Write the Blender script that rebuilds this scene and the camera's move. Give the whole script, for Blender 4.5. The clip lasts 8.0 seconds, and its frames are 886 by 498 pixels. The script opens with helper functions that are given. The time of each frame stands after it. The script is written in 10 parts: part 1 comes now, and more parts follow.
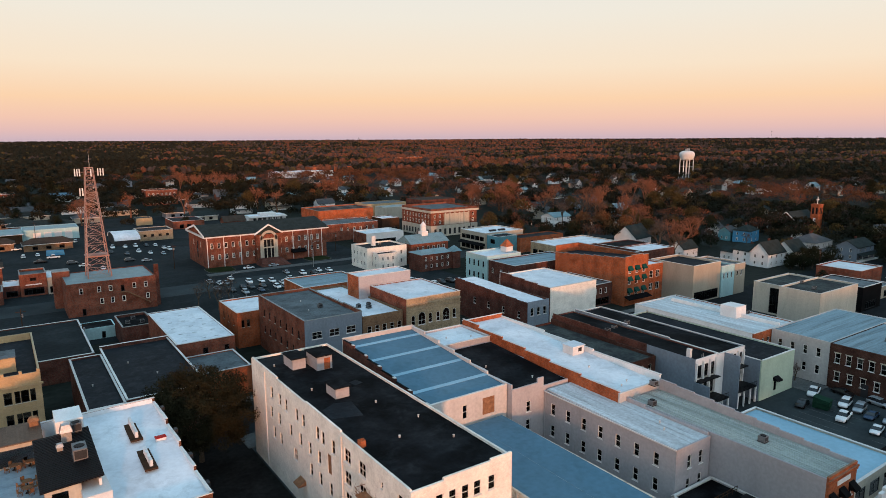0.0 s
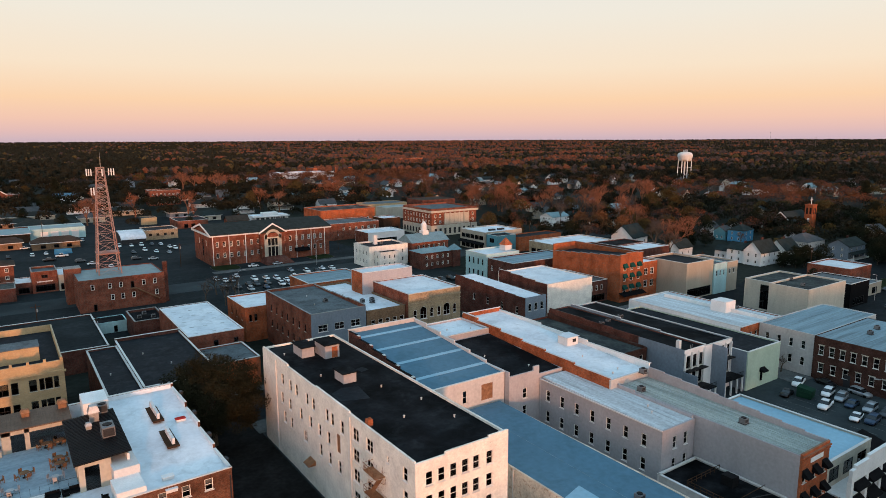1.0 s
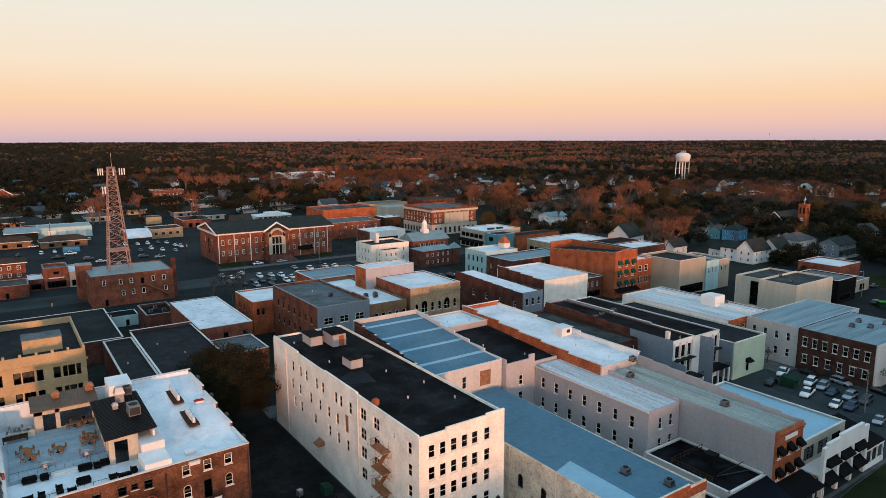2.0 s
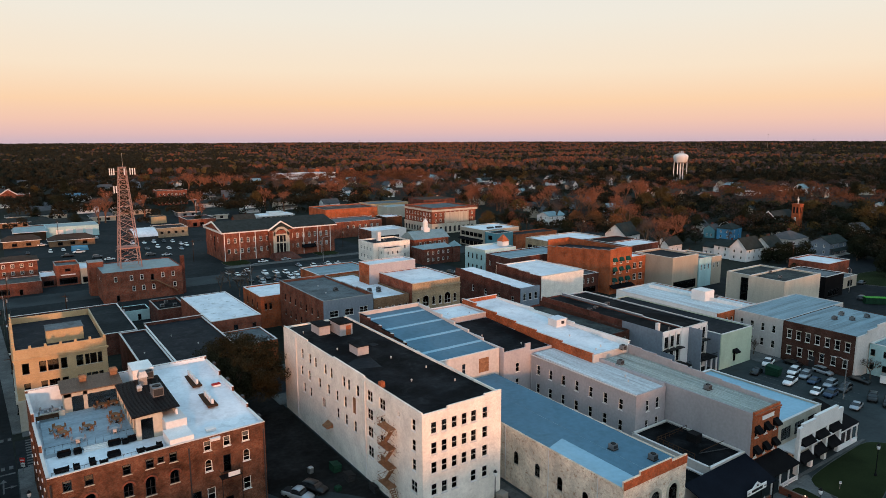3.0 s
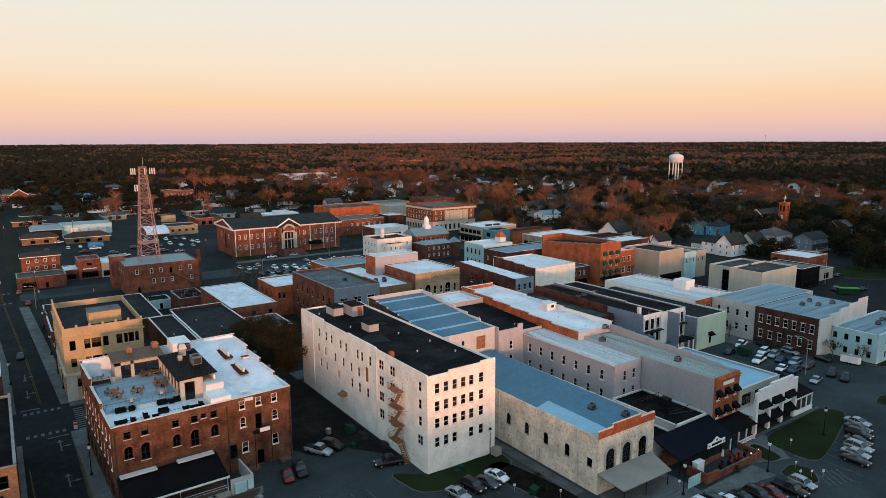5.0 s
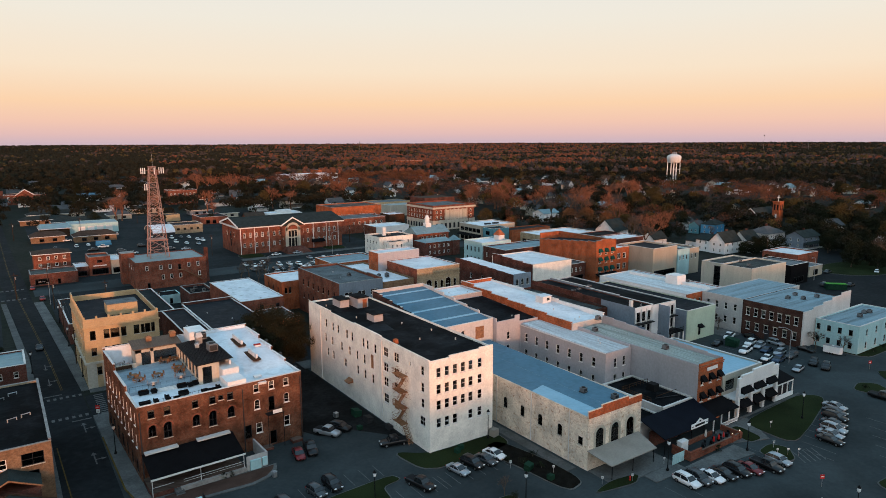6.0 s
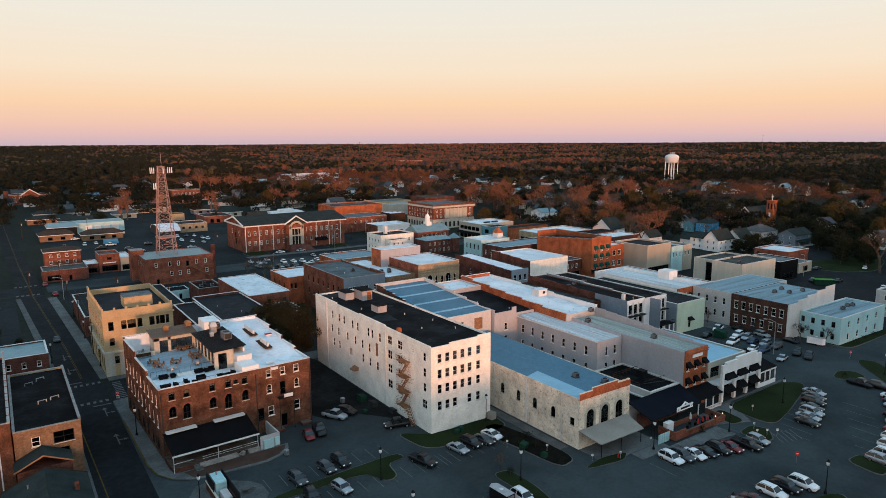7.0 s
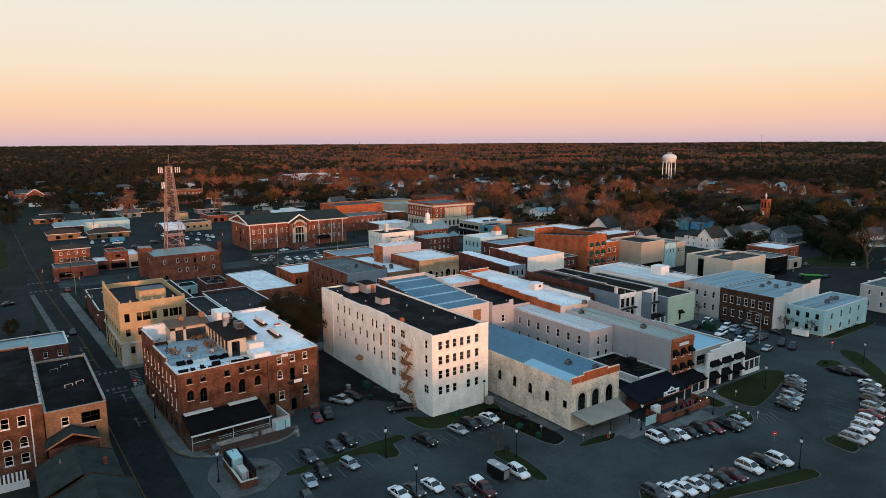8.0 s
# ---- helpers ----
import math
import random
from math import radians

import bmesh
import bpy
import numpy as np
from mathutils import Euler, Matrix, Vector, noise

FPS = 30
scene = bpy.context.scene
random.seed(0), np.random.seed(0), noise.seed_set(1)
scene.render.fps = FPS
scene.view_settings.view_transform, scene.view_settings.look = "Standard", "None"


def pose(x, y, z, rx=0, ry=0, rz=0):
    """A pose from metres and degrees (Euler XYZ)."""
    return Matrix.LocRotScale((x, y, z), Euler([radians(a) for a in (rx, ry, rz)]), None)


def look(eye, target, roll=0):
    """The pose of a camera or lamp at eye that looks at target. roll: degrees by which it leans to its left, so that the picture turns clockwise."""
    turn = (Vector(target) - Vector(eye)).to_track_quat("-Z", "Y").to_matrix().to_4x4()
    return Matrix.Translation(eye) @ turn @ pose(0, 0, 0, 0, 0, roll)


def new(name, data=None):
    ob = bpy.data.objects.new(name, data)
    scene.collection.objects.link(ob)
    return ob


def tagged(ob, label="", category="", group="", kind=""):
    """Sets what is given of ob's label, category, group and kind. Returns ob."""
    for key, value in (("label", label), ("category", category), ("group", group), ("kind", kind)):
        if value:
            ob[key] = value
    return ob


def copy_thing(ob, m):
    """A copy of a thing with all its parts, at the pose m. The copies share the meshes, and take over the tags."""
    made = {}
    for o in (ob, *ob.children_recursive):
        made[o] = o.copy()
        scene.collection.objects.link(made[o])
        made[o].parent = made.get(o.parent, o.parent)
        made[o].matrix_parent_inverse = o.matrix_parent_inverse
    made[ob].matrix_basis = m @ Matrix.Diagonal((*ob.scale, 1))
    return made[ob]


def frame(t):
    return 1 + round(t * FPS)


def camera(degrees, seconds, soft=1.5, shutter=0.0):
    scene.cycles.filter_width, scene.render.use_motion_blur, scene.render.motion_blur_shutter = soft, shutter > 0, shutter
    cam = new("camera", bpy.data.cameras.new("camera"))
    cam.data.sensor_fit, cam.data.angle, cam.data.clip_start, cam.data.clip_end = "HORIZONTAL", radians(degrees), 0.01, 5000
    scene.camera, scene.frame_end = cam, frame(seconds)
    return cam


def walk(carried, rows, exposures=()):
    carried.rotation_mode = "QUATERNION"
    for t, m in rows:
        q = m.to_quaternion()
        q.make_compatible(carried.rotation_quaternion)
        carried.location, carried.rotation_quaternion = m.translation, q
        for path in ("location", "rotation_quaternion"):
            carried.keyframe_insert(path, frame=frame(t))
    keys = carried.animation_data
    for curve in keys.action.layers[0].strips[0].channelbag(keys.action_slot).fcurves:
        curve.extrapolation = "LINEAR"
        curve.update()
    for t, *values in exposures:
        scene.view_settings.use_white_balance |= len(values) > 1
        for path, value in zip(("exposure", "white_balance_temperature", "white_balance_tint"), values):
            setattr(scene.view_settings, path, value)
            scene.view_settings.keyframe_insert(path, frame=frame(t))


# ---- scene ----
cam = camera(68.6, 8.0, soft=0.6)
METRES, EYE, TILT, LEAN, TURN = 62.0, 57.0, -2.07, 0.40, -34.6
ROWS = [
    (0.0, 0.0, 0.0, 0.0, 0.02, -7.69, -0.13),
    (0.5, -0.0021, -0.0532, -0.0013, 0.01, -7.65, -0.14),
    (1.0, -0.0039, -0.1082, -0.0032, 0.01, -7.6, -0.17),
    (1.5, -0.0058, -0.1661, -0.0051, -0.0, -7.57, -0.2),
    (3.0, -0.0111, -0.3493, -0.0112, -0.02, -7.46, -0.22),
    (3.5, -0.0127, -0.4127, -0.0131, -0.03, -7.44, -0.21),
    (4.0, -0.0142, -0.4766, -0.0153, -0.03, -7.41, -0.2),
    (4.5, -0.0158, -0.5412, -0.0173, -0.05, -7.39, -0.18),
    (6.0, -0.021, -0.7364, -0.0229, -0.08, -7.35, -0.15),
    (6.5, -0.0224, -0.8018, -0.025, -0.09, -7.34, -0.13),
    (7.0, -0.0239, -0.8674, -0.027, -0.1, -7.33, -0.12),
    (7.5, -0.0252, -0.9332, -0.029, -0.12, -7.32, -0.09),
    (8.0, -0.0267, -0.9991, -0.0311, -0.14, -7.32, -0.07),
]
walk(cam, [(t, pose(0, 0, EYE, TILT, LEAN, TURN) @ pose(METRES * x, METRES * y, METRES * z, 90 + pitch, roll, yaw)) for t, x, y, z, yaw, pitch, roll in ROWS])

# ---- light: low sun behind the camera, twilight sky ----
def lin(r, g, b):
    return tuple((c / 255 / 12.92) if c <= 10 else ((c / 255 + 0.055) / 1.055) ** 2.4 for c in (r, g, b))


SUN_AZ, SUN_EL = radians(195), radians(3.0)
SUN_DIR = Vector((math.sin(SUN_AZ) * math.cos(SUN_EL), math.cos(SUN_AZ) * math.cos(SUN_EL), math.sin(SUN_EL)))
sun = new("sun", bpy.data.lights.new("sun", "SUN"))
sun.data.energy, sun.data.angle, sun.data.color = 3.2, radians(2.4), (1.0, 0.4, 0.175)
sun.matrix_world = look(SUN_DIR * 400, (0, 0, 0))

world = bpy.data.worlds.new("twilight")
scene.world = world
world.use_nodes = True
wn, wl = world.node_tree.nodes, world.node_tree.links
wn.clear()
w_tc = wn.new("ShaderNodeTexCoord")
w_sep = wn.new("ShaderNodeSeparateXYZ")
wl.new(w_tc.outputs["Generated"], w_sep.inputs[0])
w_ramp = wn.new("ShaderNodeValToRGB")
SKY = [(0.0, lin(207, 181, 190)), (0.012, lin(228, 189, 184)), (0.028, lin(243, 199, 178)), (0.055, lin(252, 212, 174)),
       (0.1, lin(249, 228, 202)), (0.17, lin(241, 234, 220)), (0.24, lin(234, 234, 229)), (0.42, (0.44, 0.67, 0.84)), (1.0, (0.42, 0.7, 0.94))]
while len(w_ramp.color_ramp.elements) < len(SKY):
    w_ramp.color_ramp.elements.new(0.5)
for el, (p, c) in zip(w_ramp.color_ramp.elements, SKY):
    el.position, el.color = p, (*c, 1)
wl.new(w_sep.outputs["Z"], w_ramp.inputs[0])
w_dot = wn.new("ShaderNodeVectorMath")
w_dot.operation = "DOT_PRODUCT"
wl.new(w_tc.outputs["Generated"], w_dot.inputs[0])
w_dot.inputs[1].default_value = SUN_DIR
w_map = wn.new("ShaderNodeMapRange")
w_map.inputs[1].default_value, w_map.inputs[2].default_value = 0.35, 1.0
wl.new(w_dot.outputs["Value"], w_map.inputs[0])
w_pow = wn.new("ShaderNodeMath")
w_pow.operation = "POWER"
w_pow.inputs[1].default_value = 2.5
wl.new(w_map.outputs[0], w_pow.inputs[0])
w_mix = wn.new("ShaderNodeMix")
w_mix.data_type, w_mix.blend_type = "RGBA", "ADD"
w_mix.clamp_factor = False
wl.new(w_pow.outputs[0], w_mix.inputs[0])
wl.new(w_ramp.outputs[0], w_mix.inputs[6])
w_mix.inputs[7].default_value = (1.05, 0.96, 0.92, 1)
w_bg = wn.new("ShaderNodeBackground")
w_bg.inputs[1].default_value = 1.0
wl.new(w_mix.outputs[2], w_bg.inputs[0])
w_out = wn.new("ShaderNodeOutputWorld")
wl.new(w_bg.outputs[0], w_out.inputs[0])


# ---- materials ----
def mat(name, col, rough=0.8, var=0.25, big=0.25, fine=3.0, metal=0.0, bump=0.15, col2=None, streak=False, island=False, spec=0.03, rnd=0.12, grime=None):
    """Painted, coated or mineral surface: stains at a large scale, grain at a fine one, blotches of dirt or wear between."""
    m = bpy.data.materials.new(name)
    m.use_nodes = True
    n, l = m.node_tree.nodes, m.node_tree.links
    p = n["Principled BSDF"]
    p.inputs["Roughness"].default_value, p.inputs["Metallic"].default_value = rough, metal
    p.inputs["Specular IOR Level"].default_value = spec
    tc, oi = n.new("ShaderNodeTexCoord"), n.new("ShaderNodeObjectInfo")
    off = n.new("ShaderNodeVectorMath")
    off.operation = "MULTIPLY_ADD"
    l.new(oi.outputs["Random"], off.inputs[0])
    off.inputs[1].default_value = (37, 53, 11)
    l.new(tc.outputs["Object"], off.inputs[2])
    vec = off.outputs[0]
    if streak:
        sc = n.new("ShaderNodeVectorMath")
        sc.operation = "MULTIPLY"
        l.new(vec, sc.inputs[0])
        sc.inputs[1].default_value = {"z": (0.75, 0.75, 0.2), "y": (2.2, 0.12, 1), "x": (0.12, 2.2, 1)}[streak]
        svec = sc.outputs[0]
    else:
        svec = vec
    n1, n2 = n.new("ShaderNodeTexNoise"), n.new("ShaderNodeTexNoise")
    n1.inputs["Scale"].default_value, n1.inputs["Detail"].default_value = big, 5
    n2.inputs["Scale"].default_value, n2.inputs["Detail"].default_value = fine, 3
    l.new(svec, n1.inputs["Vector"])
    l.new(vec, n2.inputs["Vector"])
    r1 = n.new("ShaderNodeMapRange")
    r1.inputs[1].default_value, r1.inputs[2].default_value = 0.38, 0.66
    l.new(n1.outputs["Fac"], r1.inputs[0])
    mx = n.new("ShaderNodeMix")
    mx.data_type = "RGBA"
    a = col2 or tuple(c * (1 - var) for c in col)
    mx.inputs[6].default_value, mx.inputs[7].default_value = (*col, 1), (*a, 1)
    l.new(r1.outputs[0], mx.inputs[0])
    hs = n.new("ShaderNodeHueSaturation")
    colour = mx.outputs[2]
    if grime:
        n3, r4, m3 = n.new("ShaderNodeTexNoise"), n.new("ShaderNodeMapRange"), n.new("ShaderNodeMix")
        n3.inputs["Scale"].default_value, n3.inputs["Detail"].default_value, n3.inputs["Roughness"].default_value = grime[1], 9, 0.68
        n3.inputs["Distortion"].default_value = 0.6
        l.new(svec, n3.inputs["Vector"])
        r4.inputs[1].default_value, r4.inputs[2].default_value, r4.inputs[4].default_value = 0.5, 0.68, grime[0]
        l.new(n3.outputs["Fac"], r4.inputs[0])
        m3.data_type = "RGBA"
        l.new(r4.outputs[0], m3.inputs[0])
        l.new(colour, m3.inputs[6])
        m3.inputs[7].default_value = (*grime[2], 1)
        colour = m3.outputs[2]
    l.new(colour, hs.inputs["Color"])
    r2 = n.new("ShaderNodeMapRange")
    r2.inputs[1].default_value, r2.inputs[2].default_value = 0.3, 0.7
    r2.inputs[3].default_value, r2.inputs[4].default_value = 1 - var * 0.6, 1 + var * 0.6
    l.new(n2.outputs["Fac"], r2.inputs[0])
    val = r2.outputs[0]
    src = n.new("ShaderNodeNewGeometry").outputs["Random Per Island"] if island else oi.outputs["Random"]
    r3 = n.new("ShaderNodeMapRange")
    amp = 0.14 if island else rnd
    r3.inputs[3].default_value, r3.inputs[4].default_value = 1 - amp, 1 + amp
    l.new(src, r3.inputs[0])
    mu = n.new("ShaderNodeMath")
    mu.operation = "MULTIPLY"
    l.new(val, mu.inputs[0])
    l.new(r3.outputs[0], mu.inputs[1])
    l.new(mu.outputs[0], hs.inputs["Value"])
    l.new(hs.outputs[0], p.inputs["Base Color"])
    if bump:
        b = n.new("ShaderNodeBump")
        b.inputs["Strength"].default_value, b.inputs["Distance"].default_value = bump, 0.05
        l.new(n2.outputs["Fac"], b.inputs["Height"])
        l.new(b.outputs[0], p.inputs["Normal"])
    return m


def brick_mat(name, c1, c2, mortar, stain=0.45, patch=None, mottle=0.3, bare=(0.56, 0.63)):
    """Running-bond brick at true size on walls along x or y, with weather stains."""
    m = bpy.data.materials.new(name)
    m.use_nodes = True
    n, l = m.node_tree.nodes, m.node_tree.links
    p = n["Principled BSDF"]
    p.inputs["Roughness"].default_value, p.inputs["Specular IOR Level"].default_value = 0.9, 0.06
    tc = n.new("ShaderNodeTexCoord")
    sp, cb, ad = n.new("ShaderNodeSeparateXYZ"), n.new("ShaderNodeCombineXYZ"), n.new("ShaderNodeMath")
    l.new(tc.outputs["Object"], sp.inputs[0])
    l.new(sp.outputs["X"], ad.inputs[0])
    l.new(sp.outputs["Y"], ad.inputs[1])
    l.new(ad.outputs[0], cb.inputs["X"])
    l.new(sp.outputs["Z"], cb.inputs["Y"])
    br = n.new("ShaderNodeTexBrick")
    br.inputs["Scale"].default_value = 1.0
    br.inputs["Brick Width"].default_value, br.inputs["Row Height"].default_value = 0.23, 0.075
    br.inputs["Mortar Size"].default_value = 0.006
    br.inputs["Color1"].default_value, br.inputs["Color2"].default_value = (*c1, 1), (*c2, 1)
    br.inputs["Mortar"].default_value = (*mortar, 1)
    l.new(cb.outputs[0], br.inputs["Vector"])
    n1 = n.new("ShaderNodeTexNoise")
    n1.inputs["Scale"].default_value, n1.inputs["Detail"].default_value = 0.35, 6
    l.new(tc.outputs["Object"], n1.inputs["Vector"])
    r1 = n.new("ShaderNodeMapRange")
    r1.inputs[1].default_value, r1.inputs[2].default_value = 0.35, 0.7
    r1.inputs[3].default_value, r1.inputs[4].default_value = 1.0 + stain * 0.4, 1.0 - stain
    l.new(n1.outputs["Fac"], r1.inputs[0])
    hs = n.new("ShaderNodeHueSaturation")
    n3, r3, mu = n.new("ShaderNodeTexNoise"), n.new("ShaderNodeMapRange"), n.new("ShaderNodeMath")
    n3.inputs["Scale"].default_value, n3.inputs["Detail"].default_value, n3.inputs["Roughness"].default_value = 1.9, 8, 0.7
    l.new(cb.outputs[0], n3.inputs["Vector"])
    r3.inputs[1].default_value, r3.inputs[2].default_value = 0.34, 0.66
    r3.inputs[3].default_value, r3.inputs[4].default_value = 1.0 + mottle, 1.0 - mottle
    l.new(n3.outputs["Fac"], r3.inputs[0])
    mu.operation = "MULTIPLY"
    l.new(r1.outputs[0], mu.inputs[0])
    l.new(r3.outputs[0], mu.inputs[1])
    l.new(mu.outputs[0], hs.inputs["Value"])
    colour = br.outputs["Color"]
    if patch:
        n2 = n.new("ShaderNodeTexNoise")
        n2.inputs["Scale"].default_value, n2.inputs["Detail"].default_value, n2.inputs["Roughness"].default_value = 1.3, 12, 0.8
        l.new(cb.outputs[0], n2.inputs["Vector"])
        r2 = n.new("ShaderNodeMapRange")
        r2.inputs[1].default_value, r2.inputs[2].default_value = bare
        l.new(n2.outputs["Fac"], r2.inputs[0])
        mx = n.new("ShaderNodeMix")
        mx.data_type = "RGBA"
        l.new(r2.outputs[0], mx.inputs[0])
        l.new(colour, mx.inputs[6])
        mx.inputs[7].default_value = (*patch, 1)
        colour = mx.outputs[2]
    l.new(colour, hs.inputs["Color"])
    l.new(hs.outputs[0], p.inputs["Base Color"])
    b = n.new("ShaderNodeBump")
    b.inputs["Strength"].default_value, b.inputs["Distance"].default_value = 0.4, 0.01
    l.new(br.outputs["Fac"], b.inputs["Height"])
    b.invert = True
    l.new(b.outputs[0], p.inputs["Normal"])
    return m


def glass_mat(name, tint=(0.02, 0.025, 0.03)):
    m = bpy.data.materials.new(name)
    m.use_nodes = True
    n, l = m.node_tree.nodes, m.node_tree.links
    n.remove(n["Principled BSDF"])
    tr, gl, fr, mx = n.new("ShaderNodeBsdfTransparent"), n.new("ShaderNodeBsdfGlossy"), n.new("ShaderNodeFresnel"), n.new("ShaderNodeMixShader")
    tr.inputs[0].default_value = (0.5, 0.53, 0.55, 1)
    gl.inputs["Roughness"].default_value = 0.03
    fr.inputs[0].default_value = 1.5
    l.new(fr.outputs[0], mx.inputs[0])
    l.new(tr.outputs[0], mx.inputs[1])
    l.new(gl.outputs[0], mx.inputs[2])
    l.new(mx.outputs[0], n["Material Output"].inputs[0])
    return m


def glow_mat(name, col, strength):
    m = bpy.data.materials.new(name)
    m.use_nodes = True
    p = m.node_tree.nodes["Principled BSDF"]
    p.inputs["Base Color"].default_value = (*col, 1)
    p.inputs["Emission Color"].default_value = (*col, 1)
    p.inputs["Emission Strength"].default_value = strength
    return m


ASPHALT = mat("asphalt", (0.047, 0.058, 0.061), 0.85, 0.16, 0.06, 1.6, col2=(0.027, 0.033, 0.0345), bump=0.04, rnd=0, grime=(0.6, 0.11, (0.028, 0.034, 0.036)))
# worn asphalt, its colour darkened to offset grazing sky sheen on far lots
ASPHALT_TONED = mat("toned-down worn asphalt", (0.021, 0.026, 0.028), 0.9, 0.3, 0.06, 0.9, bump=0.04, rnd=0, grime=(0.6, 0.13, (0.034, 0.04, 0.042)))
STREET = mat("dark street asphalt", (0.0165, 0.019, 0.021), 0.85, 0.3, 0.06, 0.9, bump=0.04, rnd=0, grime=(0.5, 0.2, (0.03, 0.034, 0.036)))
CONCRETE = mat("concrete", (0.115, 0.12, 0.118), 0.9, 0.3, 0.3, 3, grime=(0.6, 0.5, (0.06, 0.062, 0.06)))
KERB = mat("kerb concrete", (0.1, 0.103, 0.1), 0.9, 0.25, 0.5, 4)
GRASS = mat("lawn", (0.02, 0.028, 0.011), 0.95, 0.35, 0.15, 6, bump=0.6, rnd=0)
EARTH = mat("winter ground", (0.024, 0.026, 0.022), 0.95, 0.4, 0.02, 0.6, col2=(0.016, 0.02, 0.016), rnd=0)
# stained asphalt whose overall darkness is the yard's shade put into the colour
YARD = mat("stained yard asphalt with painted shade", (0.021, 0.021, 0.021), 0.9, 0.4, 0.16, 1.4, col2=(0.009, 0.0085, 0.008), bump=0.1, rnd=0)
PAVER = mat("red-brown brick pavers", (0.075, 0.045, 0.035), 0.9, 0.3, 0.4, 6)
DECK = mat("grey-blue deck boards", (0.27, 0.35, 0.4), 0.7, 0.2, 0.3, 2, col2=(0.2, 0.26, 0.3), streak="x", rnd=0)
MULCH_DARK = mat("dark damp mulch", (0.011, 0.01, 0.008), 0.95, 0.5, 0.8, 6, bump=0.6, rnd=0)
PAINT_WHITE = mat("worn white road paint", (0.115, 0.118, 0.118), 0.7, 0.35, 1.2, 5, bump=0)
PAINT_YELLOW = mat("worn yellow road paint", (0.11, 0.075, 0.02), 0.7, 0.35, 1.2, 5, bump=0)
RED_BRICK = brick_mat("red brick", (0.23, 0.07, 0.041), (0.17, 0.052, 0.031), (0.16, 0.11, 0.085))
TERRACE_BRICK = brick_mat("old red-orange brick", (0.145, 0.056, 0.031), (0.085, 0.035, 0.021), (0.15, 0.105, 0.075), 0.65)
ORANGE_BRICK = brick_mat("orange brick", (0.37, 0.098, 0.036), (0.29, 0.074, 0.03), (0.25, 0.14, 0.09), 0.4)
DARK_BRICK = brick_mat("dark red brick", (0.13, 0.045, 0.032), (0.09, 0.034, 0.026), (0.11, 0.08, 0.065))
UMBER_BRICK = brick_mat("umber brick", (0.075, 0.033, 0.024), (0.055, 0.026, 0.02), (0.07, 0.05, 0.042))
TAN_BRICK = brick_mat("tan brick", (0.38, 0.29, 0.18), (0.31, 0.235, 0.15), (0.33, 0.27, 0.2), 0.3)
BROWN_BRICK = brick_mat("brown brick", (0.22, 0.13, 0.075), (0.17, 0.1, 0.06), (0.2, 0.15, 0.1), 0.3)
WORN_WHITE_BRICK = brick_mat("brick with peeling white paint", (0.8, 0.71, 0.59), (0.7, 0.6, 0.48), (0.58, 0.49, 0.39), 0.3, patch=(0.4, 0.25, 0.165), mottle=0.14, bare=(0.52, 0.62))
HOTEL_PAINT = brick_mat("aged white painted brick", (0.86, 0.82, 0.745), (0.81, 0.77, 0.695), (0.72, 0.68, 0.61), 0.16, patch=(0.6, 0.53, 0.46), mottle=0.1, bare=(0.56, 0.68))
CREAM = mat("cream painted wall", (0.47, 0.435, 0.36), 0.85, 0.15, 0.3, 2, streak="z", grime=(0.3, 0.55, (0.259, 0.239, 0.198)))
YELLOW_BRICK = brick_mat("yellow brick", (0.5, 0.36, 0.2), (0.42, 0.29, 0.155), (0.42, 0.33, 0.22), 0.15, mottle=0.07)
PALE_CREAM = mat("pale cream ribbed panel", (0.58, 0.54, 0.45), 0.8, 0.12, 0.3, 2, streak="z", grime=(0.3, 0.55, (0.319, 0.297, 0.248)))
LIMESTONE = mat("pale limestone", (0.5, 0.46, 0.38), 0.85, 0.2, 0.4, 2, streak="z", grime=(0.3, 0.55, (0.275, 0.253, 0.209)))
WHITE = mat("white paint", (0.7, 0.7, 0.69), 0.6, 0.1, 0.4, 4)
OFFWHITE = mat("off-white stucco", (0.52, 0.5, 0.48), 0.85, 0.14, 0.2, 2, streak="z", grime=(0.3, 0.55, (0.286, 0.275, 0.264)))
PINKWHITE = mat("warm white stucco", (0.385, 0.375, 0.39), 0.85, 0.12, 0.15, 2, streak="z", grime=(0.3, 0.55, (0.212, 0.206, 0.215)))
BEIGE = mat("beige panel wall", (0.4, 0.355, 0.285), 0.85, 0.12, 0.3, 2, streak="z", grime=(0.3, 0.55, (0.22, 0.195, 0.157)))
GREYWALL = mat("blue-grey painted wall", (0.2, 0.24, 0.285), 0.85, 0.15, 0.25, 2, streak="z", grime=(0.3, 0.55, (0.11, 0.132, 0.157)))
MINT = mat("pale mint painted wall", (0.5, 0.6, 0.47), 0.85, 0.1, 0.3, 2, streak="z", grime=(0.3, 0.55, (0.275, 0.33, 0.259)))
TURQ = mat("pale turquoise painted brick", (0.38, 0.58, 0.6), 0.8, 0.12, 0.3, 2, streak="z", grime=(0.3, 0.55, (0.209, 0.319, 0.33)))
TEAL = mat("teal siding", (0.1, 0.25, 0.3), 0.7, 0.15, 0.4, 3)
BLUEWALL = mat("bright blue siding", (0.07, 0.25, 0.42), 0.7, 0.12, 0.4, 3)
WHITE_ROOF = mat("white roof membrane", (0.7, 0.745, 0.78), 0.55, 0.1, 0.12, 1.5, col2=(0.54, 0.6, 0.65), bump=0.1, rnd=0.04, grime=(0.45, 0.35, (0.34, 0.37, 0.39)))
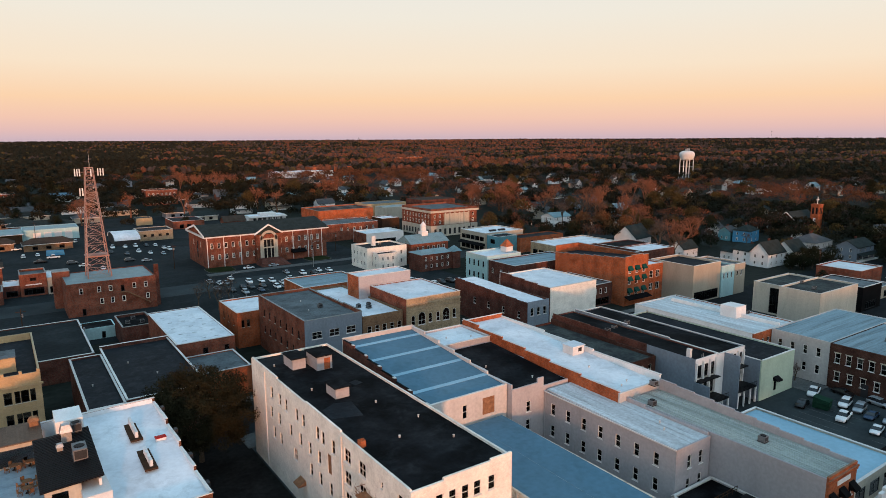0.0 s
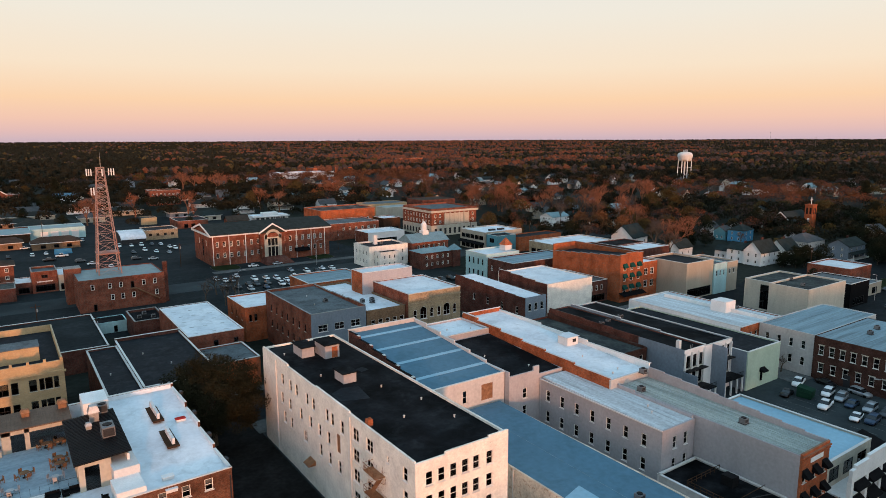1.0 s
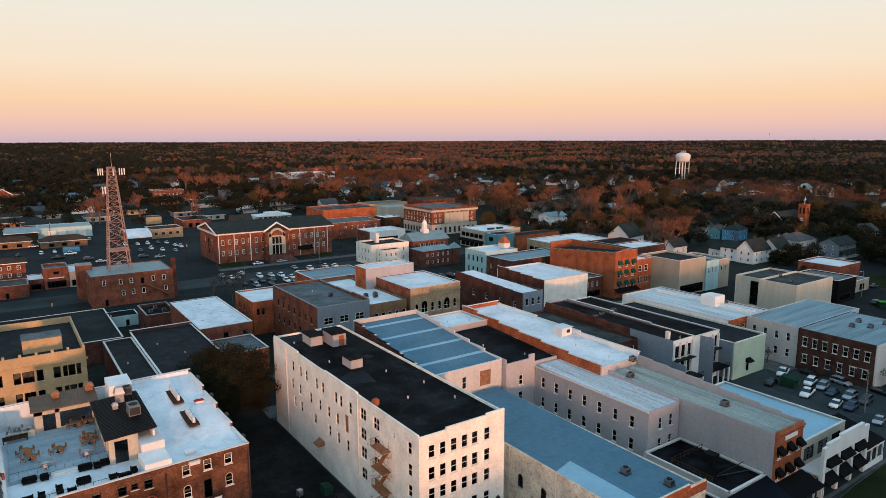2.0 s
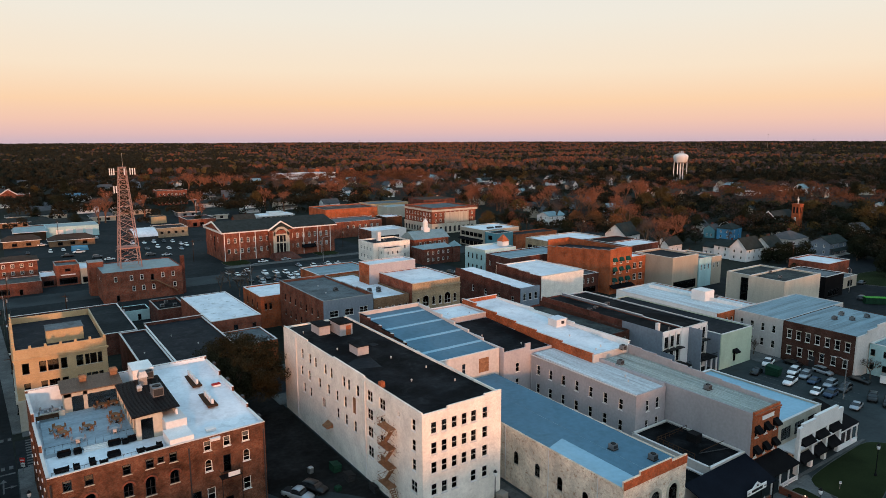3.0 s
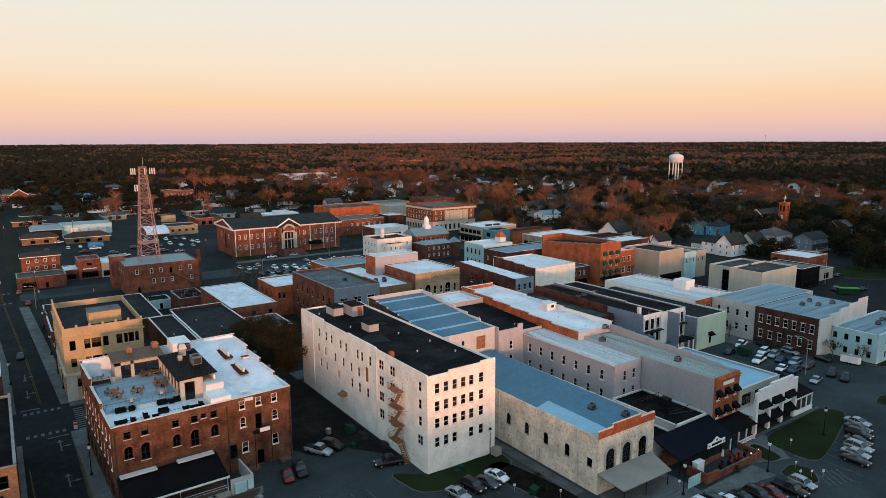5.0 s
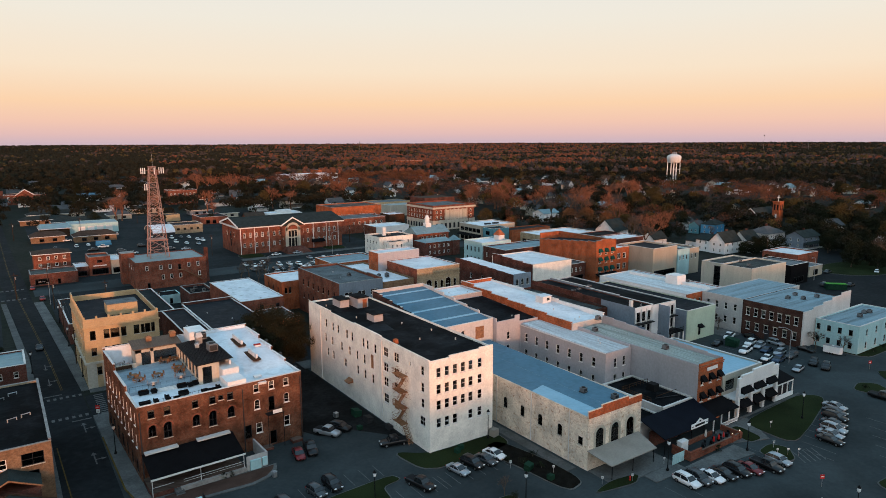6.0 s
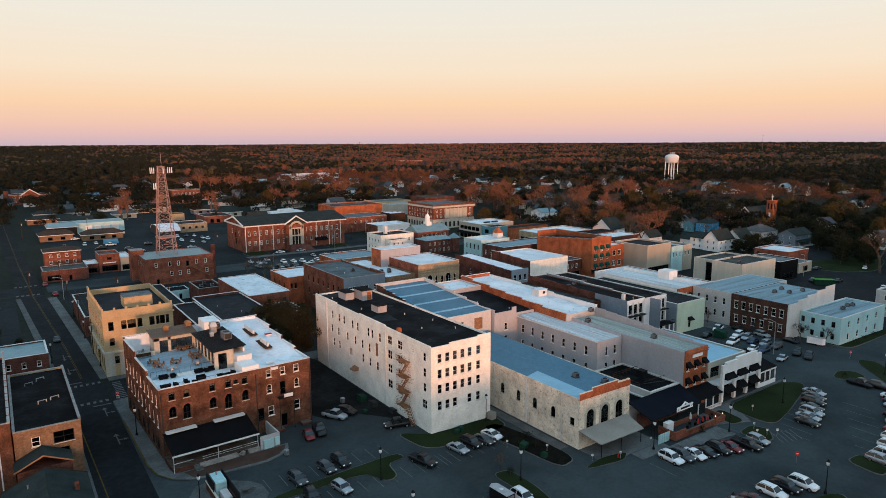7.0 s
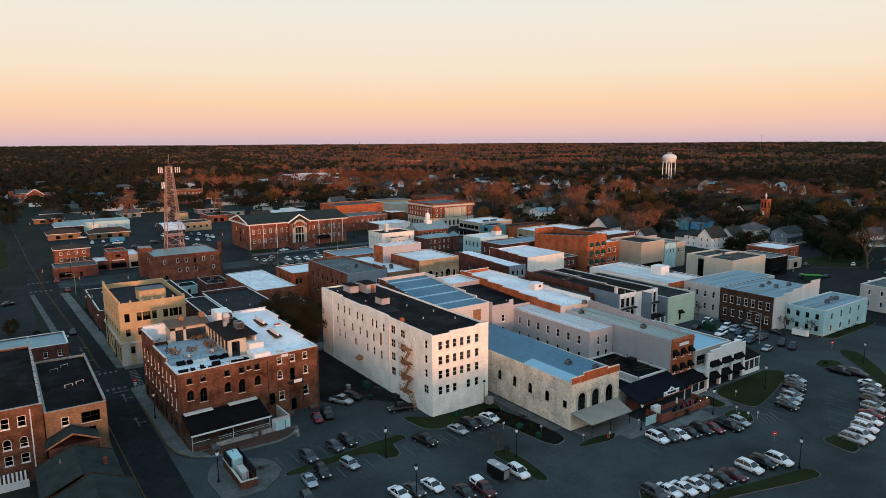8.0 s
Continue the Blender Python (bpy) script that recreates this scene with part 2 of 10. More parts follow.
DIRTY_WHITE_ROOF = mat("weathered white roof coating", (0.56, 0.62, 0.65), 0.6, 0.25, 0.25, 2, col2=(0.4, 0.43, 0.45), streak="y", rnd=0.05, grime=(0.6, 0.6, (0.2, 0.2, 0.19)))
DULL_ROOF = mat("greenish-grey ribbed roof coating", (0.37, 0.42, 0.4), 0.6, 0.25, 0.3, 2, col2=(0.24, 0.275, 0.26), streak="y", rnd=0.05, grime=(0.6, 0.5, (0.11, 0.11, 0.1)))
UNIT_METAL = mat("weathered grey sheet metal", (0.19, 0.195, 0.2), 0.5, 0.2, 1, 6, metal=0.4)
STREAK_ROOF = mat("streaked grey-blue roof coating", (0.21, 0.305, 0.35), 0.6, 0.2, 0.25, 2, col2=(0.145, 0.215, 0.25), streak="x", rnd=0.05, grime=(0.7, 0.5, (0.09, 0.12, 0.13)))
BLACK_ROOF = mat("black tar roof", (0.0035, 0.004, 0.0045), 0.8, 0.4, 0.15, 1.2, col2=(0.013, 0.014, 0.016), bump=0.3, rnd=0, grime=(0.55, 0.3, (0.024, 0.026, 0.028)))
DARK_ROOF = mat("dark grey roof membrane", (0.018, 0.021, 0.025), 0.7, 0.3, 0.15, 1.5, rnd=0.1, grime=(0.6, 0.35, (0.04, 0.045, 0.05)))
GREEN_ROOF = mat("greenish weathered tar roof", (0.07, 0.08, 0.075), 0.75, 0.4, 0.2, 1.5, col2=(0.035, 0.04, 0.042), grime=(0.8, 0.4, (0.02, 0.022, 0.024)))
GREY_ROOF = mat("grey roof gravel", (0.13, 0.15, 0.16), 0.85, 0.3, 0.2, 2, grime=(0.7, 0.4, (0.06, 0.065, 0.065)))
BLUE_ROOF = mat("slate-blue roof membrane", (0.09, 0.185, 0.255), 0.55, 0.12, 0.1, 1.2, rnd=0.03, grime=(0.45, 0.35, (0.06, 0.12, 0.16)))
LIGHTBLUE_ROOF = mat("light blue roof patch", (0.26, 0.44, 0.55), 0.55, 0.1, 0.2, 1.5, rnd=0)
SHINGLE = mat("dark shingle roof", (0.03, 0.039, 0.038), 0.9, 0.3, 0.4, 5, bump=0.4, grime=(0.5, 0.8, (0.025, 0.027, 0.026)))
GREY_SHINGLE = mat("grey shingle roof", (0.08, 0.085, 0.09), 0.9, 0.25, 0.4, 5, bump=0.4)
BROWN_SHINGLE = mat("brown shingle roof", (0.065, 0.048, 0.038), 0.9, 0.3, 0.4, 5, bump=0.4)
SEAM_METAL = mat("brown standing-seam metal", (0.16, 0.11, 0.08), 0.5, 0.2, 0.4, 3, metal=0.4)
TEAL_METAL = mat("pale teal metal roof", (0.2, 0.31, 0.34), 0.45, 0.15, 0.3, 3, metal=0.3, grime=(0.5, 0.5, (0.12, 0.17, 0.18)))
COPING = mat("white metal coping", (0.62, 0.61, 0.59), 0.5, 0.12, 0.5, 4)
GREY_COPING = mat("grey stone coping", (0.3, 0.3, 0.29), 0.8, 0.25, 0.6, 4)
BLACK_METAL = mat("black metal", (0.015, 0.015, 0.016), 0.45, 0.2, 1, 6, metal=0.3)
GREY_METAL = mat("galvanised metal", (0.4, 0.41, 0.42), 0.45, 0.2, 1, 6, metal=0.7)
DARK_METAL = mat("dark grey metal", (0.045, 0.047, 0.05), 0.5, 0.2, 1, 6, metal=0.3)
RUST = mat("rusty metal", (0.3, 0.16, 0.09), 0.85, 0.35, 1.5, 6, metal=0.2)
PINK_STEEL = mat("faded red and white steel", (0.34, 0.17, 0.13), 0.6, 0.2, 0.15, 6, col2=(0.36, 0.29, 0.26))
AWNING = mat("black awning canvas", (0.008, 0.008, 0.009), 0.8, 0.25, 0.6, 4)
NAVY_CANOPY = mat("dark navy canopy", (0.006, 0.008, 0.013), 0.6, 0.2, 0.4, 3)
GREEN_AWNING = mat("dark green awning canvas", (0.012, 0.06, 0.05), 0.8, 0.2, 0.6, 4)
TAN_CANOPY = mat("taupe canopy metal", (0.27, 0.25, 0.22), 0.6, 0.12, 0.3, 3)
WOOD = mat("brown timber", (0.2, 0.11, 0.06), 0.7, 0.3, 1.0, 8)
DARK_WOOD = mat("dark timber", (0.06, 0.035, 0.022), 0.75, 0.3, 1.0, 8)
FRAME_W = mat("white window frame", (0.72, 0.7, 0.66), 0.6, 0.08, 1, 6, bump=0)
FRAME_D = mat("dark window frame", (0.03, 0.03, 0.032), 0.5, 0.1, 1, 6, bump=0)
BLIND = mat("drawn window blind", (0.55, 0.5, 0.4), 0.8, 0.15, 1, 6, bump=0, rnd=0.3)
INTERIOR = mat("dim interior", (0.018, 0.016, 0.014), 0.9, 0.3, 0.5, 3)
GLASS = glass_mat("window glass")
SKIRT = mat("stained concrete base", (0.3, 0.28, 0.26), 0.9, 0.3, 0.4, 3)
GREEN_PAINT = mat("green painted steel", (0.014, 0.045, 0.028), 0.6, 0.25, 0.6, 5)
LIME_PAINT = mat("bright green paint", (0.05, 0.3, 0.03), 0.5, 0.15, 1, 6)
RED_PAINT = mat("red paint", (0.5, 0.03, 0.025), 0.5, 0.15, 1, 6)
BARK = mat("bark", (0.11, 0.085, 0.065), 0.95, 0.35, 1, 6)
BRANCH = mat("pale reddish branches", (0.21, 0.1, 0.06), 0.95, 0.3, 0.6, 4)
TWIGS = mat("bare reddish twigs", (0.275, 0.108, 0.06), 0.95, 0.3, 0.3, 2, island=True, bump=0)
TWIGS_GREY = mat("bare grey twigs", (0.105, 0.076, 0.066), 0.95, 0.3, 0.3, 2, island=True, bump=0)
LEAF_DARK = mat("dark evergreen leaves", (0.022, 0.025, 0.014), 0.85, 0.4, 0.3, 2, island=True, bump=0)
LEAF_OAK = mat("evergreen oak leaves", (0.028, 0.026, 0.014), 0.85, 0.4, 0.3, 2, island=True, bump=0)
WOODS_RED = mat("dense reddish-brown winter woods", (0.155, 0.061, 0.035), 0.95, 0.3, 0.3, 2, island=True, bump=0)
WOODS_GREY = mat("dense grey-brown winter woods", (0.065, 0.048, 0.042), 0.95, 0.3, 0.3, 2, island=True, bump=0)
WOODS_RUST = mat("dense rust-brown autumn woods", (0.14, 0.062, 0.032), 0.95, 0.3, 0.3, 2, island=True, bump=0)
LEAF_MIXED = mat("mixed evergreen woods", (0.024, 0.023, 0.015), 0.9, 0.4, 0.3, 2, island=True, bump=0)
LEAF_OLIVE = mat("olive-brown leaves", (0.085, 0.06, 0.024), 0.9, 0.4, 0.3, 2, island=True, bump=0)
LEAF_RUST = mat("rust autumn leaves", (0.2, 0.088, 0.04), 0.9, 0.35, 0.3, 2, island=True, bump=0)


# ---- mesh building ----
class G:
    """Collects faces; part() turns them into one mesh."""

    def __init__(self):
        self.v, self.f = [], []

    def face(self, *pts):
        k = len(self.v)
        self.v += [tuple(p) for p in pts]
        self.f.append(tuple(range(k, k + len(pts))))
        return self

    def box(self, x0, y0, z0, x1, y1, z1):
        return self.prism([(x0, y0), (x1, y0), (x1, y1), (x0, y1)], z0, z1)

    def prism(self, poly, z0, z1):
        k, n = len(self.v), len(poly)
        self.v += [(x, y, z0) for x, y in poly] + [(x, y, z1) for x, y in poly]
        self.f.append(tuple(range(k + n - 1, k - 1, -1)))
        self.f.append(tuple(range(k + n, k + 2 * n)))
        self.f += [(k + i, k + (i + 1) % n, k + n + (i + 1) % n, k + n + i) for i in range(n)]
        return self

    def hexa(self, lo, hi):
        """Solid between two quads of the same winding."""
        k, n = len(self.v), len(lo)
        self.v += [tuple(p) for p in lo] + [tuple(p) for p in hi]
        self.f.append(tuple(range(k + n - 1, k - 1, -1)))
        self.f.append(tuple(range(k + n, k + 2 * n)))
        self.f += [(k + i, k + (i + 1) % n, k + n + (i + 1) % n, k + n + i) for i in range(n)]
        return self

    def tube(self, p, q, r0, r1=None, n=6):
        p, q = Vector(p), Vector(q)
        d = (q - p).normalized()
        a = d.orthogonal().normalized()
        b = d.cross(a)
        r1 = r0 if r1 is None else r1
        ring = [(math.cos(2 * math.pi * i / n), math.sin(2 * math.pi * i / n)) for i in range(n)]
        return self.hexa([p + (a * c + b * s) * r0 for c, s in ring], [q + (a * c + b * s) * r1 for c, s in ring])

    def loft(self, rings):
        k, n = len(self.v), len(rings[0])
        for r in rings:
            self.v += [tuple(p) for p in r]
        self.f.append(tuple(range(k + n - 1, k - 1, -1)))
        for j in range(len(rings) - 1):
            o = k + j * n
            self.f += [(o + i, o + (i + 1) % n, o + n + (i + 1) % n, o + n + i) for i in range(n)]
        o = k + (len(rings) - 1) * n
        self.f.append(tuple(range(o, o + n)))
        return self

    def lathe(self, prof, n=16, cx=0, cy=0):
        """Profile of (radius, z) turned round the vertical."""
        return self.loft([[(cx + r * math.cos(2 * math.pi * i / n), cy + r * math.sin(2 * math.pi * i / n), z) for i in range(n)] for r, z in prof])

    def mesh(self, name, material=None, smooth=False):
        me = bpy.data.meshes.new(name)
        me.from_pydata(self.v, [], self.f)
        if material:
            me.materials.append(material)
        if smooth:
            me.polygons.foreach_set("use_smooth", [True] * len(me.polygons))
        return me


def part(name, g, material=None, parent=None, label="", at=None, rz=0.0, smooth=False):
    """One mesh object, from a G or a shared mesh, under a thing or a part."""
    me = g.mesh(name, material, smooth) if isinstance(g, G) else g
    ob = new(name, me)
    if parent:
        ob.parent = parent
    if at or rz:
        ob.matrix_basis = pose(*(at or (0, 0, 0)), 0, 0, rz)
    if label:
        tagged(ob, label)
    return ob


def thing(name, label, category, at=(0, 0, 0), rz=0.0, group="", kind=""):
    ob = new(name)
    ob.matrix_basis = pose(*at, 0, 0, rz)
    ob.empty_display_size = 0.5
    return tagged(ob, label, category, group, kind)


def fast_mesh(name, verts, n, material):
    """Mesh of loose n-gons from an array of corners."""
    me = bpy.data.meshes.new(name)
    c = len(verts)
    me.vertices.add(c)
    me.vertices.foreach_set("co", np.asarray(verts, np.float32).ravel())
    me.loops.add(c)
    me.loops.foreach_set("vertex_index", np.arange(c, dtype=np.int32))
    me.polygons.add(c // n)
    me.polygons.foreach_set("loop_start", np.arange(0, c, n, dtype=np.int32))
    me.update(calc_edges=True)
    me.materials.append(material)
    return me


SHARED = {}


def shared(key, make):
    if key not in SHARED:
        SHARED[key] = make()
    return SHARED[key]


def spread(n, a, b):
    return [a + (b - a) * (i + 0.5) / n for i in range(n)]


# ---- windows and walls ----
def arc_top(w, h, n=8):
    r = w / 2
    return [(r * math.cos(math.pi * i / n), h - r + r * math.sin(math.pi * i / n)) for i in range(n + 1)]


def window_meshes(style, w, h, bar=0.1):
    """Frame, pane, sill and blind for one opening; local x along the wall, -y outwards."""
    fm = FRAME_D if style in ("dark", "darkarch", "store", "door") else FRAME_W
    b, d = (bar, 0.08) if style != "store" else (bar + 0.02, 0.1)
    g = G()
    arch = style in ("arch", "darkarch")
    top = h - w / 2 if arch else h
    g.box(-w / 2, 0, 0, -w / 2 + b, d, top).box(w / 2 - b, 0, 0, w / 2, d, top)
    g.box(-w / 2 + b, 0, 0, w / 2 - b, d, b)
    if arch:
        o, i = arc_top(w, h), arc_top(w - 2 * b, h - b)
        for k in range(len(o) - 1):
            g.hexa([(o[k][0], 0, o[k][1]), (o[k + 1][0], 0, o[k + 1][1]), (i[k + 1][0], 0, i[k + 1][1]), (i[k][0], 0, i[k][1])],
                   [(o[k][0], d, o[k][1]), (o[k + 1][0], d, o[k + 1][1]), (i[k + 1][0], d, i[k + 1][1]), (i[k][0], d, i[k][1])])
    else:
        g.box(-w / 2 + b, 0, h - b, w / 2 - b, d, h)
    if style == "store":
        for u in spread(max(2, round(w / 1.3)), -w / 2, w / 2)[1:]:
            g.box(u - w / max(2, round(w / 1.3)) / 2 - 0.03, 0, b, u - w / max(2, round(w / 1.3)) / 2 + 0.03, d, h - b)
        g.box(-w / 2 + b, 0.005, h * 0.76, w / 2 - b, d, h * 0.76 + 0.06)
    elif style != "door":
        g.box(-w / 2 + b, 0, top * 0.5 - 0.03, w / 2 - b, d - 0.01, top * 0.5 + 0.03)
        if w > 1.25:
            g.box(-0.03, 0.004, b, 0.03, d - 0.014, top - b)
    frame_me = g.mesh("window", fm)
    p = G()
    if arch:
        pts = [(-w / 2 + b, b), (w / 2 - b, b)] + arc_top(w - 2 * b, h - b)
        p.hexa([(x, 0.05, z) for x, z in pts], [(x, 0.035, z) for x, z in pts])
    else:
        p.box(-w / 2 + b, 0.035, b, w / 2 - b, 0.05, h - b)
    pane_me = p.mesh("pane", GLASS)
    s = G().box(-w / 2 - 0.1, -0.2, -0.1, w / 2 + 0.1, 0.05, 0)
    sill_me = s.mesh("sill", WHITE if fm is FRAME_W else LIMESTONE)
    bl = G().box(-w / 2 + b, 0.11, h * 0.5, w / 2 - b, 0.13, top - b)
    blind_me = bl.mesh("blind", BLIND)
    return frame_me, pane_me, sill_me, blind_me


def far_window(style, w, h):
    """Frame and dark pane in one mesh, for windows a few hundred metres off."""
    f, p = window_meshes(style, w, h, 0.17)[:2]
    bm = bmesh.new()
    bm.from_mesh(f)
    n = len(bm.faces)
    bm.from_mesh(p)
    bm.faces.ensure_lookup_table()
    for fc in bm.faces[n:]:
        fc.material_index = 1
    me = bpy.data.meshes.new("window")
    bm.to_mesh(me)
    bm.free()
    me.materials.append(f.materials[0])
    me.materials.append(GLASS)
    return me


FACES = {"S": 0, "E": 90, "N": 180, "W": -90}


def wall_face(face, w, d, h, wall, holes, top, parent, thick=0.3, base=0.0, fine=True):
    """One wall of a block w by d, with its openings cut through; top: steps of (from, height)."""
    length = w if face in "SN" else d - 2 * thick
    shift = 0 if face in "SN" else thick
    steps = sorted(top) if top else [(0.0, h)]
    flip = face in "WN"
    full = w if face in "SN" else d

    def conv(u):
        return (full - u if flip else u) - shift

    hs = [(conv(u) - ww / 2, v, conv(u) + ww / 2, v + hh, st) for st, ww, hh, v, u in holes]
    edges = [(max(0, u), z) for u, z in steps] + [(full, None)]
    spans = []
    for i in range(len(steps)):
        a, b = conv(edges[i][0]), conv(edges[i + 1][0])
        spans.append((min(a, b), max(a, b), edges[i][1]))
    us = {0.0, length} | {q for s in hs for q in (s[0], s[2])} | {q for s in spans for q in s[:2]}
    vs = {base} | {q for s in hs for q in (s[1], s[3])} | {s[2] for s in spans}
    us = sorted(round(min(max(u, 0), length), 4) for u in us)
    us = [u for i, u in enumerate(us) if i == 0 or u - us[i - 1] > 1e-3]
    vs = sorted(round(v, 4) for v in vs)
    vs = [v for i, v in enumerate(vs) if i == 0 or v - vs[i - 1] > 1e-3]

    def full_cell(i, j):
        if not (0 <= i < len(us) - 1 and 0 <= j < len(vs) - 1):
            return False
        u, v = (us[i] + us[i + 1]) / 2, (vs[j] + vs[j + 1]) / 2
        if any(s[0] < u < s[2] and s[1] < v < s[3] for s in hs):
            return False
        return any(a <= u <= b and v < z for a, b, z in spans)

    g = G()
    t = thick
    for i in range(len(us) - 1):
        for j in range(len(vs) - 1):
            if not full_cell(i, j):
                continue
            a, b, c, e = us[i], us[i + 1], vs[j], vs[j + 1]
            g.face((a, 0, c), (b, 0, c), (b, 0, e), (a, 0, e))
            g.face((b, t, c), (a, t, c), (a, t, e), (b, t, e))
            if not full_cell(i - 1, j):
                g.face((a, t, c), (a, 0, c), (a, 0, e), (a, t, e))
            if not full_cell(i + 1, j):
                g.face((b, 0, c), (b, t, c), (b, t, e), (b, 0, e))
            if not full_cell(i, j + 1):
                g.face((a, 0, e), (b, 0, e), (b, t, e), (a, t, e))
            if not full_cell(i, j - 1) and c > base:
                g.face((a, t, c), (b, t, c), (b, 0, c), (a, 0, c))
    for u0, v0, u1, v1, st in hs:
        if st in ("arch", "darkarch"):
            cx = (u0 + u1) / 2
            pts = [(cx + x, v0 + z) for x, z in arc_top(u1 - u0, v1 - v0)]
            for k in range(len(pts) - 1):
                (ax, az), (bx, bz) = pts[k], pts[k + 1]
                g.face((bx, 0, bz), (ax, 0, az), (ax, 0, v1), (bx, 0, v1))
                g.face((ax, 0, az), (bx, 0, bz), (bx, t, bz), (ax, t, az))
    origin = {"S": (0, 0), "E": (w, thick), "N": (w, d), "W": (0, d - thick)}[face]
    m = pose(*origin, 0, 0, 0, FACES[face])
    g.v = [tuple(m @ Vector(p)) for p in g.v]
    wob = part("wall", g, wall, parent)
    for s, (st, ww, hh, v, u) in zip(hs, holes):
        if st == "none":
            continue
        key = (st, round(ww, 2), round(hh, 2))
        f, p, si, bl = shared(key, lambda: window_meshes(st, ww, hh))
        q = m @ Vector(((s[0] + s[2]) / 2, 0.07, v))
        if st == "board":
            part("shutter", shared(("shutter", ww, hh), lambda: G().box(-ww / 2, 0, 0, ww / 2, 0.06, hh).mesh("shutter", RUST)), None, parent, "", tuple(q), FACES[face])
            continue
        if not fine:
            part("window", shared(("far", *key), lambda: far_window(st, ww, hh)), None, parent, "", tuple(q), FACES[face])
            continue
        wo = part("door" if st == "door" else "window", f, None, parent, "", tuple(q), FACES[face])
        po = part("pane", p, None, wo)
        po.visible_shadow = False
        if fine and st not in ("store", "door"):
            part("sill", si, None, wo)
            if random.random() < 0.3:
                part("blind", bl, None, wo)
    # coping along the parapet, step by step
    return spans, m


def block(name, label, x0, y0, x1, y1, h, wall, roof, cop=None, wins=(), tops=None, par=0.5, category="building", mats=None, z0=0.0,
          roof_tilt=None, group="", bare=""):
    """A flat-roofed building: four thick walls with openings, roof slab, coping."""
    w, d = x1 - x0, y1 - y0
    tops, mats = tops or {}, mats or {}
    fine = math.hypot(x0 - 30, y0 - 60) < 140
    b = thing(name, label, category, (x0, y0, z0), group=group)
    for face in "SWEN":
        holes = [(st, ww, hh, v, u) for f, st, ww, hh, v, us in wins if f == face for u in us]
        spans, m = wall_face(face, w, d, h, mats.get(face, wall), holes, tops.get(face), b, fine=fine)
        if cop and not (bare and face in bare):
            g = G()
            for a, e, z in spans:
                g.box(a - (0.06 if face in "SN" else -0.07), -0.06, z, e + (0.06 if face in "SN" else -0.07), 0.36, z + 0.1)
            g.v = [tuple(m @ Vector(p)) for p in g.v]
            part("coping", g, cop, b)
    lo, hi = roof_tilt if roof_tilt else (h - par, h - par)
    g = G().hexa([(0.3, 0.3, lo - 0.25), (w - 0.3, 0.3, lo - 0.25), (w - 0.3, d - 0.3, hi - 0.25), (0.3, d - 0.3, hi - 0.25)],
                 [(0.3, 0.3, lo), (w - 0.3, 0.3, lo), (w - 0.3, d - 0.3, hi), (0.3, d - 0.3, hi)])
    part("roof", g, roof, b)
    if wins:
        part("floor_slab", G().box(0.3, 0.3, min(h - 1.2, 3.4), w - 0.3, d - 0.3, min(h - 1.0, 3.6)), INTERIOR, b)
    return b


def steps_down(length, z0, z1, n):
    """Parapet that falls in n equal steps from z0 (south or west end) to z1."""
    return [(length * i / n, z0 + (z1 - z0) * i / max(1, n - 1)) for i in range(n)]


# ---- ground, streets, pavements ----
def slab(name, poly, z0, z1, material, label, category, kind="structure"):
    ob = part(name, G().prism(poly, z0, z1), material)
    return tagged(ob, label, category, kind=kind)


def rect(x0, y0, x1, y1):
    return [(x0, y0), (x1, y0), (x1, y1), (x0, y1)]


def rise(x, y):
    """Height of the land: flat in the town, swelling slowly towards the horizon."""
    r = math.hypot(x, y)
    k = min(1.0, max(0.0, (r - 1300) / 3400))
    return 25.0 * k * k * (3 - 2 * k) + (3.0 * k * noise.noise((x / 700, y / 700, 1.3)) if k else 0.0)


g = G()
rings, sects = [0.0, 900, 1300, 1700, 2100, 2500, 2900, 3300, 3700, 4100, 4500, 4900, 5400, 7000], 96
pts = [[(r * math.sin(2 * math.pi * i / sects), r * math.cos(2 * math.pi * i / sects)) for i in range(sects)] for r in rings]
g.v = [(x, y, rise(x, y)) for row in pts for x, y in row]
g.f = [(j * sects + (i + 1) % sects, j * sects + i, (j + 1) * sects + i, (j + 1) * sects + (i + 1) % sects) for j in range(len(rings) - 1) for i in range(sects)]
tagged(part("ground", g, EARTH, smooth=True), "brown winter ground with thin grass reaching the horizon", "ground", kind="structure")
slab("parking_asphalt", rect(-14.3, -120, 186, 119), 0.0, 0.03, ASPHALT, "grey-blue asphalt of the car parks and yards", "asphalt")
slab("street_asphalt", [(-22.5, -120), (-14.3, -120), (-14.3, 105), (-15.4, 165), (-19, 237), (-20.9, 314), (-23, 400), (-25.5, 560), (-27, 760), (-36, 760), (-33.5, 560), (-31, 425), (-29.7, 317), (-27.2, 242), (-23.4, 165), (-22.5, 105)], 0.0, 0.035, STREET, "dark asphalt street with lane markings", "road")
slab("cross_street", rect(-120, 112, -22.5, 127), 0.0, 0.034, STREET, "dark asphalt side street", "road")
slab("cross_street", rect(-14.3, 112, 34, 126), 0.0, 0.034, STREET, "dark asphalt side street", "road")
slab("main_street", rect(34, 119.5, 330, 135), 0.0, 0.036, STREET, "dark asphalt shopping street", "road")
slab("back_lot", rect(-14, 200, 156, 300), 0.0, 0.028, ASPHALT_TONED, "toned-down worn asphalt car park behind the shops", "asphalt")
slab("courthouse_street", rect(-18, 247, 330, 264), 0.028, 0.04, ASPHALT, "grey asphalt street", "road")
slab("far_lot", rect(-8, 300, 72, 420), 0.0, 0.027, ASPHALT_TONED, "toned-down worn asphalt car park", "asphalt")
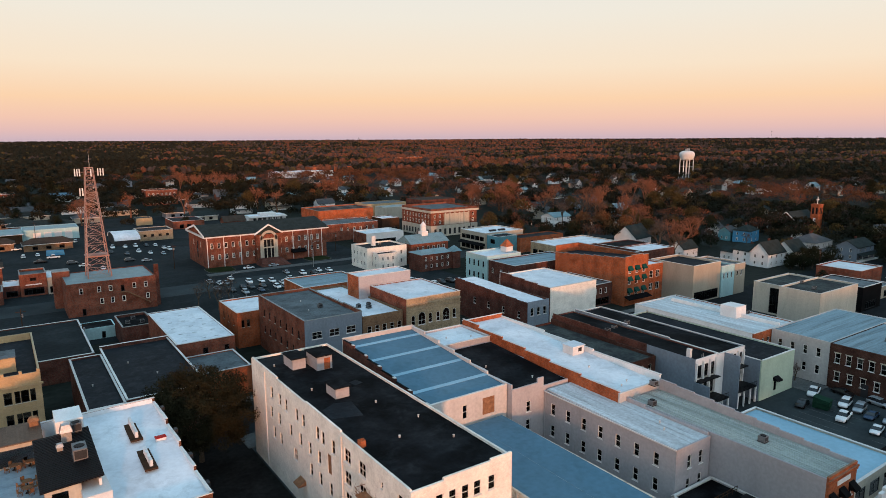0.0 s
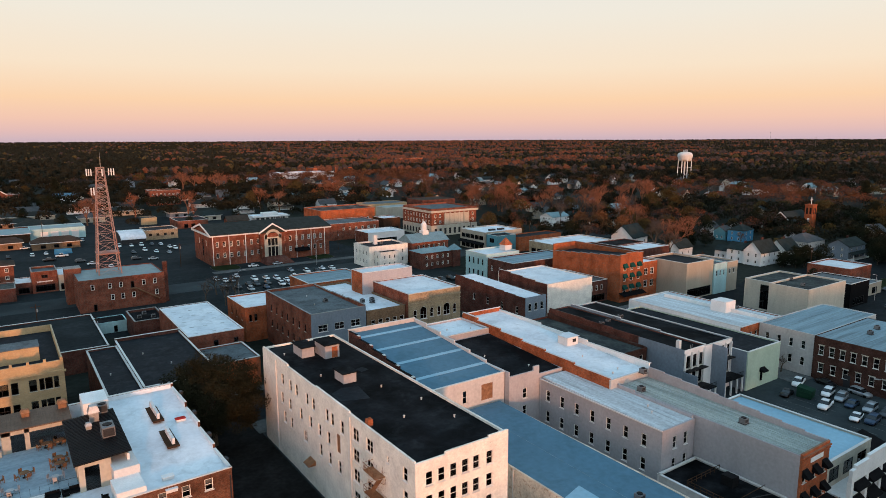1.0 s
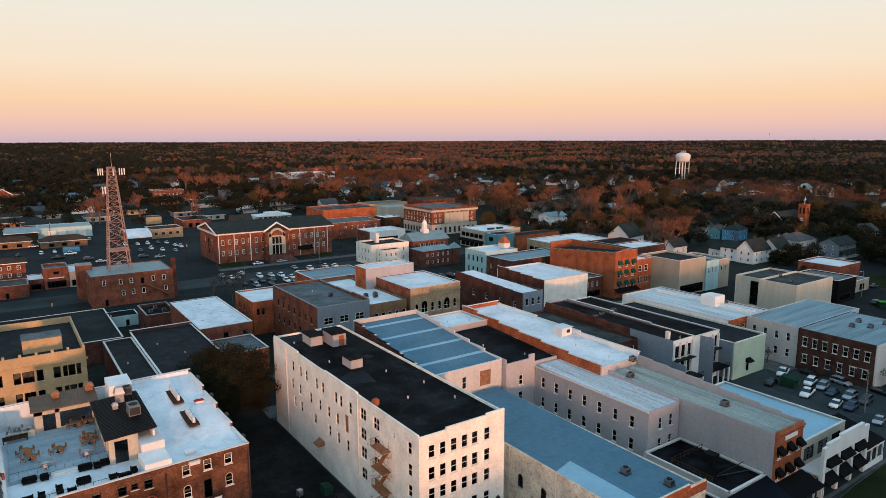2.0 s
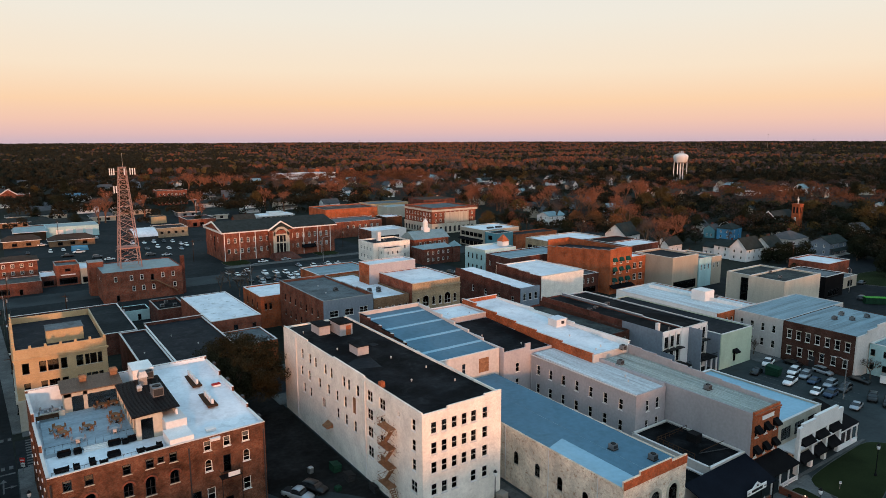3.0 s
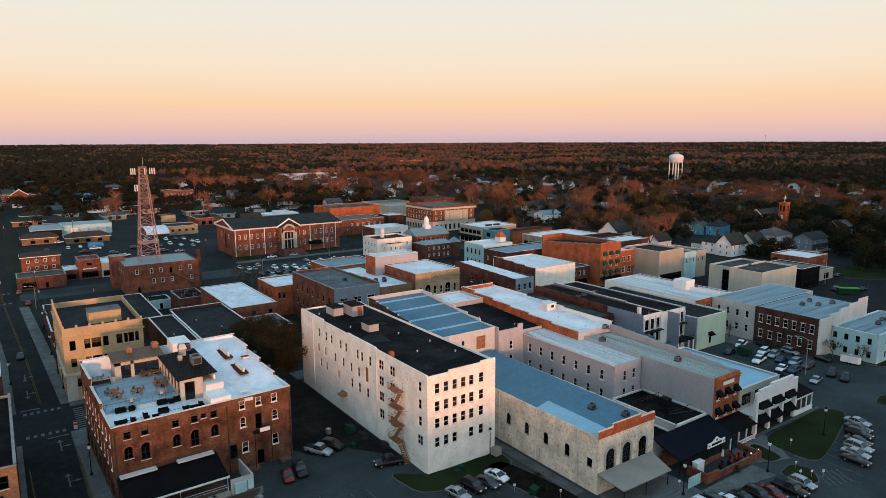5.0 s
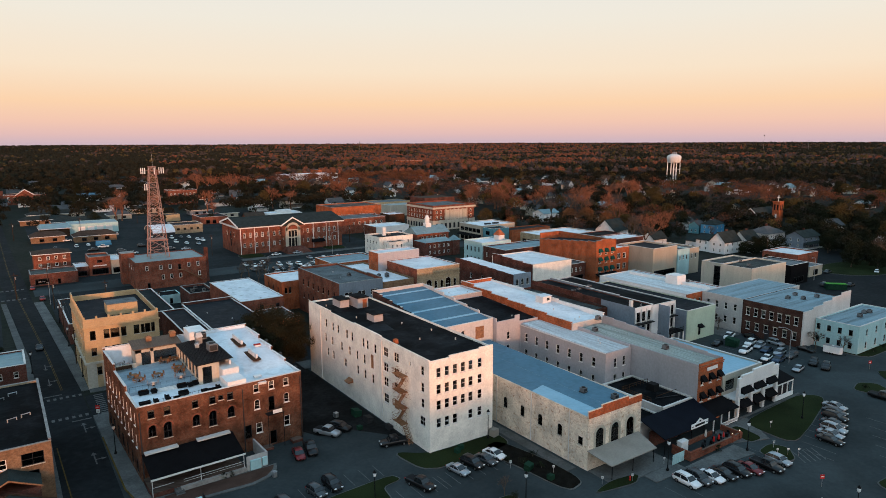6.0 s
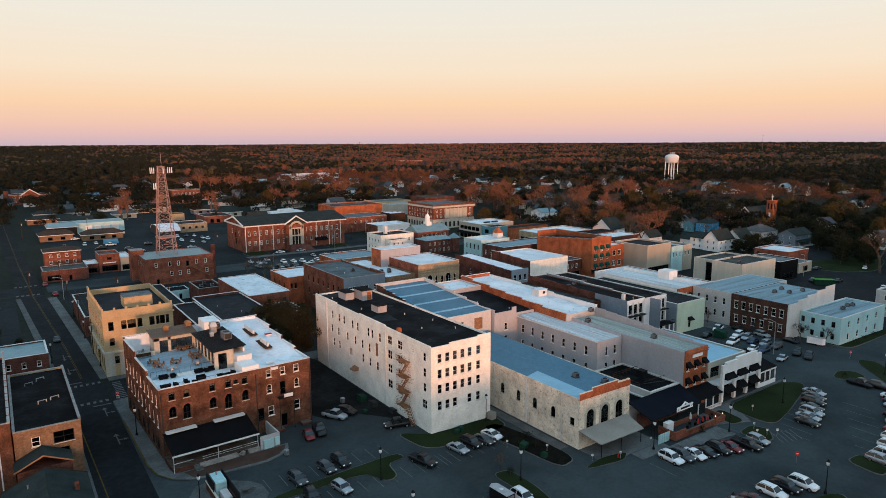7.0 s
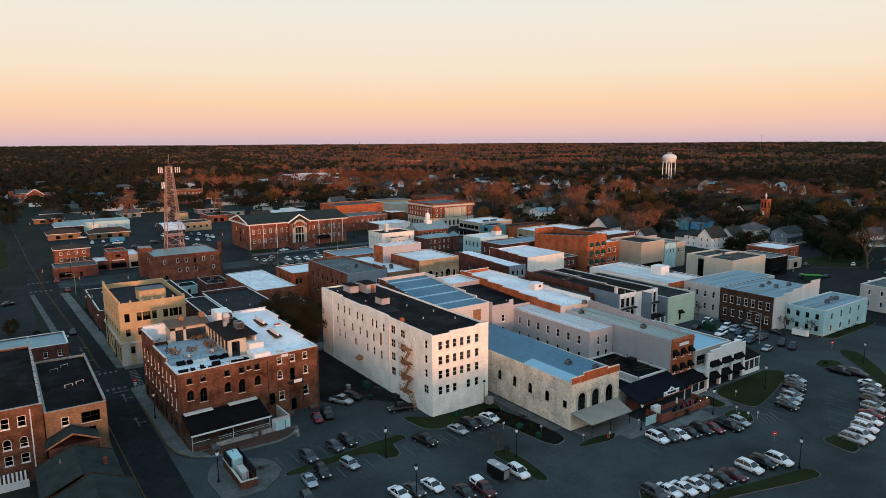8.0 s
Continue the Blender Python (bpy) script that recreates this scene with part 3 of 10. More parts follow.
slab("cross_street", rect(-200, 244, -27, 262), 0.036, 0.042, ASPHALT_TONED, "grey asphalt side street", "road")
slab("east_street", rect(186, -120, 198, 119), 0.03, 0.04, STREET, "dark asphalt street", "road")
slab("east_lot", rect(198, -60, 330, 119), 0.0, 0.03, STREET, "dark asphalt yard and lane", "asphalt")
# sheet that paints the yard's shade onto the ground, along with its stains
slab("yard_asphalt", [(19.2, 80), (21, 76), (24.5, 74), (27, 75.5), (30, 72), (33, 68), (34.6, 66), (34.6, 119), (19.2, 119)], 0.03, 0.036, YARD, "stained asphalt of the back yard, its shade painted in", "asphalt")
slab("district_asphalt", rect(-12, 264, 150, 520), 0.0, 0.02, ASPHALT_TONED, "toned-down worn asphalt yards and lanes between low buildings", "asphalt")
slab("left_lot", rect(-120, 150, -29, 240), 0.0, 0.03, ASPHALT_TONED, "toned-down worn asphalt car park", "asphalt")


def pavement(poly, label="pale concrete pavement"):
    return slab("pavement", poly, 0.03, 0.17, CONCRETE, label, "pavement")


pavement([(-14.2, 112.6), (-14.0, 90), (-13.7, 76), (-12.9, 71.6), (-11.2, 68.6), (-8.6, 66.6), (-5.6, 65.7), (4.6, 65.2), (7.6, 66.2), (9.6, 68.2), (10.2, 70.2), (-9.6, 70.2), (-10.8, 72), (-11, 112.6)])
pavement([(-14.6, 129.7), (-13.1, 129.7), (-13.1, 165), (-16, 236), (-18.9, 236)])
pavement(rect(-24.4, 60, -22.5, 111))
pavement([(-24.8, 129), (-22.9, 129), (-23.5, 165), (-27.2, 240), (-28.8, 240), (-25.4, 165)])
pavement(rect(-13, 127.2, 16, 129.9))
pavement(rect(34, 113.5, 186, 119.4))
pavement(rect(34, 135.2, 190, 138))
pavement(rect(51, 38, 53.1, 81))
pavement(rect(60.5, 26.5, 68.9, 29.2))
pavement(rect(94.6, 32.7, 120, 33.3))
pavement([(84, 27.6), (92, 24.4), (97.6, 32.4), (96.4, 32.6), (85.6, 32.3)])
pavement([(69, 24.6), (84, 22.6), (84, 27), (69, 27)])
pavement(rect(54, 29.3, 69, 35.8))
pavement(rect(146, 66.5, 153, 81))
pavement(rect(70, 274.2, 160, 279))
slab("paver_strip", [(-8, 67.0), (-5.4, 66.4), (4.4, 65.9), (7.2, 66.8), (9.0, 68.5), (9.6, 69.8), (-9, 69.8)], 0.17, 0.178, PAVER, "red-brown brick pavers along the porch", "pavement")
pavement([(-10.8, 51.2), (-8.6, 49.6), (-3.7, 49.8), (-0.6, 52.4), (0.9, 54.6), (0.8, 58.0), (-0.4, 60.2), (-3.4, 62.6), (-6.4, 64.2), (-8.6, 63.6), (-10.2, 61), (-11.1, 58)], "concrete island with yellow kerb")


def lawn(poly, label="dark winter lawn with concrete kerb"):
    cx, cy = sum(p[0] for p in poly) / len(poly), sum(p[1] for p in poly) / len(poly)
    for _ in range(2):
        poly = [q for a, b in zip(poly, poly[1:] + poly[:1]) for q in ((a[0] * 0.82 + b[0] * 0.18, a[1] * 0.82 + b[1] * 0.18), (a[0] * 0.18 + b[0] * 0.82, a[1] * 0.18 + b[1] * 0.82))]
    t = thing("lawn", label, "lawn", kind="structure")
    part("kerb", G().prism(poly, 0.03, 0.16), KERB, t)
    inner = []
    for x, y in poly:
        r = math.hypot(x - cx, y - cy)
        k = max(0.6, 1 - 0.24 / r)
        inner.append((cx + (x - cx) * k, cy + (y - cy) * k))
    part("grass", G().prism(inner, 0.165, 0.19), GRASS, t)
    return t


lawn([(29, 62), (30.6, 51.6), (46, 51.2), (50, 52), (50.5, 57.2), (34.8, 57.2)])
lawn([(0.5, 51.3), (17, 51.6), (18.6, 47.0), (20, 46.6), (21.4, 47.6), (22, 52), (26, 52.4), (25, 54.9), (0.5, 53.2)], "kerbed grass strip between parking rows")
lawn([(34.8, 38.3), (35.0, 31), (35.2, 25.4), (36.4, 24.2), (37.4, 25.4), (38.6, 31), (38.2, 38)], "kerbed grass island with a small shrub")
lawn([(48.6, 30.2), (57.6, 28.2), (60.8, 30.2), (55, 31.6)])
lawn([(44, 11), (47, 14), (48, 13), (49.5, 4), (56, 3.8), (76, -2), (77.6, 0.2), (76, 1.5), (57, 5.5), (51, 6)], "kerbed grass strip along the parking row")
lawn([(90, 5.4), (95.2, 5), (93, -1), (89, -1)])
lawn([(94.2, 31.4), (106, 32.4), (119, 32.6), (122, 30), (121.6, 28.4), (117.5, 26.3), (105, 22.8), (93.5, 20.4)])
lawn([(88.8, 31.6), (92.6, 31.5), (91.4, 25.0), (87.1, 25.6)])
lawn([(84.5, 22.8), (90, 23.6), (91.6, 20.4), (88, 17.2), (86, 17.4)])
bed = lawn([(45.0, 54.0), (48.6, 54.2), (50.9, 44), (51.0, 33.8), (46.4, 32.8), (44.8, 44.5), (43.7, 49.4)], "dark mulched planting bed with bins and shrubs")
for ob in bed.children:
    if ob.name.startswith("grass"):
        ob.data.materials[0], ob.name = MULCH_DARK, "mulch"
lawn([(132, 27), (138, 28.5), (141, 25.5), (139, 22), (133, 23)])
lawn([(150, 30), (154, 26), (140, 13), (122, 2), (119, 3), (136, 15)])
lawn([(270, 86), (285, 78), (318, 88), (322, 100), (284, 107.5), (266.5, 97)], "dark wide lawn below the evergreens")
lawn(rect(72, 280, 84, 293))
lawn([(-43, 310), (-32.2, 310), (-33.6, 425), (-44, 425)], "dull winter grass verge beside the street")
lawn(rect(118, 281, 130, 293))
lawn([(160.5, 37.7), (188, 37.7), (190, 35), (161, 34.4), (158.6, 37), (158.6, 46), (160, 46)], "mulched bed with a concrete kerb beside the blue building")

marks = G()


def mark(x0, y0, x1, y1, z=0.045):
    marks.box(x0, y0, z, x1, y1, z + 0.006)


for i in range(6):
    mark(-21.7 + i * 1.25, 113.6, -21.1 + i * 1.25, 115.0)
    mark(-21.7 + i * 1.25, 126.9, -21.1 + i * 1.25, 128.3)
for i in range(5):
    mark(-28.6 + i * 1.7, 244.6, -27.6 + i * 1.7, 246.6)
    mark(-28.6 + i * 1.7, 263.2, -27.6 + i * 1.7, 265.2)
mark(-18.2, 111.5, -14.6, 112.0)
mark(-22.2, 129.8, -18.6, 130.3)
for yy in (113, 114.2, 115.4, 116.6, 117.8, 119, 120.2, 121.4, 122.6, 123.8, 125):
    mark(-12.7, yy, -10.9, yy + 0.55)
for ax, ay, dy in ((-16.4, 104.4, 1), (-16.4, 88.6, 1), (-20.4, 139, -1), (-20.4, 152, -1)):
    mark(ax - 0.12, ay, ax + 0.12, ay + 4.2)
    marks.prism([(ax - 0.55, ay + 2.1 + 2.1 * dy), (ax + 0.55, ay + 2.1 + 2.1 * dy), (ax, ay + 2.1 + 3.4 * dy)][::dy], 0.045, 0.051)
    mark(ax, ay + 1.9, ax + 1.0, ay + 2.2)
    marks.prism([(ax + 1.0, ay + 1.5), (ax + 1.9, ay + 2.05), (ax + 1.0, ay + 2.6)], 0.045, 0.051)
for i in range(10):
    mark(60.5 + i * 2.75, 19.5, 60.62 + i * 2.75, 25, 0.032)
    mark(46.5 + i * 3.1, 6, 46.62 + i * 3.1, 11.5 - i * 0.2, 0.032)
for i in range(9):
    mark(1.5 + i * 2.8, 55.2, 1.62 + i * 2.8, 59.6, 0.032)
    mark(9 + i * 2.8, 45.5, 9.12 + i * 2.8, 49.8, 0.032)
    mark(30.5 + i * 2.7, 45.4, 30.62 + i * 2.7, 50, 0.032)
    mark(11 + i * 3, 29, 11.12 + i * 3, 33.6, 0.032)
for i in range(7):
    mark(93 + i * 3.1, 13 + i * 1.2, 93.12 + i * 3.1, 19 + i * 1.2, 0.032)
    mark(94 + i * 4, -1 + i * 2.2, 94.12 + i * 4, 5 + i * 2.2, 0.032)
    mark(126 + i * 3, 44, 126.12 + i * 3, 49, 0.032)
    mark(128 + i * 3, 54, 128.12 + i * 3, 63.5, 0.032)
for k in range(5):
    marks.prism([(88 + k * 1.1, 15.6 - k * 0.35), (88.2 + k * 1.1, 15.6 - k * 0.35), (90.6 + k * 1.1, 19.2 - k * 0.3), (90.4 + k * 1.1, 19.2 - k * 0.3)], 0.032, 0.038)
for i in range(16):
    mark(64 + i * 3, 234, 64.12 + i * 3, 239, 0.032)
    mark(64 + i * 3, 250, 64.12 + i * 3, 260, 0.032)
tagged(part("road_markings", marks, PAINT_WHITE), "worn white lines, arrows and crossing blocks painted on asphalt", "road marking", kind="stuff")
yl = G()
for x in (-18.55, -18.25):
    for (xa, ya), (xb, yb) in zip(((0, 133), (-1.0, 165), (-4.7, 240), (-6.9, 316), (-8.6, 420)), ((-1.0, 165), (-4.7, 240), (-6.9, 316), (-8.6, 420), (-11, 560))):
        yl.prism([(x + xa, ya), (x + xa + 0.12, ya), (x + xb + 0.12, yb), (x + xb, yb)], 0.045, 0.051)
for (xa, ya), (xb, yb) in zip(((-14.05, 100), (-13.75, 76), (-12.95, 71.5), (-11.2, 68.4)), ((-13.75, 76), (-12.95, 71.5), (-11.2, 68.4), (-8.8, 66.5))):
    yl.prism([(xb - 0.12, yb), (xb + 0.16, yb), (xa + 0.16, ya), (xa - 0.12, ya)], 0.172, 0.18)
yl.prism([(-20.6, 40), (-20.4, 40), (-21.7, 100), (-21.9, 100)], 0.045, 0.051)
tagged(part("yellow_lines", yl, PAINT_YELLOW), "yellow centre lines and yellow-painted kerbs", "road marking", kind="stuff")

# ---- the front block ----
S, A, D, K = "sash", "arch", "dark", "darkarch"
hotel_w = []
for r, z in enumerate((4.7, 8.2, 11.3, 14.5)):
    cols = [2.05, 3.9, 5.75, 7.6, 9.4, 11.6]
    hotel_w.append(("S", S, 1.08, 1.9, z - 0.1, [c for i, c in enumerate(cols) if not (r == 0 and i == 3)]))
    hotel_w.append(("W", S, 1.05 if r else 1.7, 1.85, z, [2.4]))
    hotel_w.append(("W", S, 1.85, 1.95, z - 0.1, [16.0]))
    hotel_w.append(("W", S if r else "board", 1.85, 1.95, z - 0.1, [11.8]))
hotel_w += [("W", S, 0.5, 0.9, 15.1, [6.7]), ("W", "board", 1.2, 3.0, 10.2, [21.8]), ("W", S, 1.3, 1.9, 6.9, [34.6])]
for z, us in ((13.8, (20.4, 23.8, 25.7, 30.9, 33.5, 38.0, 40.7, 44.4)), (10.2, (25.3, 28.7, 32.3, 36.3, 41.2, 44.9)), (6.9, (21.6, 25.1, 28.5, 40.8, 43.9))):
    hotel_w.append(("W", S, 1.0, 2.05, z, list(us)))
hotel = block("hotel_building", "five-storey white-painted old hotel with a black tar roof", 34.9, 57.3, 49.7, 111.8, 18.0, HOTEL_PAINT, BLACK_ROOF, None, hotel_w,
              {"W": [(0, 18.0), (9.5, 18.0), (18, 18.25), (30, 18.0), (42, 18.3)], "S": [(0, 17.8), (4.5, 18.15), (11.5, 18.4)]}, par=0.35)

terrace = block("brick_terrace_building", "three-storey red-brick building with a white roof and rooftop terrace", -10.9, 76.9, 18.6, 106.4, 13.4, TERRACE_BRICK, WHITE_ROOF, COPING,
                [("S", "dark", 1.1, 1.5, 11.0, [2.2, 4.8, 9.5, 12.5]), ("S", "dark", 0.9, 0.9, 11.4, [14.0]), ("S", "dark", 1.1, 1.5, 11.0, [15.7]),
                 ("S", K, 1.3, 2.2, 7.7, [2.2, 9.5, 15.7]), ("S", K, 1.4, 3.1, 6.9, [4.7, 12.4]),
                 ("S", S, 1.1, 1.6, 11.2, [20.6, 23.5, 26.4]), ("S", A, 1.1, 1.9, 7.9, [20.6, 26.4]), ("S", "door", 1.2, 2.8, 7.0, [23.4]),
                 ("S", S, 1.2, 2.0, 3.2, [20.8, 26.3]), ("S", "door", 1.3, 2.6, 2.6, [18.7]), ("S", "door", 1.3, 2.6, 0.3, [23.5]), ("S", "board", 1.0, 2.2, 0.3, [10.9]),
                 ("W", S, 0.9, 2.2, 9.6, spread(9, 0.6, 29)), ("W", S, 0.9, 2.4, 5.6, spread(9, 0.6, 29)), ("W", "store", 1.9, 2.8, 0.6, spread(7, 1, 29))],
                {"W": [(0, 13.4), (9, 14.4), (19, 15.7)], "E": [(0, 13.4), (7, 14.0), (14, 14.8), (21, 15.6)], "N": [(0, 16.2)]}, roof_tilt=(12.3, 12.3))


TERRACE_TURN = pose(0, 0, 0, 0, 0, 2.0)
for ob in terrace.children:
    ob.matrix_basis = TERRACE_TURN @ ob.matrix_basis


def tpart(name, g, material=None, parent=None, label="", at=None, turned=False):
    """A part of the terrace building, given from the corner of its plot; turned: square with the street walls."""
    if isinstance(g, G):
        g.v = [(x - 1.1, y - 0.4, z) for x, y, z in g.v]
        if turned:
            g.v = [tuple(TERRACE_TURN @ Vector(p)) for p in g.v]
    elif at:
        at = (at[0] - 1.1, at[1] - 0.4, at[2])
    return part(name, g, material, parent, label, at)


tpart("sloping_roof", G().hexa([(19.2, 0.75, 12.3), (30.3, 0.75, 12.3), (30.3, 29.5, 12.3), (19.2, 29.5, 12.3)], [(19.2, 0.75, 12.75), (30.3, 0.75, 12.75), (30.3, 29.5, 15.5), (19.2, 29.5, 15.5)]), WHITE_ROOF, terrace, "white sloping roof membrane", turned=True)
LINING = [(1.45, 29.54, 30.25, 29.58, 16.15), (1.42, 0.75, 1.46, 9.35, 13.36), (1.42, 9.4, 1.46, 19.35, 14.36), (1.42, 19.4, 1.46, 29.5, 15.66),
          (30.26, 0.75, 30.3, 7.36, 13.36), (30.26, 7.4, 30.3, 14.36, 13.96), (30.26, 14.4, 30.3, 21.36, 14.76), (30.26, 21.4, 30.3, 29.5, 15.56)]
for x0, y0, x1, y1, z in LINING:
    tpart("parapet_lining", G().box(x0, y0, 12.3, x1, y1, z), WHITE_ROOF, terrace, "white membrane turned up the parapet", turned=True)

striped = block("striped_roof_building", "weathered shop building with a blue roof striped in white", 53.2, 81.6, 69.4, 112.5, 14.9, OFFWHITE, BLUE_ROOF, COPING,
                [("S", S, 1.0, 2.4, 10.9, [7.2]), ("S", "board", 2.6, 3.0, 10.6, [12.2])],
                {"W": steps_down(30.9, 15.1, 17.9, 6), "E": steps_down(30.9, 15.1, 17.9, 6), "N": [(0, 18.1)]}, mats={"W": DARK_BRICK}, roof_tilt=(14.75, 17.3), bare="W")
for k in range(6):
    part("coping_cap", G().box(-0.1, 30.9 * k / 6 + 0.2, 15.1 + 0.56 * k, 0.36, 30.9 * k / 6 + 1.0, 15.2 + 0.56 * k), COPING, striped)
    part("tar_coping", G().box(-0.05, 30.9 * k / 6 + 1.0, 15.1 + 0.56 * k, 0.34, 30.9 * (k + 1) / 6 + 0.1, 15.18 + 0.56 * k), BLACK_ROOF, striped)
for k in range(4):
    y, z = 5.4 + k * 7.4, 14.75 + (17.3 - 14.75) * (5.4 + k * 7.4 - 0.3) / 30.3
    part("roof_stripe", G().hexa([(0.35, y - 0.45, z - 0.03), (15.85, y - 0.45, z - 0.03), (15.85, y + 0.45, z + 0.045), (0.35, y + 0.45, z + 0.045)],
                                 [(0.35, y - 0.45, z + 0.01), (15.85, y - 0.45, z + 0.01), (15.85, y + 0.45, z + 0.085), (0.35, y + 0.45, z + 0.085)]), LIGHTBLUE_ROOF, striped, "pale seam band")

black_shop = block("black_roof_shop", "shop building with a black tar roof and white parapet", 69.6, 80.4, 83.0, 103.0, 14.5, PINKWHITE, BLACK_ROOF, None,
                   [("S", S, 1.0, 2.0, 9.3, [3.8]), ("S", S, 1.0, 2.0, 5.9, [3.8])],
                   {"E": [(0, 13.2), (12, 13.9)], "W": [(0, 15.0), (8, 15.6), (15, 16.2)], "S": [(0, 14.2), (5.9, 15.0), (7.3, 13.3)]}, roof_tilt=(13.2, 14.5))
block("white_roof_shop", "shop building with a plain white roof membrane", 69.6, 103.2, 83.0, 113.6, 15.6, PINKWHITE, WHITE_ROOF, COPING, par=0.35)
white_long = block("white_roof_hall", "long brick building with a white roof and stepped brick parapet", 83.2, 68.6, 94.4, 113.4, 15.0, ORANGE_BRICK, WHITE_ROOF, COPING, (),
                   {"W": [(0, 14.6), (9, 15.0), (17, 15.4), (24, 15.8), (31, 16.3), (39, 16.9)], "E": [(0, 15.2), (16, 15.5), (30, 15.9)], "S": [(0, 14.2)], "N": [(0, 16.5)]},
                   mats={"S": OFFWHITE, "E": WHITE}, roof_tilt=(13.9, 15.6))
part("stair_housing", G().box(6.9, 17.6, 14.3, 10.0, 20.4, 16.3), WHITE, white_long)
part("housing_cap", G().box(6.7, 17.4, 16.3, 10.2, 20.6, 16.42), WHITE_ROOF, white_long)
part("vent_grille", G().box(8.4, 17.52, 15.2, 9.3, 17.6, 15.9), DARK_METAL, white_long)

long2 = block("white_annex", "long two-storey white annex with a streaked white roof", 77.0, 52.8, 85.2, 80.2, 12.4, PINKWHITE, DIRTY_WHITE_ROOF, None,
              [("W", S, 1.0, 2.1, 8.6, spread(7, 1.6, 27.0)), ("W", S, 1.0, 2.1, 4.6, spread(7, 1.6, 27.0)),
               ("S", S, 0.9, 2.1, 8.7, [3.2, 6.0]), ("S", S, 0.9, 2.1, 5.0, [3.2, 6.0])], {"E": [(0, 12.9), (12, 13.3)]}, roof_tilt=(12.35, 12.75))
part("gutter", G().box(-0.18, 0, 12.3, 0.0, 27.4, 12.5), COPING, long2)

beige = block("brick_front_shop", "long pale-rendered shop building with a red-brick three-bay front", 85.4, 35.9, 93.3, 68.4, 12.9, PINKWHITE, DULL_ROOF, None,
              [("S", S, 0.95, 1.9, 8.6, [1.0, 3.8, 6.6]), ("S", S, 0.95, 1.9, 5.1, [1.0, 3.8, 6.6]), ("S", "store", 5.6, 2.6, 0.4, [4.0])],
              {"E": steps_down(32.5, 13.2, 14.9, 9), "S": [(0, 13.2)]}, mats={"S": ORANGE_BRICK}, roof_tilt=(12.5, 13.0))
part("cornice", G().box(-0.1, -0.25, 12.5, 8.0, 0, 12.75).box(-0.1, -0.15, 12.1, 8.0, 0, 12.25), ORANGE_BRICK, beige)
for k in range(12):
    part("roof_rib", shared("shop_rib", lambda: G().hexa([(0, 0.4, 12.5), (0.06, 0.4, 12.5), (0.06, 32.1, 13.0), (0, 32.1, 13.0)], [(0, 0.4, 12.56), (0.06, 0.4, 12.56), (0.06, 32.1, 13.06), (0, 32.1, 13.06)]).mesh("roof_rib", DULL_ROOF)), None, beige, at=(0.7 + k * 0.56, 0, 0))
part("sign_board", G().box(2.4, -0.12, 11.3, 5.9, 0, 12.0), WHITE, beige, "blank white sign board")

stone = block("stone_hall", "whitewashed brick hall with arched windows and slate-blue roof", 53.9, 36.1, 67.9, 81.0, 9.9, WORN_WHITE_BRICK, BLUE_ROOF, None,
              [("W", K, 1.15, 2.2, 4.1, [6.9, 12.1, 17.1, 22.2]), ("W", D, 1.1, 1.5, 4.3, [1.8]),
               ("S", K, 2.1, 4.2, 3.2, [2.9, 6.9, 11.0])],
              {"S": [(0, 11.0), (3.4, 11.5), (10.4, 11.1)]}, mats={"S": WORN_WHITE_BRICK}, roof_tilt=(9.75, 10.1), par=0.1)
part("parapet_band", G().box(-0.05, -0.07, 9.7, 14.05, 0.0, 10.9).box(3.45, -0.07, 10.9, 10.35, 0.0, 11.45), ORANGE_BRICK, stone, "bare orange brick parapet band")
for u in (2.9, 6.9, 11.0):
    pts_o, pts_i = arc_top(2.9, 4.65, 10), arc_top(2.15, 4.2, 10)
    g = G()
    for k in range(10):
        q = [(u + pts_o[k][0], pts_o[k][1]), (u + pts_o[k + 1][0], pts_o[k + 1][1]), (u + pts_i[k + 1][0], pts_i[k + 1][1]), (u + pts_i[k][0], pts_i[k][1])]
        g.hexa([(x, 0, 3.2 + z) for x, z in q], [(x, -0.12, 3.2 + z) for x, z in q])
    for sgn in (-1, 1):
        a, b2 = sorted((u + sgn * 1.075, u + sgn * 1.45))
        g.box(a, -0.12, 3.2, b2, 0, 3.2 + 3.2)
    part("arch_surround", g, CREAM, stone, "cream stone arch surround")
part("roof_patch", G().hexa([(0.35, 0.35, 9.72), (4.2, 1.4, 9.73), (4.2, 16.0, 9.84), (0.35, 14.9, 9.83)], [(0.35, 0.35, 9.78), (4.2, 1.4, 9.785), (4.2, 16.0, 9.9), (0.35, 14.9, 9.89)]), LIGHTBLUE_ROOF, stone, "lighter blue roof patch")
part("roof_seam", G().hexa([(7.2, 0.5, 9.74), (7.24, 0.5, 9.74), (7.24, 44.5, 10.08), (7.2, 44.5, 10.08)], [(7.2, 0.5, 9.775), (7.24, 0.5, 9.775), (7.24, 44.5, 10.115), (7.2, 44.5, 10.115)]), STREAK_ROOF, stone)
for y in (4.5, 14.5, 24.8):
    part("downpipe", G().tube((-0.12, y, 0.2), (-0.12, y, 9.7), 0.09), COPING, stone)
part("canopy", G().hexa([(0.2, -5.3, 3.0), (12.0, -5.3, 3.0), (13.4, -0.05, 3.75), (-0.2, -0.05, 3.75)], [(0.2, -5.3, 3.15), (12.0, -5.3, 3.15), (13.4, -0.05, 3.9), (-0.2, -0.05, 3.9)]), TAN_CANOPY, stone, "flat taupe entrance canopy")
for x, y in ((1.0, -4.7), (6.4, -4.7), (12.0, -4.7)):
    part("canopy_post", G().tube((x, y, 0.1), (x, y, 3.12), 0.08), BLACK_METAL, stone)

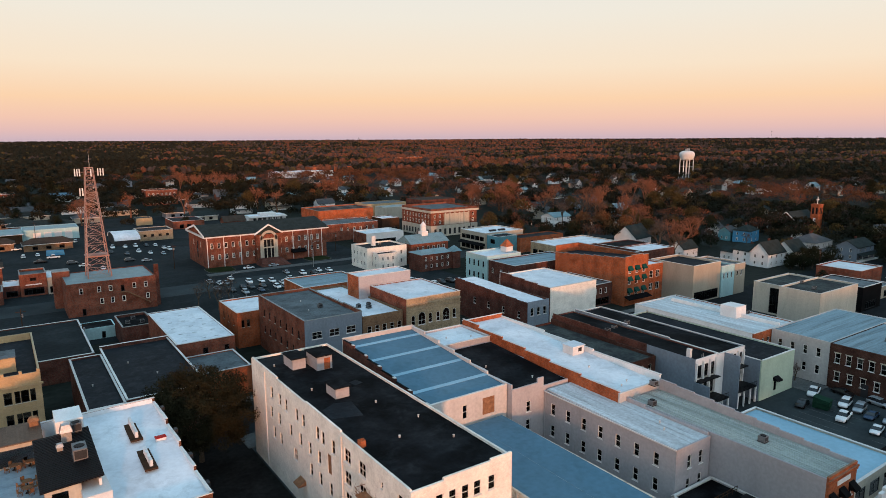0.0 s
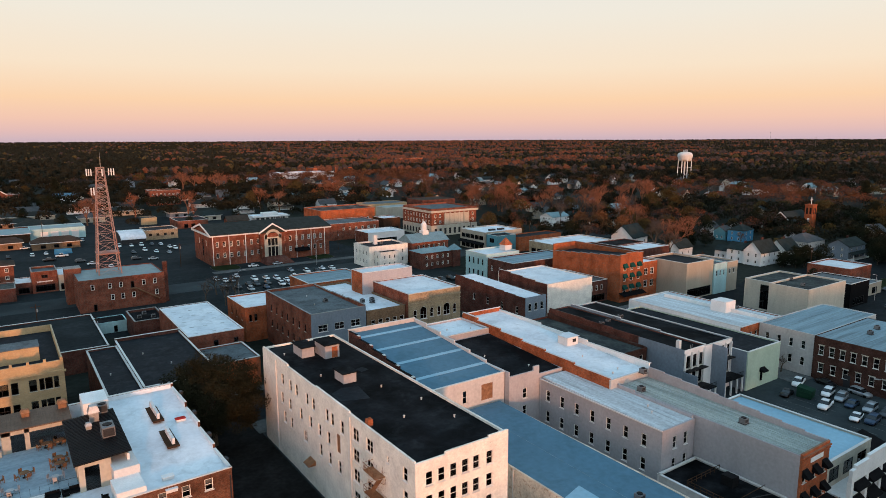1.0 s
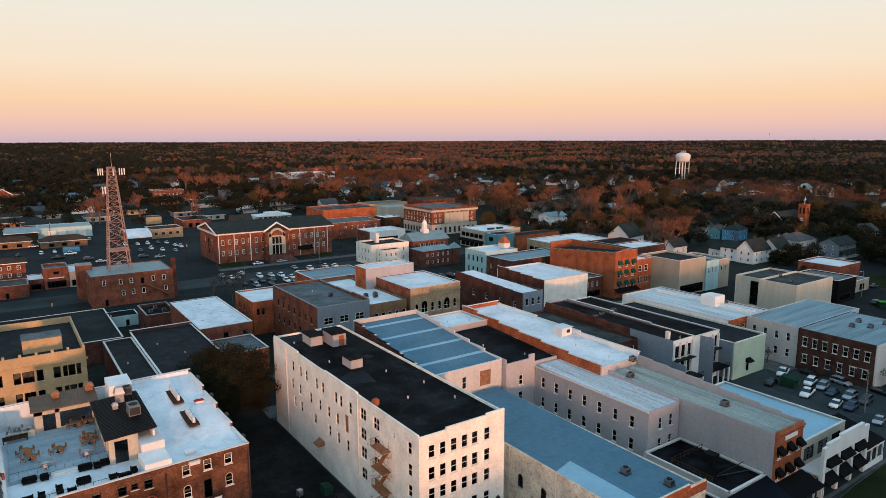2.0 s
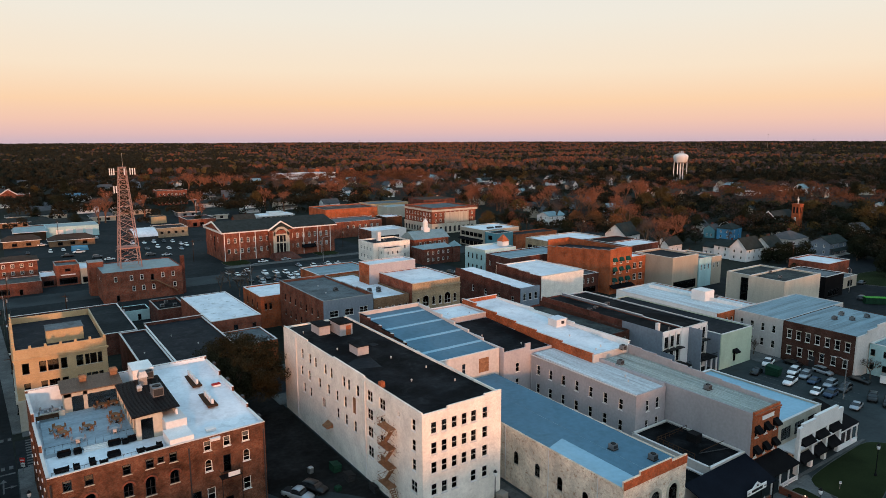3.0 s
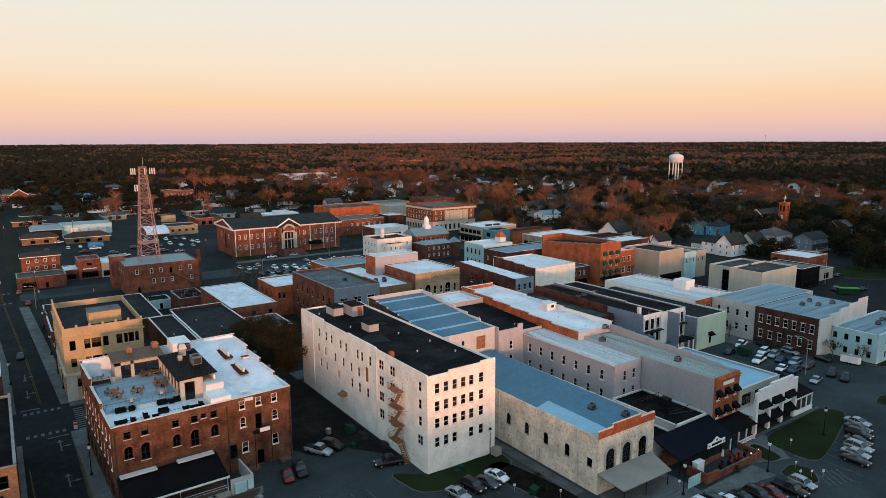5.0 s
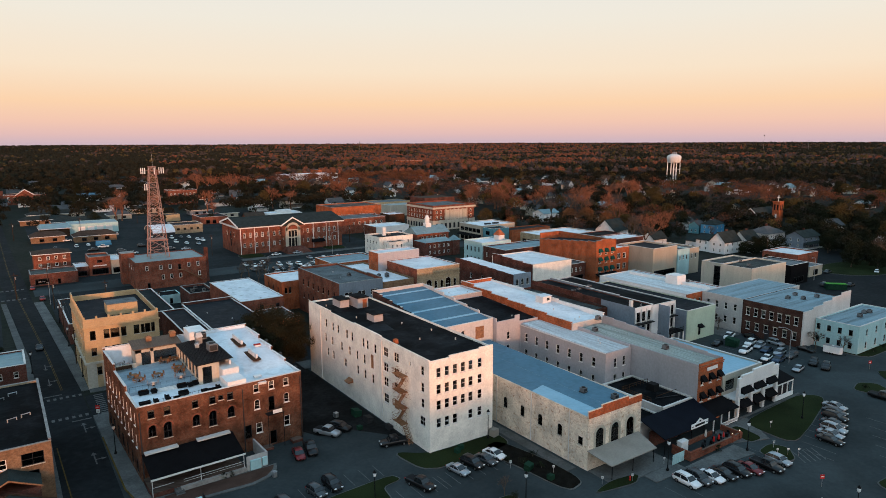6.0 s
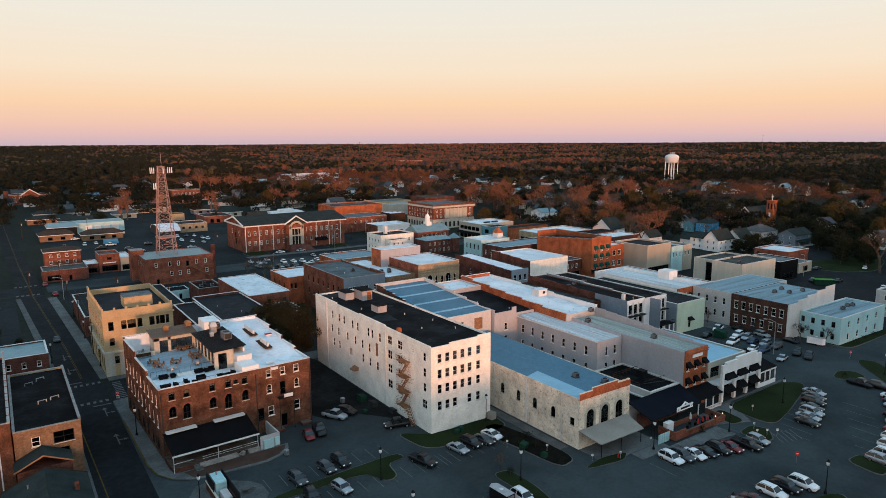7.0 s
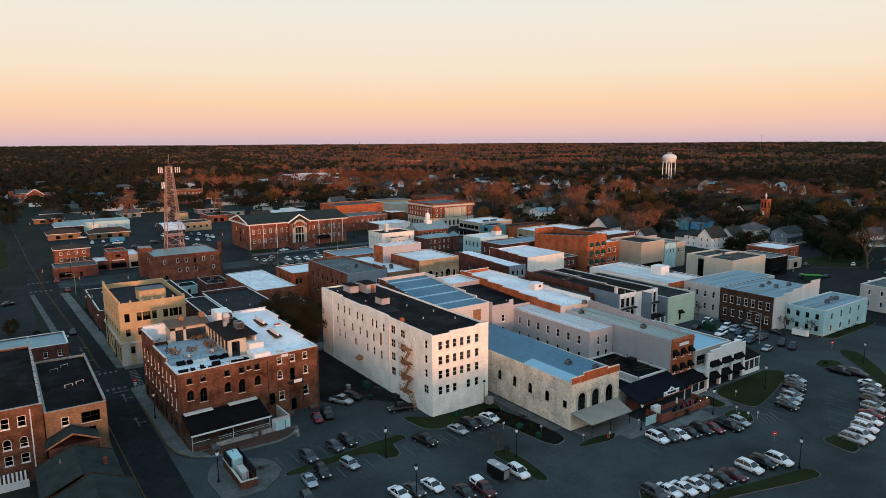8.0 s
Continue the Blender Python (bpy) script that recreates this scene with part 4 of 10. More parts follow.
# ---- corner left: yellow office building ----
yellow = block("yellow_corner_building", "three-storey yellow-brick corner building with a stone ground floor", -13.0, 130.0, 3.3, 158.5, 16.8, YELLOW_BRICK, DARK_ROOF, None,
               [("S", D, 1.2, 2.2, 11.7, [1.8, 4.7, 11.2]), ("S", D, 1.9, 2.2, 11.7, [6.5]), ("S", D, 1.1, 2.2, 11.7, [8.4]), ("S", D, 0.8, 2.2, 11.7, [12.6, 14.9]), ("S", D, 1.2, 2.2, 11.7, [13.7]),
                ("S", D, 1.1, 1.9, 7.9, [1.8, 4.7, 11.2]), ("S", D, 1.9, 1.9, 7.9, [6.5]), ("S", D, 1.1, 1.9, 7.9, [8.4]), ("S", D, 0.8, 1.9, 7.9, [12.6, 14.9]), ("S", D, 1.2, 1.9, 7.9, [13.7]),
                ("S", D, 1.0, 1.9, 3.2, [2.6, 12.9]), ("W", D, 1.0, 2.1, 11.2, spread(9, 1, 27.5)), ("W", D, 1.0, 1.9, 7.4, spread(9, 1, 27.5)), ("W", "store", 1.6, 3.6, 1.0, spread(7, 1, 27.5))],
               {"W": [(0, 16.8), (25, 18.0)]}, par=1.4)
part("cornice", G().box(-0.3, -0.3, 14.6, 16.6, 0, 14.95).box(-0.3, 0, 14.6, 0, 28.5, 14.95), YELLOW_BRICK, yellow)
part("belt_course", G().box(-0.4, -0.4, 6.0, 16.6, 0, 6.5).box(-0.4, 0, 6.0, 0, 28.5, 6.5), LIMESTONE, yellow)
part("stone_base", G().box(-0.08, -0.08, 0, 2.0, 0.0, 6.0).box(3.2, -0.08, 0, 12.3, 0, 6.0).box(13.5, -0.08, 0, 16.3, 0, 6.0), LIMESTONE, yellow)
for i in range(7):
    part("merlon", G().box(0.0 + i * 2.63, -0.1, 16.8, 0.45 + i * 2.63, 0.4, 17.35), YELLOW_BRICK, yellow)
for i in range(1, 12):
    part("merlon", G().box(-0.1, i * 2.2, 16.8, 0.4, i * 2.2 + 0.45, 17.35), YELLOW_BRICK, yellow)
part("stair_housing", G().box(6.1, 6.8, 15.2, 12.9, 11.8, 18.1), YELLOW_BRICK, yellow)
part("housing_cap", G().box(6.0, 6.7, 18.1, 13.0, 11.9, 18.25), GREY_ROOF, yellow)

block("dark_roof_shop", "single-storey brick shop with a dark membrane roof", 16.2, 127.2, 31.0, 164.0, 9.2, DARK_BRICK, DARK_ROOF, COPING, (), {"N": [(0, 9.6)]}, par=0.35)
block("dark_roof_annex", "narrow brick annex with a dark membrane roof and pale coping", 9.6, 126.4, 16.0, 160.0, 9.0, DARK_BRICK, DARK_ROOF, COPING, (), par=0.35)
block("white_roof_garage", "low red-brick building with a white roof", 31.1, 154.8, 44.6, 188.6, 9.6, RED_BRICK, WHITE_ROOF, COPING,
      [("S", "door", 1.2, 2.2, 5.6, [6.5]), ("S", D, 1.1, 1.3, 6.4, [11.5])], par=0.12)
block("tree_side_shed", "low brick shed with a grey roof beside the tree", 31.3, 140.5, 43.8, 154.2, 6.4, ORANGE_BRICK, GREY_ROOF, COPING, par=0.25)
block("ventilated_brick_block", "dark brick utility block with roof ventilators", 24.8, 190.5, 33.2, 205.0, 6.2, DARK_BRICK, BLACK_ROOF, GREY_COPING, par=0.7)
block("low_brick_store", "low dark-brick store building with a wide dark roof", -13.0, 172.0, 15.8, 208.0, 6.0, DARK_BRICK, ASPHALT_TONED, COPING, (), par=0.3)
block("pale_fence_shed", "pale blue metal shed wall with a dark roof", 16.6, 205.4, 25.0, 213.0, 3.4, TURQ, BLACK_ROOF, None, [("S", "door", 1.0, 2.0, 0.1, [5.2])], par=0.1)

tower_base = block("tower_brick_building", "two-storey dark brick telephone building below the mast", 15.4, 235.2, 42.2, 257.0, 11.0, RED_BRICK, TEAL_METAL, None,
                   [("S", S, 1.1, 1.9, 7.4, [4.2, 9.4, 12.8, 20.0, 23.6]), ("S", S, 1.1, 1.9, 3.4, [10.0, 13.2, 16.6, 24.0]), ("S", "door", 1.1, 2.3, 0.2, [4.6]), ("S", "door", 1.1, 2.2, 6.8, [16.4]),
                    ("W", S, 1.0, 1.8, 7.2, spread(4, 2, 20))], par=0.25)
part("chimney", G().box(26.9, 2.0, 0, 28.3, 3.4, 14.4), DARK_BRICK, tower_base)
part("stair_wing", G().box(-2.4, 16.0, 0, 2.6, 21.6, 12.6), RED_BRICK, tower_base)
part("wing_cap", G().box(-2.5, 15.9, 12.6, 2.7, 21.7, 12.75), GREY_COPING, tower_base)
part("fire_stair", G().hexa([(17.4, -1.2, 6.6), (24.6, -1.2, 2.0), (24.6, -0.2, 2.0), (17.4, -0.2, 6.6)], [(17.4, -1.2, 6.9), (24.6, -1.2, 2.3), (24.6, -0.2, 2.3), (17.4, -0.2, 6.9)]).box(15.6, -1.2, 6.6, 17.6, -0.02, 6.8), RUST, tower_base, "rusty outside stair")

# ---- the middle row beyond the shopping street ----
block("grey_roof_store", "two-storey brick store with a grey roof and pale front", 56.6, 139.6, 71.6, 172.0, 14.6, RED_BRICK, GREY_ROOF, GREY_COPING,
      [("S", S, 2.6, 1.8, 9.8, [3.0, 7.5, 12.0]), ("W", D, 0.9, 1.9, 9.4, spread(7, 2, 30)), ("W", D, 0.9, 1.9, 5.0, spread(7, 2, 30)), ("S", "store", 11, 3, 0.5, [6.7])],
      {"E": [(0, 14.9), (10, 14.6), (20, 14.4)]}, mats={"S": GREYWALL}, par=0.7)
block("white_roof_store", "brick store with a white roof and brown front", 71.8, 139.6, 83.4, 175.0, 13.2, BROWN_BRICK, WHITE_ROOF, None,
      [("S", S, 1.2, 1.9, 8.6, spread(5, 0.8, 11.6)), ("S", "store", 10, 3, 0.5, [6.2])], par=0.5)
block("small_brick_store", "small red-brick store with a white roof", 50.8, 173.0, 65.0, 190.0, 10.0, ORANGE_BRICK, WHITE_ROOF, COPING, [("W", D, 0.8, 2.0, 5.8, spread(3, 1, 15)), ("S", D, 0.8, 2.0, 5.8, [1.5, 3])], par=0.4)
block("pale_blue_roof_store", "store with a streaked pale blue roof", 72.0, 177.0, 92.0, 193.0, 13.4, ORANGE_BRICK, STREAK_ROOF, COPING, par=0.3)
tan_front = block("arched_window_store", "two-storey brick store with a tan arched-window front", 83.6, 138.0, 100.5, 157.6, 16.2, RED_BRICK, WHITE_ROOF, COPING,
                  [("S", A, 2.2, 3.4, 8.9, [4.6, 12.3]), ("S", A, 1.1, 2.6, 9.1, [2.0, 7.3, 9.7, 15.0]), ("S", "store", 15, 3, 0.5, [8.5])],
                  mats={"S": TAN_BRICK}, par=0.2)
part("cornice", G().box(-0.1, -0.35, 14.3, 17.0, 0, 14.7).box(-0.1, -0.2, 13.2, 17.0, 0, 13.35), TAN_BRICK, tan_front)
# orange west wall: low sunlight on that face, put into its material
stage = block("stage_house", "tall white-coated upper storey at the back of a store", 80.3, 157.8, 97.0, 165.0, 19.0, PINKWHITE, WHITE_ROOF, COPING, mats={"W": ORANGE_BRICK}, par=0.2)
block("blue_front_shop", "narrow shop with a blue painted front and white roof", 121.0, 133.4, 129.0, 169.0, 10.8, DARK_BRICK, WHITE_ROOF, None,
      [("S", A, 1.2, 2.4, 6.6, [1.6, 4.0, 6.4]), ("S", "store", 7, 2.8, 0.4, [4]), ("W", S, 1.1, 2.0, 5.4, [4, 11, 18, 25])],
      {"W": steps_down(35.6, 10.6, 11.8, 7)}, mats={"S": GREYWALL}, roof_tilt=(10.3, 11.2))
block("blank_wall_store", "store with a large blank cream side wall and white roof", 137.4, 141.4, 157.6, 166.0, 11.2, HOTEL_PAINT, WHITE_ROOF, COPING, (), {"W": steps_down(24.6, 11.2, 12.2, 4)}, mats={"W": DARK_BRICK}, par=0.25)
block("low_brick_shop", "low dark-brick shop with a pale roof", 158.0, 147.0, 171.8, 168.0, 7.6, DARK_BRICK, GREY_ROOF, COPING, [("S", S, 1.0, 1.9, 4.2, spread(4, 2, 12)), ("S", "store", 11, 2.4, 0.4, [7])], par=0.3)
orange = block("orange_brick_hall", "three-storey orange-brick building with green awnings", 172.0, 141.8, 184.0, 175.0, 16.6, ORANGE_BRICK, DARK_ROOF, GREY_COPING,
               [("S", A, 1.5, 2.3, 11.0, [2.5, 6.1, 9.8]), ("S", S, 1.5, 2.1, 7.3, [2.5, 6.1, 9.8]), ("S", S, 1.5, 2.1, 3.3, [2.5, 6.1, 9.8])],
               {"W": steps_down(33.2, 16.6, 14.2, 7), "S": [(0, 17.0), (3, 17.4), (9, 17.0)]}, roof_tilt=(16.0, 13.7))
block("orange_brick_annex", "two-storey orange-brick annex with tall white windows", 184.2, 142.6, 193.2, 166.0, 12.8, ORANGE_BRICK, WHITE_ROOF, COPING, [("S", S, 2.0, 2.5, 8.0, [2.7, 6.2]), ("S", S, 2.0, 2.5, 3.6, [2.7, 6.2])], par=0.4)
block("beige_panel_store", "plain beige panelled store with dark shopfront", 193.6, 130.4, 209.4, 148.0, 13.2, BEIGE, DARK_ROOF, COPING, [("S", "store", 14, 3.4, 0.4, [7.9])], par=0.7)
block("teal_front_shop", "shop with pale teal upper front", 209.6, 130.0, 217.6, 148.0, 11.3, TURQ, GREY_ROOF, COPING, [("S", S, 0.9, 2.2, 6.6, [1.6, 3.9, 6.2])], par=0.5)
block("cream_corner_shop", "small cream corner shop", 217.8, 130.0, 224.4, 146.0, 11.2, BEIGE, GREY_ROOF, COPING, [("S", S, 1.0, 2.2, 6.6, [1.8, 4.3])], par=0.5)

# ---- right-hand row ----
block("green_roof_shop", "brick shop with a weathered greenish tar roof", 94.6, 84.0, 113.0, 116.0, 10.6, DARK_BRICK, GREEN_ROOF, None, [("S", S, 1.0, 2.0, 7.2, [11.5, 14.0, 16.6])],
      {"E": steps_down(32, 10.8, 11.6, 6)}, mats={"E": UMBER_BRICK, "S": UMBER_BRICK}, par=0.4)
cond_a = block("balcony_apartments", "grey-walled apartments with black roof and white rear balconies", 113.9, 75.0, 121.4, 116.5, 12.0, DARK_BRICK, BLACK_ROOF, None,
               [("S", D, 1.5, 2.7, 7.9, [1.5, 3.7, 5.9]), ("S", "store", 2.6, 2.6, 0.6, [1.8]), ("S", "store", 2.6, 2.6, 0.6, [5.0]), ("S", D, 1.5, 2.7, 4.0, [1.5, 3.7, 5.9])],
               {"W": [(0, 12.0), (12, 12.2), (20, 12.4), (29, 12.6)]}, mats={"S": WHITE, "W": DARK_BRICK}, par=0.25)
cond_b = block("balcony_apartments", "grey-walled apartments with black roof and white rear balconies", 121.8, 75.2, 132.0, 116.5, 11.6, GREYWALL, BLACK_ROOF, COPING,
               [("S", D, 1.5, 2.7, 7.8, [4.2, 6.4, 8.6]), ("S", "store", 2.6, 2.6, 0.6, [4.6]), ("S", "store", 2.6, 2.6, 0.6, [7.8]), ("S", D, 1.5, 2.7, 4.0, [4.2, 6.4, 8.6])],
               {"W": [(0, 11.9), (12, 12.2), (24, 12.5)]}, mats={"S": WHITE}, par=0.25)
part("painted_wall", G().box(-0.12, 0, 0, -0.001, 12, 12.2), GREYWALL, cond_a, "blue-grey painted wall section")
block("mint_shop", "two-storey pale mint building with a dark roof", 132.2, 71.2, 145.8, 112.0, 9.2, MINT, DARK_ROOF, COPING, [("S", "door", 1.1, 2.2, 1.2, [6.2])], {"W": steps_down(40.8, 9.2, 10.2, 5)}, mats={"W": GREYWALL}, par=0.3)
block("white_coated_store", "wide store with a patched white and blue roof", 146.0, 81.2, 164.6, 116.4, 10.2, ORANGE_BRICK, DIRTY_WHITE_ROOF, COPING, [("S", S, 1.0, 2.0, 6.4, [2, 4.4, 6.8, 9.2])], mats={"W": WHITE, "N": WHITE}, par=0.2)
part("roof_penthouse", G().box(9.6, 10.5, 9.8, 14.2, 15.0, 13.0), WHITE, bpy.data.objects["white_coated_store"], "white rooftop box")
part("parapet_divider", G().box(12, 0.4, 9.8, 12.4, 32, 10.9), WHITE, bpy.data.objects["white_coated_store"])
block("cream_row_building", "cream two-storey building with a streaked blue-grey roof", 153.6, 67.2, 186.0, 80.9, 10.4, OFFWHITE, STREAK_ROOF, None, [("W", S, 1.0, 2.1, 6.3, spread(4, 1, 13.0)), ("W", S, 1.0, 2.1, 2.2, spread(4, 1, 13.0))], par=0.15)
brick_row = block("brick_row_building", "two-storey dark-brick building with white sash windows", 153.0, 49.2, 180.0, 67.0, 10.5, UMBER_BRICK, STREAK_ROOF, None,
                  [("W", S, 1.15, 2.3, 6.2, spread(7, 0.8, 17.2)), ("W", S, 1.15, 2.2, 2.0, spread(6, 0.8, 17.2))], {"S": steps_down(26.8, 10.4, 13.0, 5)}, mats={"S": OFFWHITE}, roof_tilt=(10.35, 10.45), par=0.15)
for y in spread(7, 0.8, 17.2):
    part("lintel", G().box(-0.07, y - 0.75, 8.5, -0.002, y + 0.75, 8.7), LIMESTONE, brick_row)
for y in spread(6, 0.8, 17.2):
    part("lintel", G().box(-0.07, y - 0.75, 4.2, -0.002, y + 0.75, 4.38), LIMESTONE, brick_row)
part("street_door", G().box(-0.1, 9.2, 0.1, -0.01, 10.6, 3.0), FRAME_D, brick_row)
block("pale_blue_corner_building", "pale blue painted corner building with dark windows", 159.6, 37.8, 187.4, 49.0, 7.8, TURQ, STREAK_ROOF, COPING,
      [("W", D, 1.0, 1.6, 4.9, spread(4, 0.6, 11.8)), ("W", D, 1.0, 1.6, 1.4, spread(4, 0.6, 11.8)), ("S", A, 1.1, 2.0, 4.6, spread(4, 2, 25)), ("S", A, 1.2, 2.0, 1.0, spread(4, 2, 25))], par=0.35)
block("pink_white_house", "white painted two-storey building", 204.0, 30.0, 222.0, 47.0, 8.6, OFFWHITE, GREY_ROOF, COPING, [("W", S, 1.0, 1.8, 5.4, spread(4, 1, 16)), ("W", S, 1.0, 1.8, 1.6, spread(4, 1, 16)), ("S", S, 1.0, 1.8, 5.4, spread(4, 1, 17)), ("S", S, 1.0, 1.8, 1.6, spread(4, 1, 17))], par=0.4)
block("pale_panel_warehouse", "pale ribbed warehouse with a dark patched roof", 200.4, 91.8, 224.4, 104.4, 10.2, PALE_CREAM, GREEN_ROOF, COPING, (), par=0.5)
block("pale_panel_annex", "pale warehouse annex with an open dark loading bay", 202.6, 104.6, 224.4, 114.0, 9.9, PALE_CREAM, GREEN_ROOF, COPING, [("W", "store", 3.4, 8.2, 0.6, [2.2])], par=0.5)
block("black_side_store", "black-walled store with a pale flat roof", 229.0, 92.0, 242.6, 108.0, 8.2, AWNING, GREY_ROOF, COPING, [("S", "store", 8, 2.6, 0.5, [6.5])], par=0.3)

balcony = block("balcony_shop", "cream two-storey shop with white pillars and black awnings", 95.6, 37.0, 110.4, 60.0, 8.2, CREAM, LIGHTBLUE_ROOF, COPING,
                [("S", "store", 3.2, 2.3, 4.6, [2.6, 7.2, 11.8]), ("S", "store", 3.2, 2.4, 0.4, [2.6, 7.2, 11.8]), ("W", S, 1.2, 1.6, 4.8, [3.5]), ("W", S, 1.2, 1.6, 1.4, [3.5])], par=0.3)
part("front_screen", G().box(0, -3.6, 6.6, 1.2, -3.1, 8.6).box(1.2, -3.6, 6.6, 5.4, -3.1, 9.1).box(5.4, -3.6, 6.6, 13.4, -3.1, 9.6).box(13.4, -3.6, 6.6, 15.4, -3.1, 8.8), WHITE, balcony, "stepped white parapet screen")
for x in (0.0, 4.8, 9.6, 14.6):
    part("pillar", G().box(x, -3.6, 0.17, x + 0.8, -3.0, 6.6), WHITE, balcony)
part("balcony_floor", G().box(0, -3.0, 3.6, 15.4, 0, 3.85), WHITE, balcony)

# ---- civic buildings beyond the car park ----
court = block("courthouse", "long two-storey red-brick courthouse with a slate roof and white portico", 74.0, 292.0, 134.0, 322.0, 12.6, RED_BRICK, DARK_ROOF, None,
              [("S", S, 1.3, 2.2, 7.6, [u for u in spread(17, 1, 57) if abs(u - 29) > 5]), ("S", S, 1.3, 2.0, 3.2, [u for u in spread(17, 1, 57) if abs(u - 29) > 5]),
               ("W", S, 1.4, 2.2, 7.4, [9, 21]), ("W", "store", 2.4, 7.0, 2.6, [15])], par=0.1)
for s in (0, 1):
    ya, yb = (-1, 15) if s == 0 else (31, 15)
    part("roof_slope", G().hexa([(-1, ya, 12.5), (61, ya, 12.5), (61, yb, 15.6), (-1, yb, 15.6)], [(-1, ya, 12.8), (61, ya, 12.8), (61, yb, 15.9), (-1, yb, 15.9)]), SHINGLE, court, "dark slate roof slope")
part("gable_wall", G().hexa([(0, 0, 12.4), (0, 30, 12.4), (0, 15, 15.4)], [(0.4, 0, 12.4), (0.4, 30, 12.4), (0.4, 15, 15.4)]), RED_BRICK, court)
part("gable_trim", G().hexa([(-1.15, -1.1, 12.3), (-1.15, 15, 15.5), (-0.9, 15, 15.5), (-0.9, -1.1, 12.3)], [(-1.15, -1.1, 13.0), (-1.15, 15, 16.2), (-0.9, 15, 16.2), (-0.9, -1.1, 13.0)])
     .hexa([(-1.15, 31.1, 12.3), (-1.15, 15, 15.5), (-0.9, 15, 15.5), (-0.9, 31.1, 12.3)], [(-1.15, 31.1, 13.0), (-1.15, 15, 16.2), (-0.9, 15, 16.2), (-0.9, 31.1, 13.0)]), WHITE, court, "white gable trim")
part("eaves_board", G().box(-1.1, -1.1, 12.0, 61.1, 31.1, 12.48), WHITE, court, "white eaves board")
part("portico_gable", G().hexa([(22.6, -2.4, 12.0), (35.4, -2.4, 12.0), (35.4, 9, 12.4), (22.6, 9, 12.4)], [(28.9, -2.4, 15.6), (29.1, -2.4, 15.6), (29.1, 10, 15.7), (28.9, 10, 15.7)]), SHINGLE, court, "dark slate gable roof")
for a, b2 in (((22.0, 11.8), (29.0, 15.5)), ((36.0, 11.8), (29.0, 15.5))):
    part("gable_trim", G().hexa([(a[0], -2.9, a[1]), (b2[0], -2.9, b2[1]), (b2[0], -2.3, b2[1]), (a[0], -2.3, a[1])], [(a[0], -2.9, a[1] + 0.6), (b2[0], -2.9, b2[1] + 0.6), (b2[0], -2.3, b2[1] + 0.6), (a[0], -2.3, a[1] + 0.6)]), WHITE, court, "white gable trim")
part("portico_wall", G().box(22.8, -2.0, 1.0, 35.2, 0, 12.0).hexa([(22.8, -2.38, 12), (35.2, -2.38, 12), (35.2, -2, 12), (22.8, -2, 12)], [(28.9, -2.38, 15.4), (29.1, -2.38, 15.4), (29.1, -2, 15.4), (28.9, -2, 15.4)]), RED_BRICK, court)
for x in (24.7, 32.1):
    part("stone_pier", G().box(x, -2.6, 1.4, x + 1.2, -2.0, 11.4), CREAM, court, "cream stone pier")
ring = [(29 + r * math.cos(a), 9.6 + 0.9 * r * math.sin(a)) for r in (4.3, 3.2) for a in ([math.pi * i / 10 for i in range(11)] if r > 4 else [math.pi * (10 - i) / 10 for i in range(11)])]
part("stone_arch", G().loft([[(x, y, z) for x, z in ring] for y in (-2.6, -2.0)]), CREAM, court, "cream stone arch")
part("portico_panel", G().box(25.9, -2.1, 1.4, 32.1, -2.02, 10.2), CREAM, court)
part("portico_glass", G().box(26.6, -2.16, 2.0, 31.4, -2.12, 9.6), BLACK_METAL, court, "dark glazed entrance")
for x in (27.9, 29.9):
    part("column", G().tube((x, -2.5, 1.4), (x, -2.5, 9.4), 0.24, 0.2, 10), CREAM, court)
part("entrance_beam", G().box(25.9, -2.6, 6.2, 32.1, -2.2, 6.7), CREAM, court)
part("entrance_awning", G().hexa([(41, -2.4, 3.0), (48.5, -2.4, 3.0), (48.5, 0, 3.0), (41, 0, 3.0)], [(41, -2.4, 3.3), (48.5, -2.4, 3.3), (48.5, 0, 4.4), (41, 0, 4.4)]), AWNING, court, "black side awning")
part("steps", G().hexa([(22, -12, 0.1), (36, -12, 0.1), (36, -2, 0.1), (22, -2, 0.1)], [(24, -6, 2.2), (34, -6, 2.2), (34, -2, 2.2), (24, -2, 2.2)]), DARK_BRICK, court, "brick entrance steps")
for x in (0.4, 8, 16, 42, 50, 57.4):
    part("downpipe", G().box(x, -0.2, 0.2, x + 0.3, 0, 12), WHITE, court)

court.scale = (0.955, 1.0, 1.13)

gov = block("stone_trimmed_hall", "three-storey brick hall with cream stone base and cornice", 205.0, 310.0, 238.0, 342.0, 16.2, RED_BRICK, GREY_ROOF, None,
            [("S", S, 1.4, 2.0, 10.8, spread(9, 1, 32)), ("S", S, 1.4, 2.0, 7.4, spread(9, 1, 32)), ("W", S, 1.4, 2.0, 10.8, spread(9, 1, 31)), ("W", S, 1.4, 2.0, 7.4, spread(9, 1, 31))], par=1.0)
part("cornice", G().box(-0.9, -0.9, 13.9, 33.9, 0, 15.0).box(-0.9, 0, 13.9, 0, 32, 15.0), CREAM, gov, "cream stone cornice")
part("stone_base", G().box(-0.4, -0.4, 0, 33.4, -0.02, 6.4).box(-0.4, -0.02, 0, -0.02, 32, 6.4), LIMESTONE, gov, "cream stone ground storey")
for v in spread(9, 1, 31):
    part("window", G().box(-0.46, v - 0.7, 1.2, -0.4, v + 0.7, 4.2), FRAME_D, gov)
for v in spread(9, 1, 32):
    part("window", G().box(v - 0.75, -0.46, 1.0, v + 0.75, -0.4, 4.4), FRAME_D, gov)
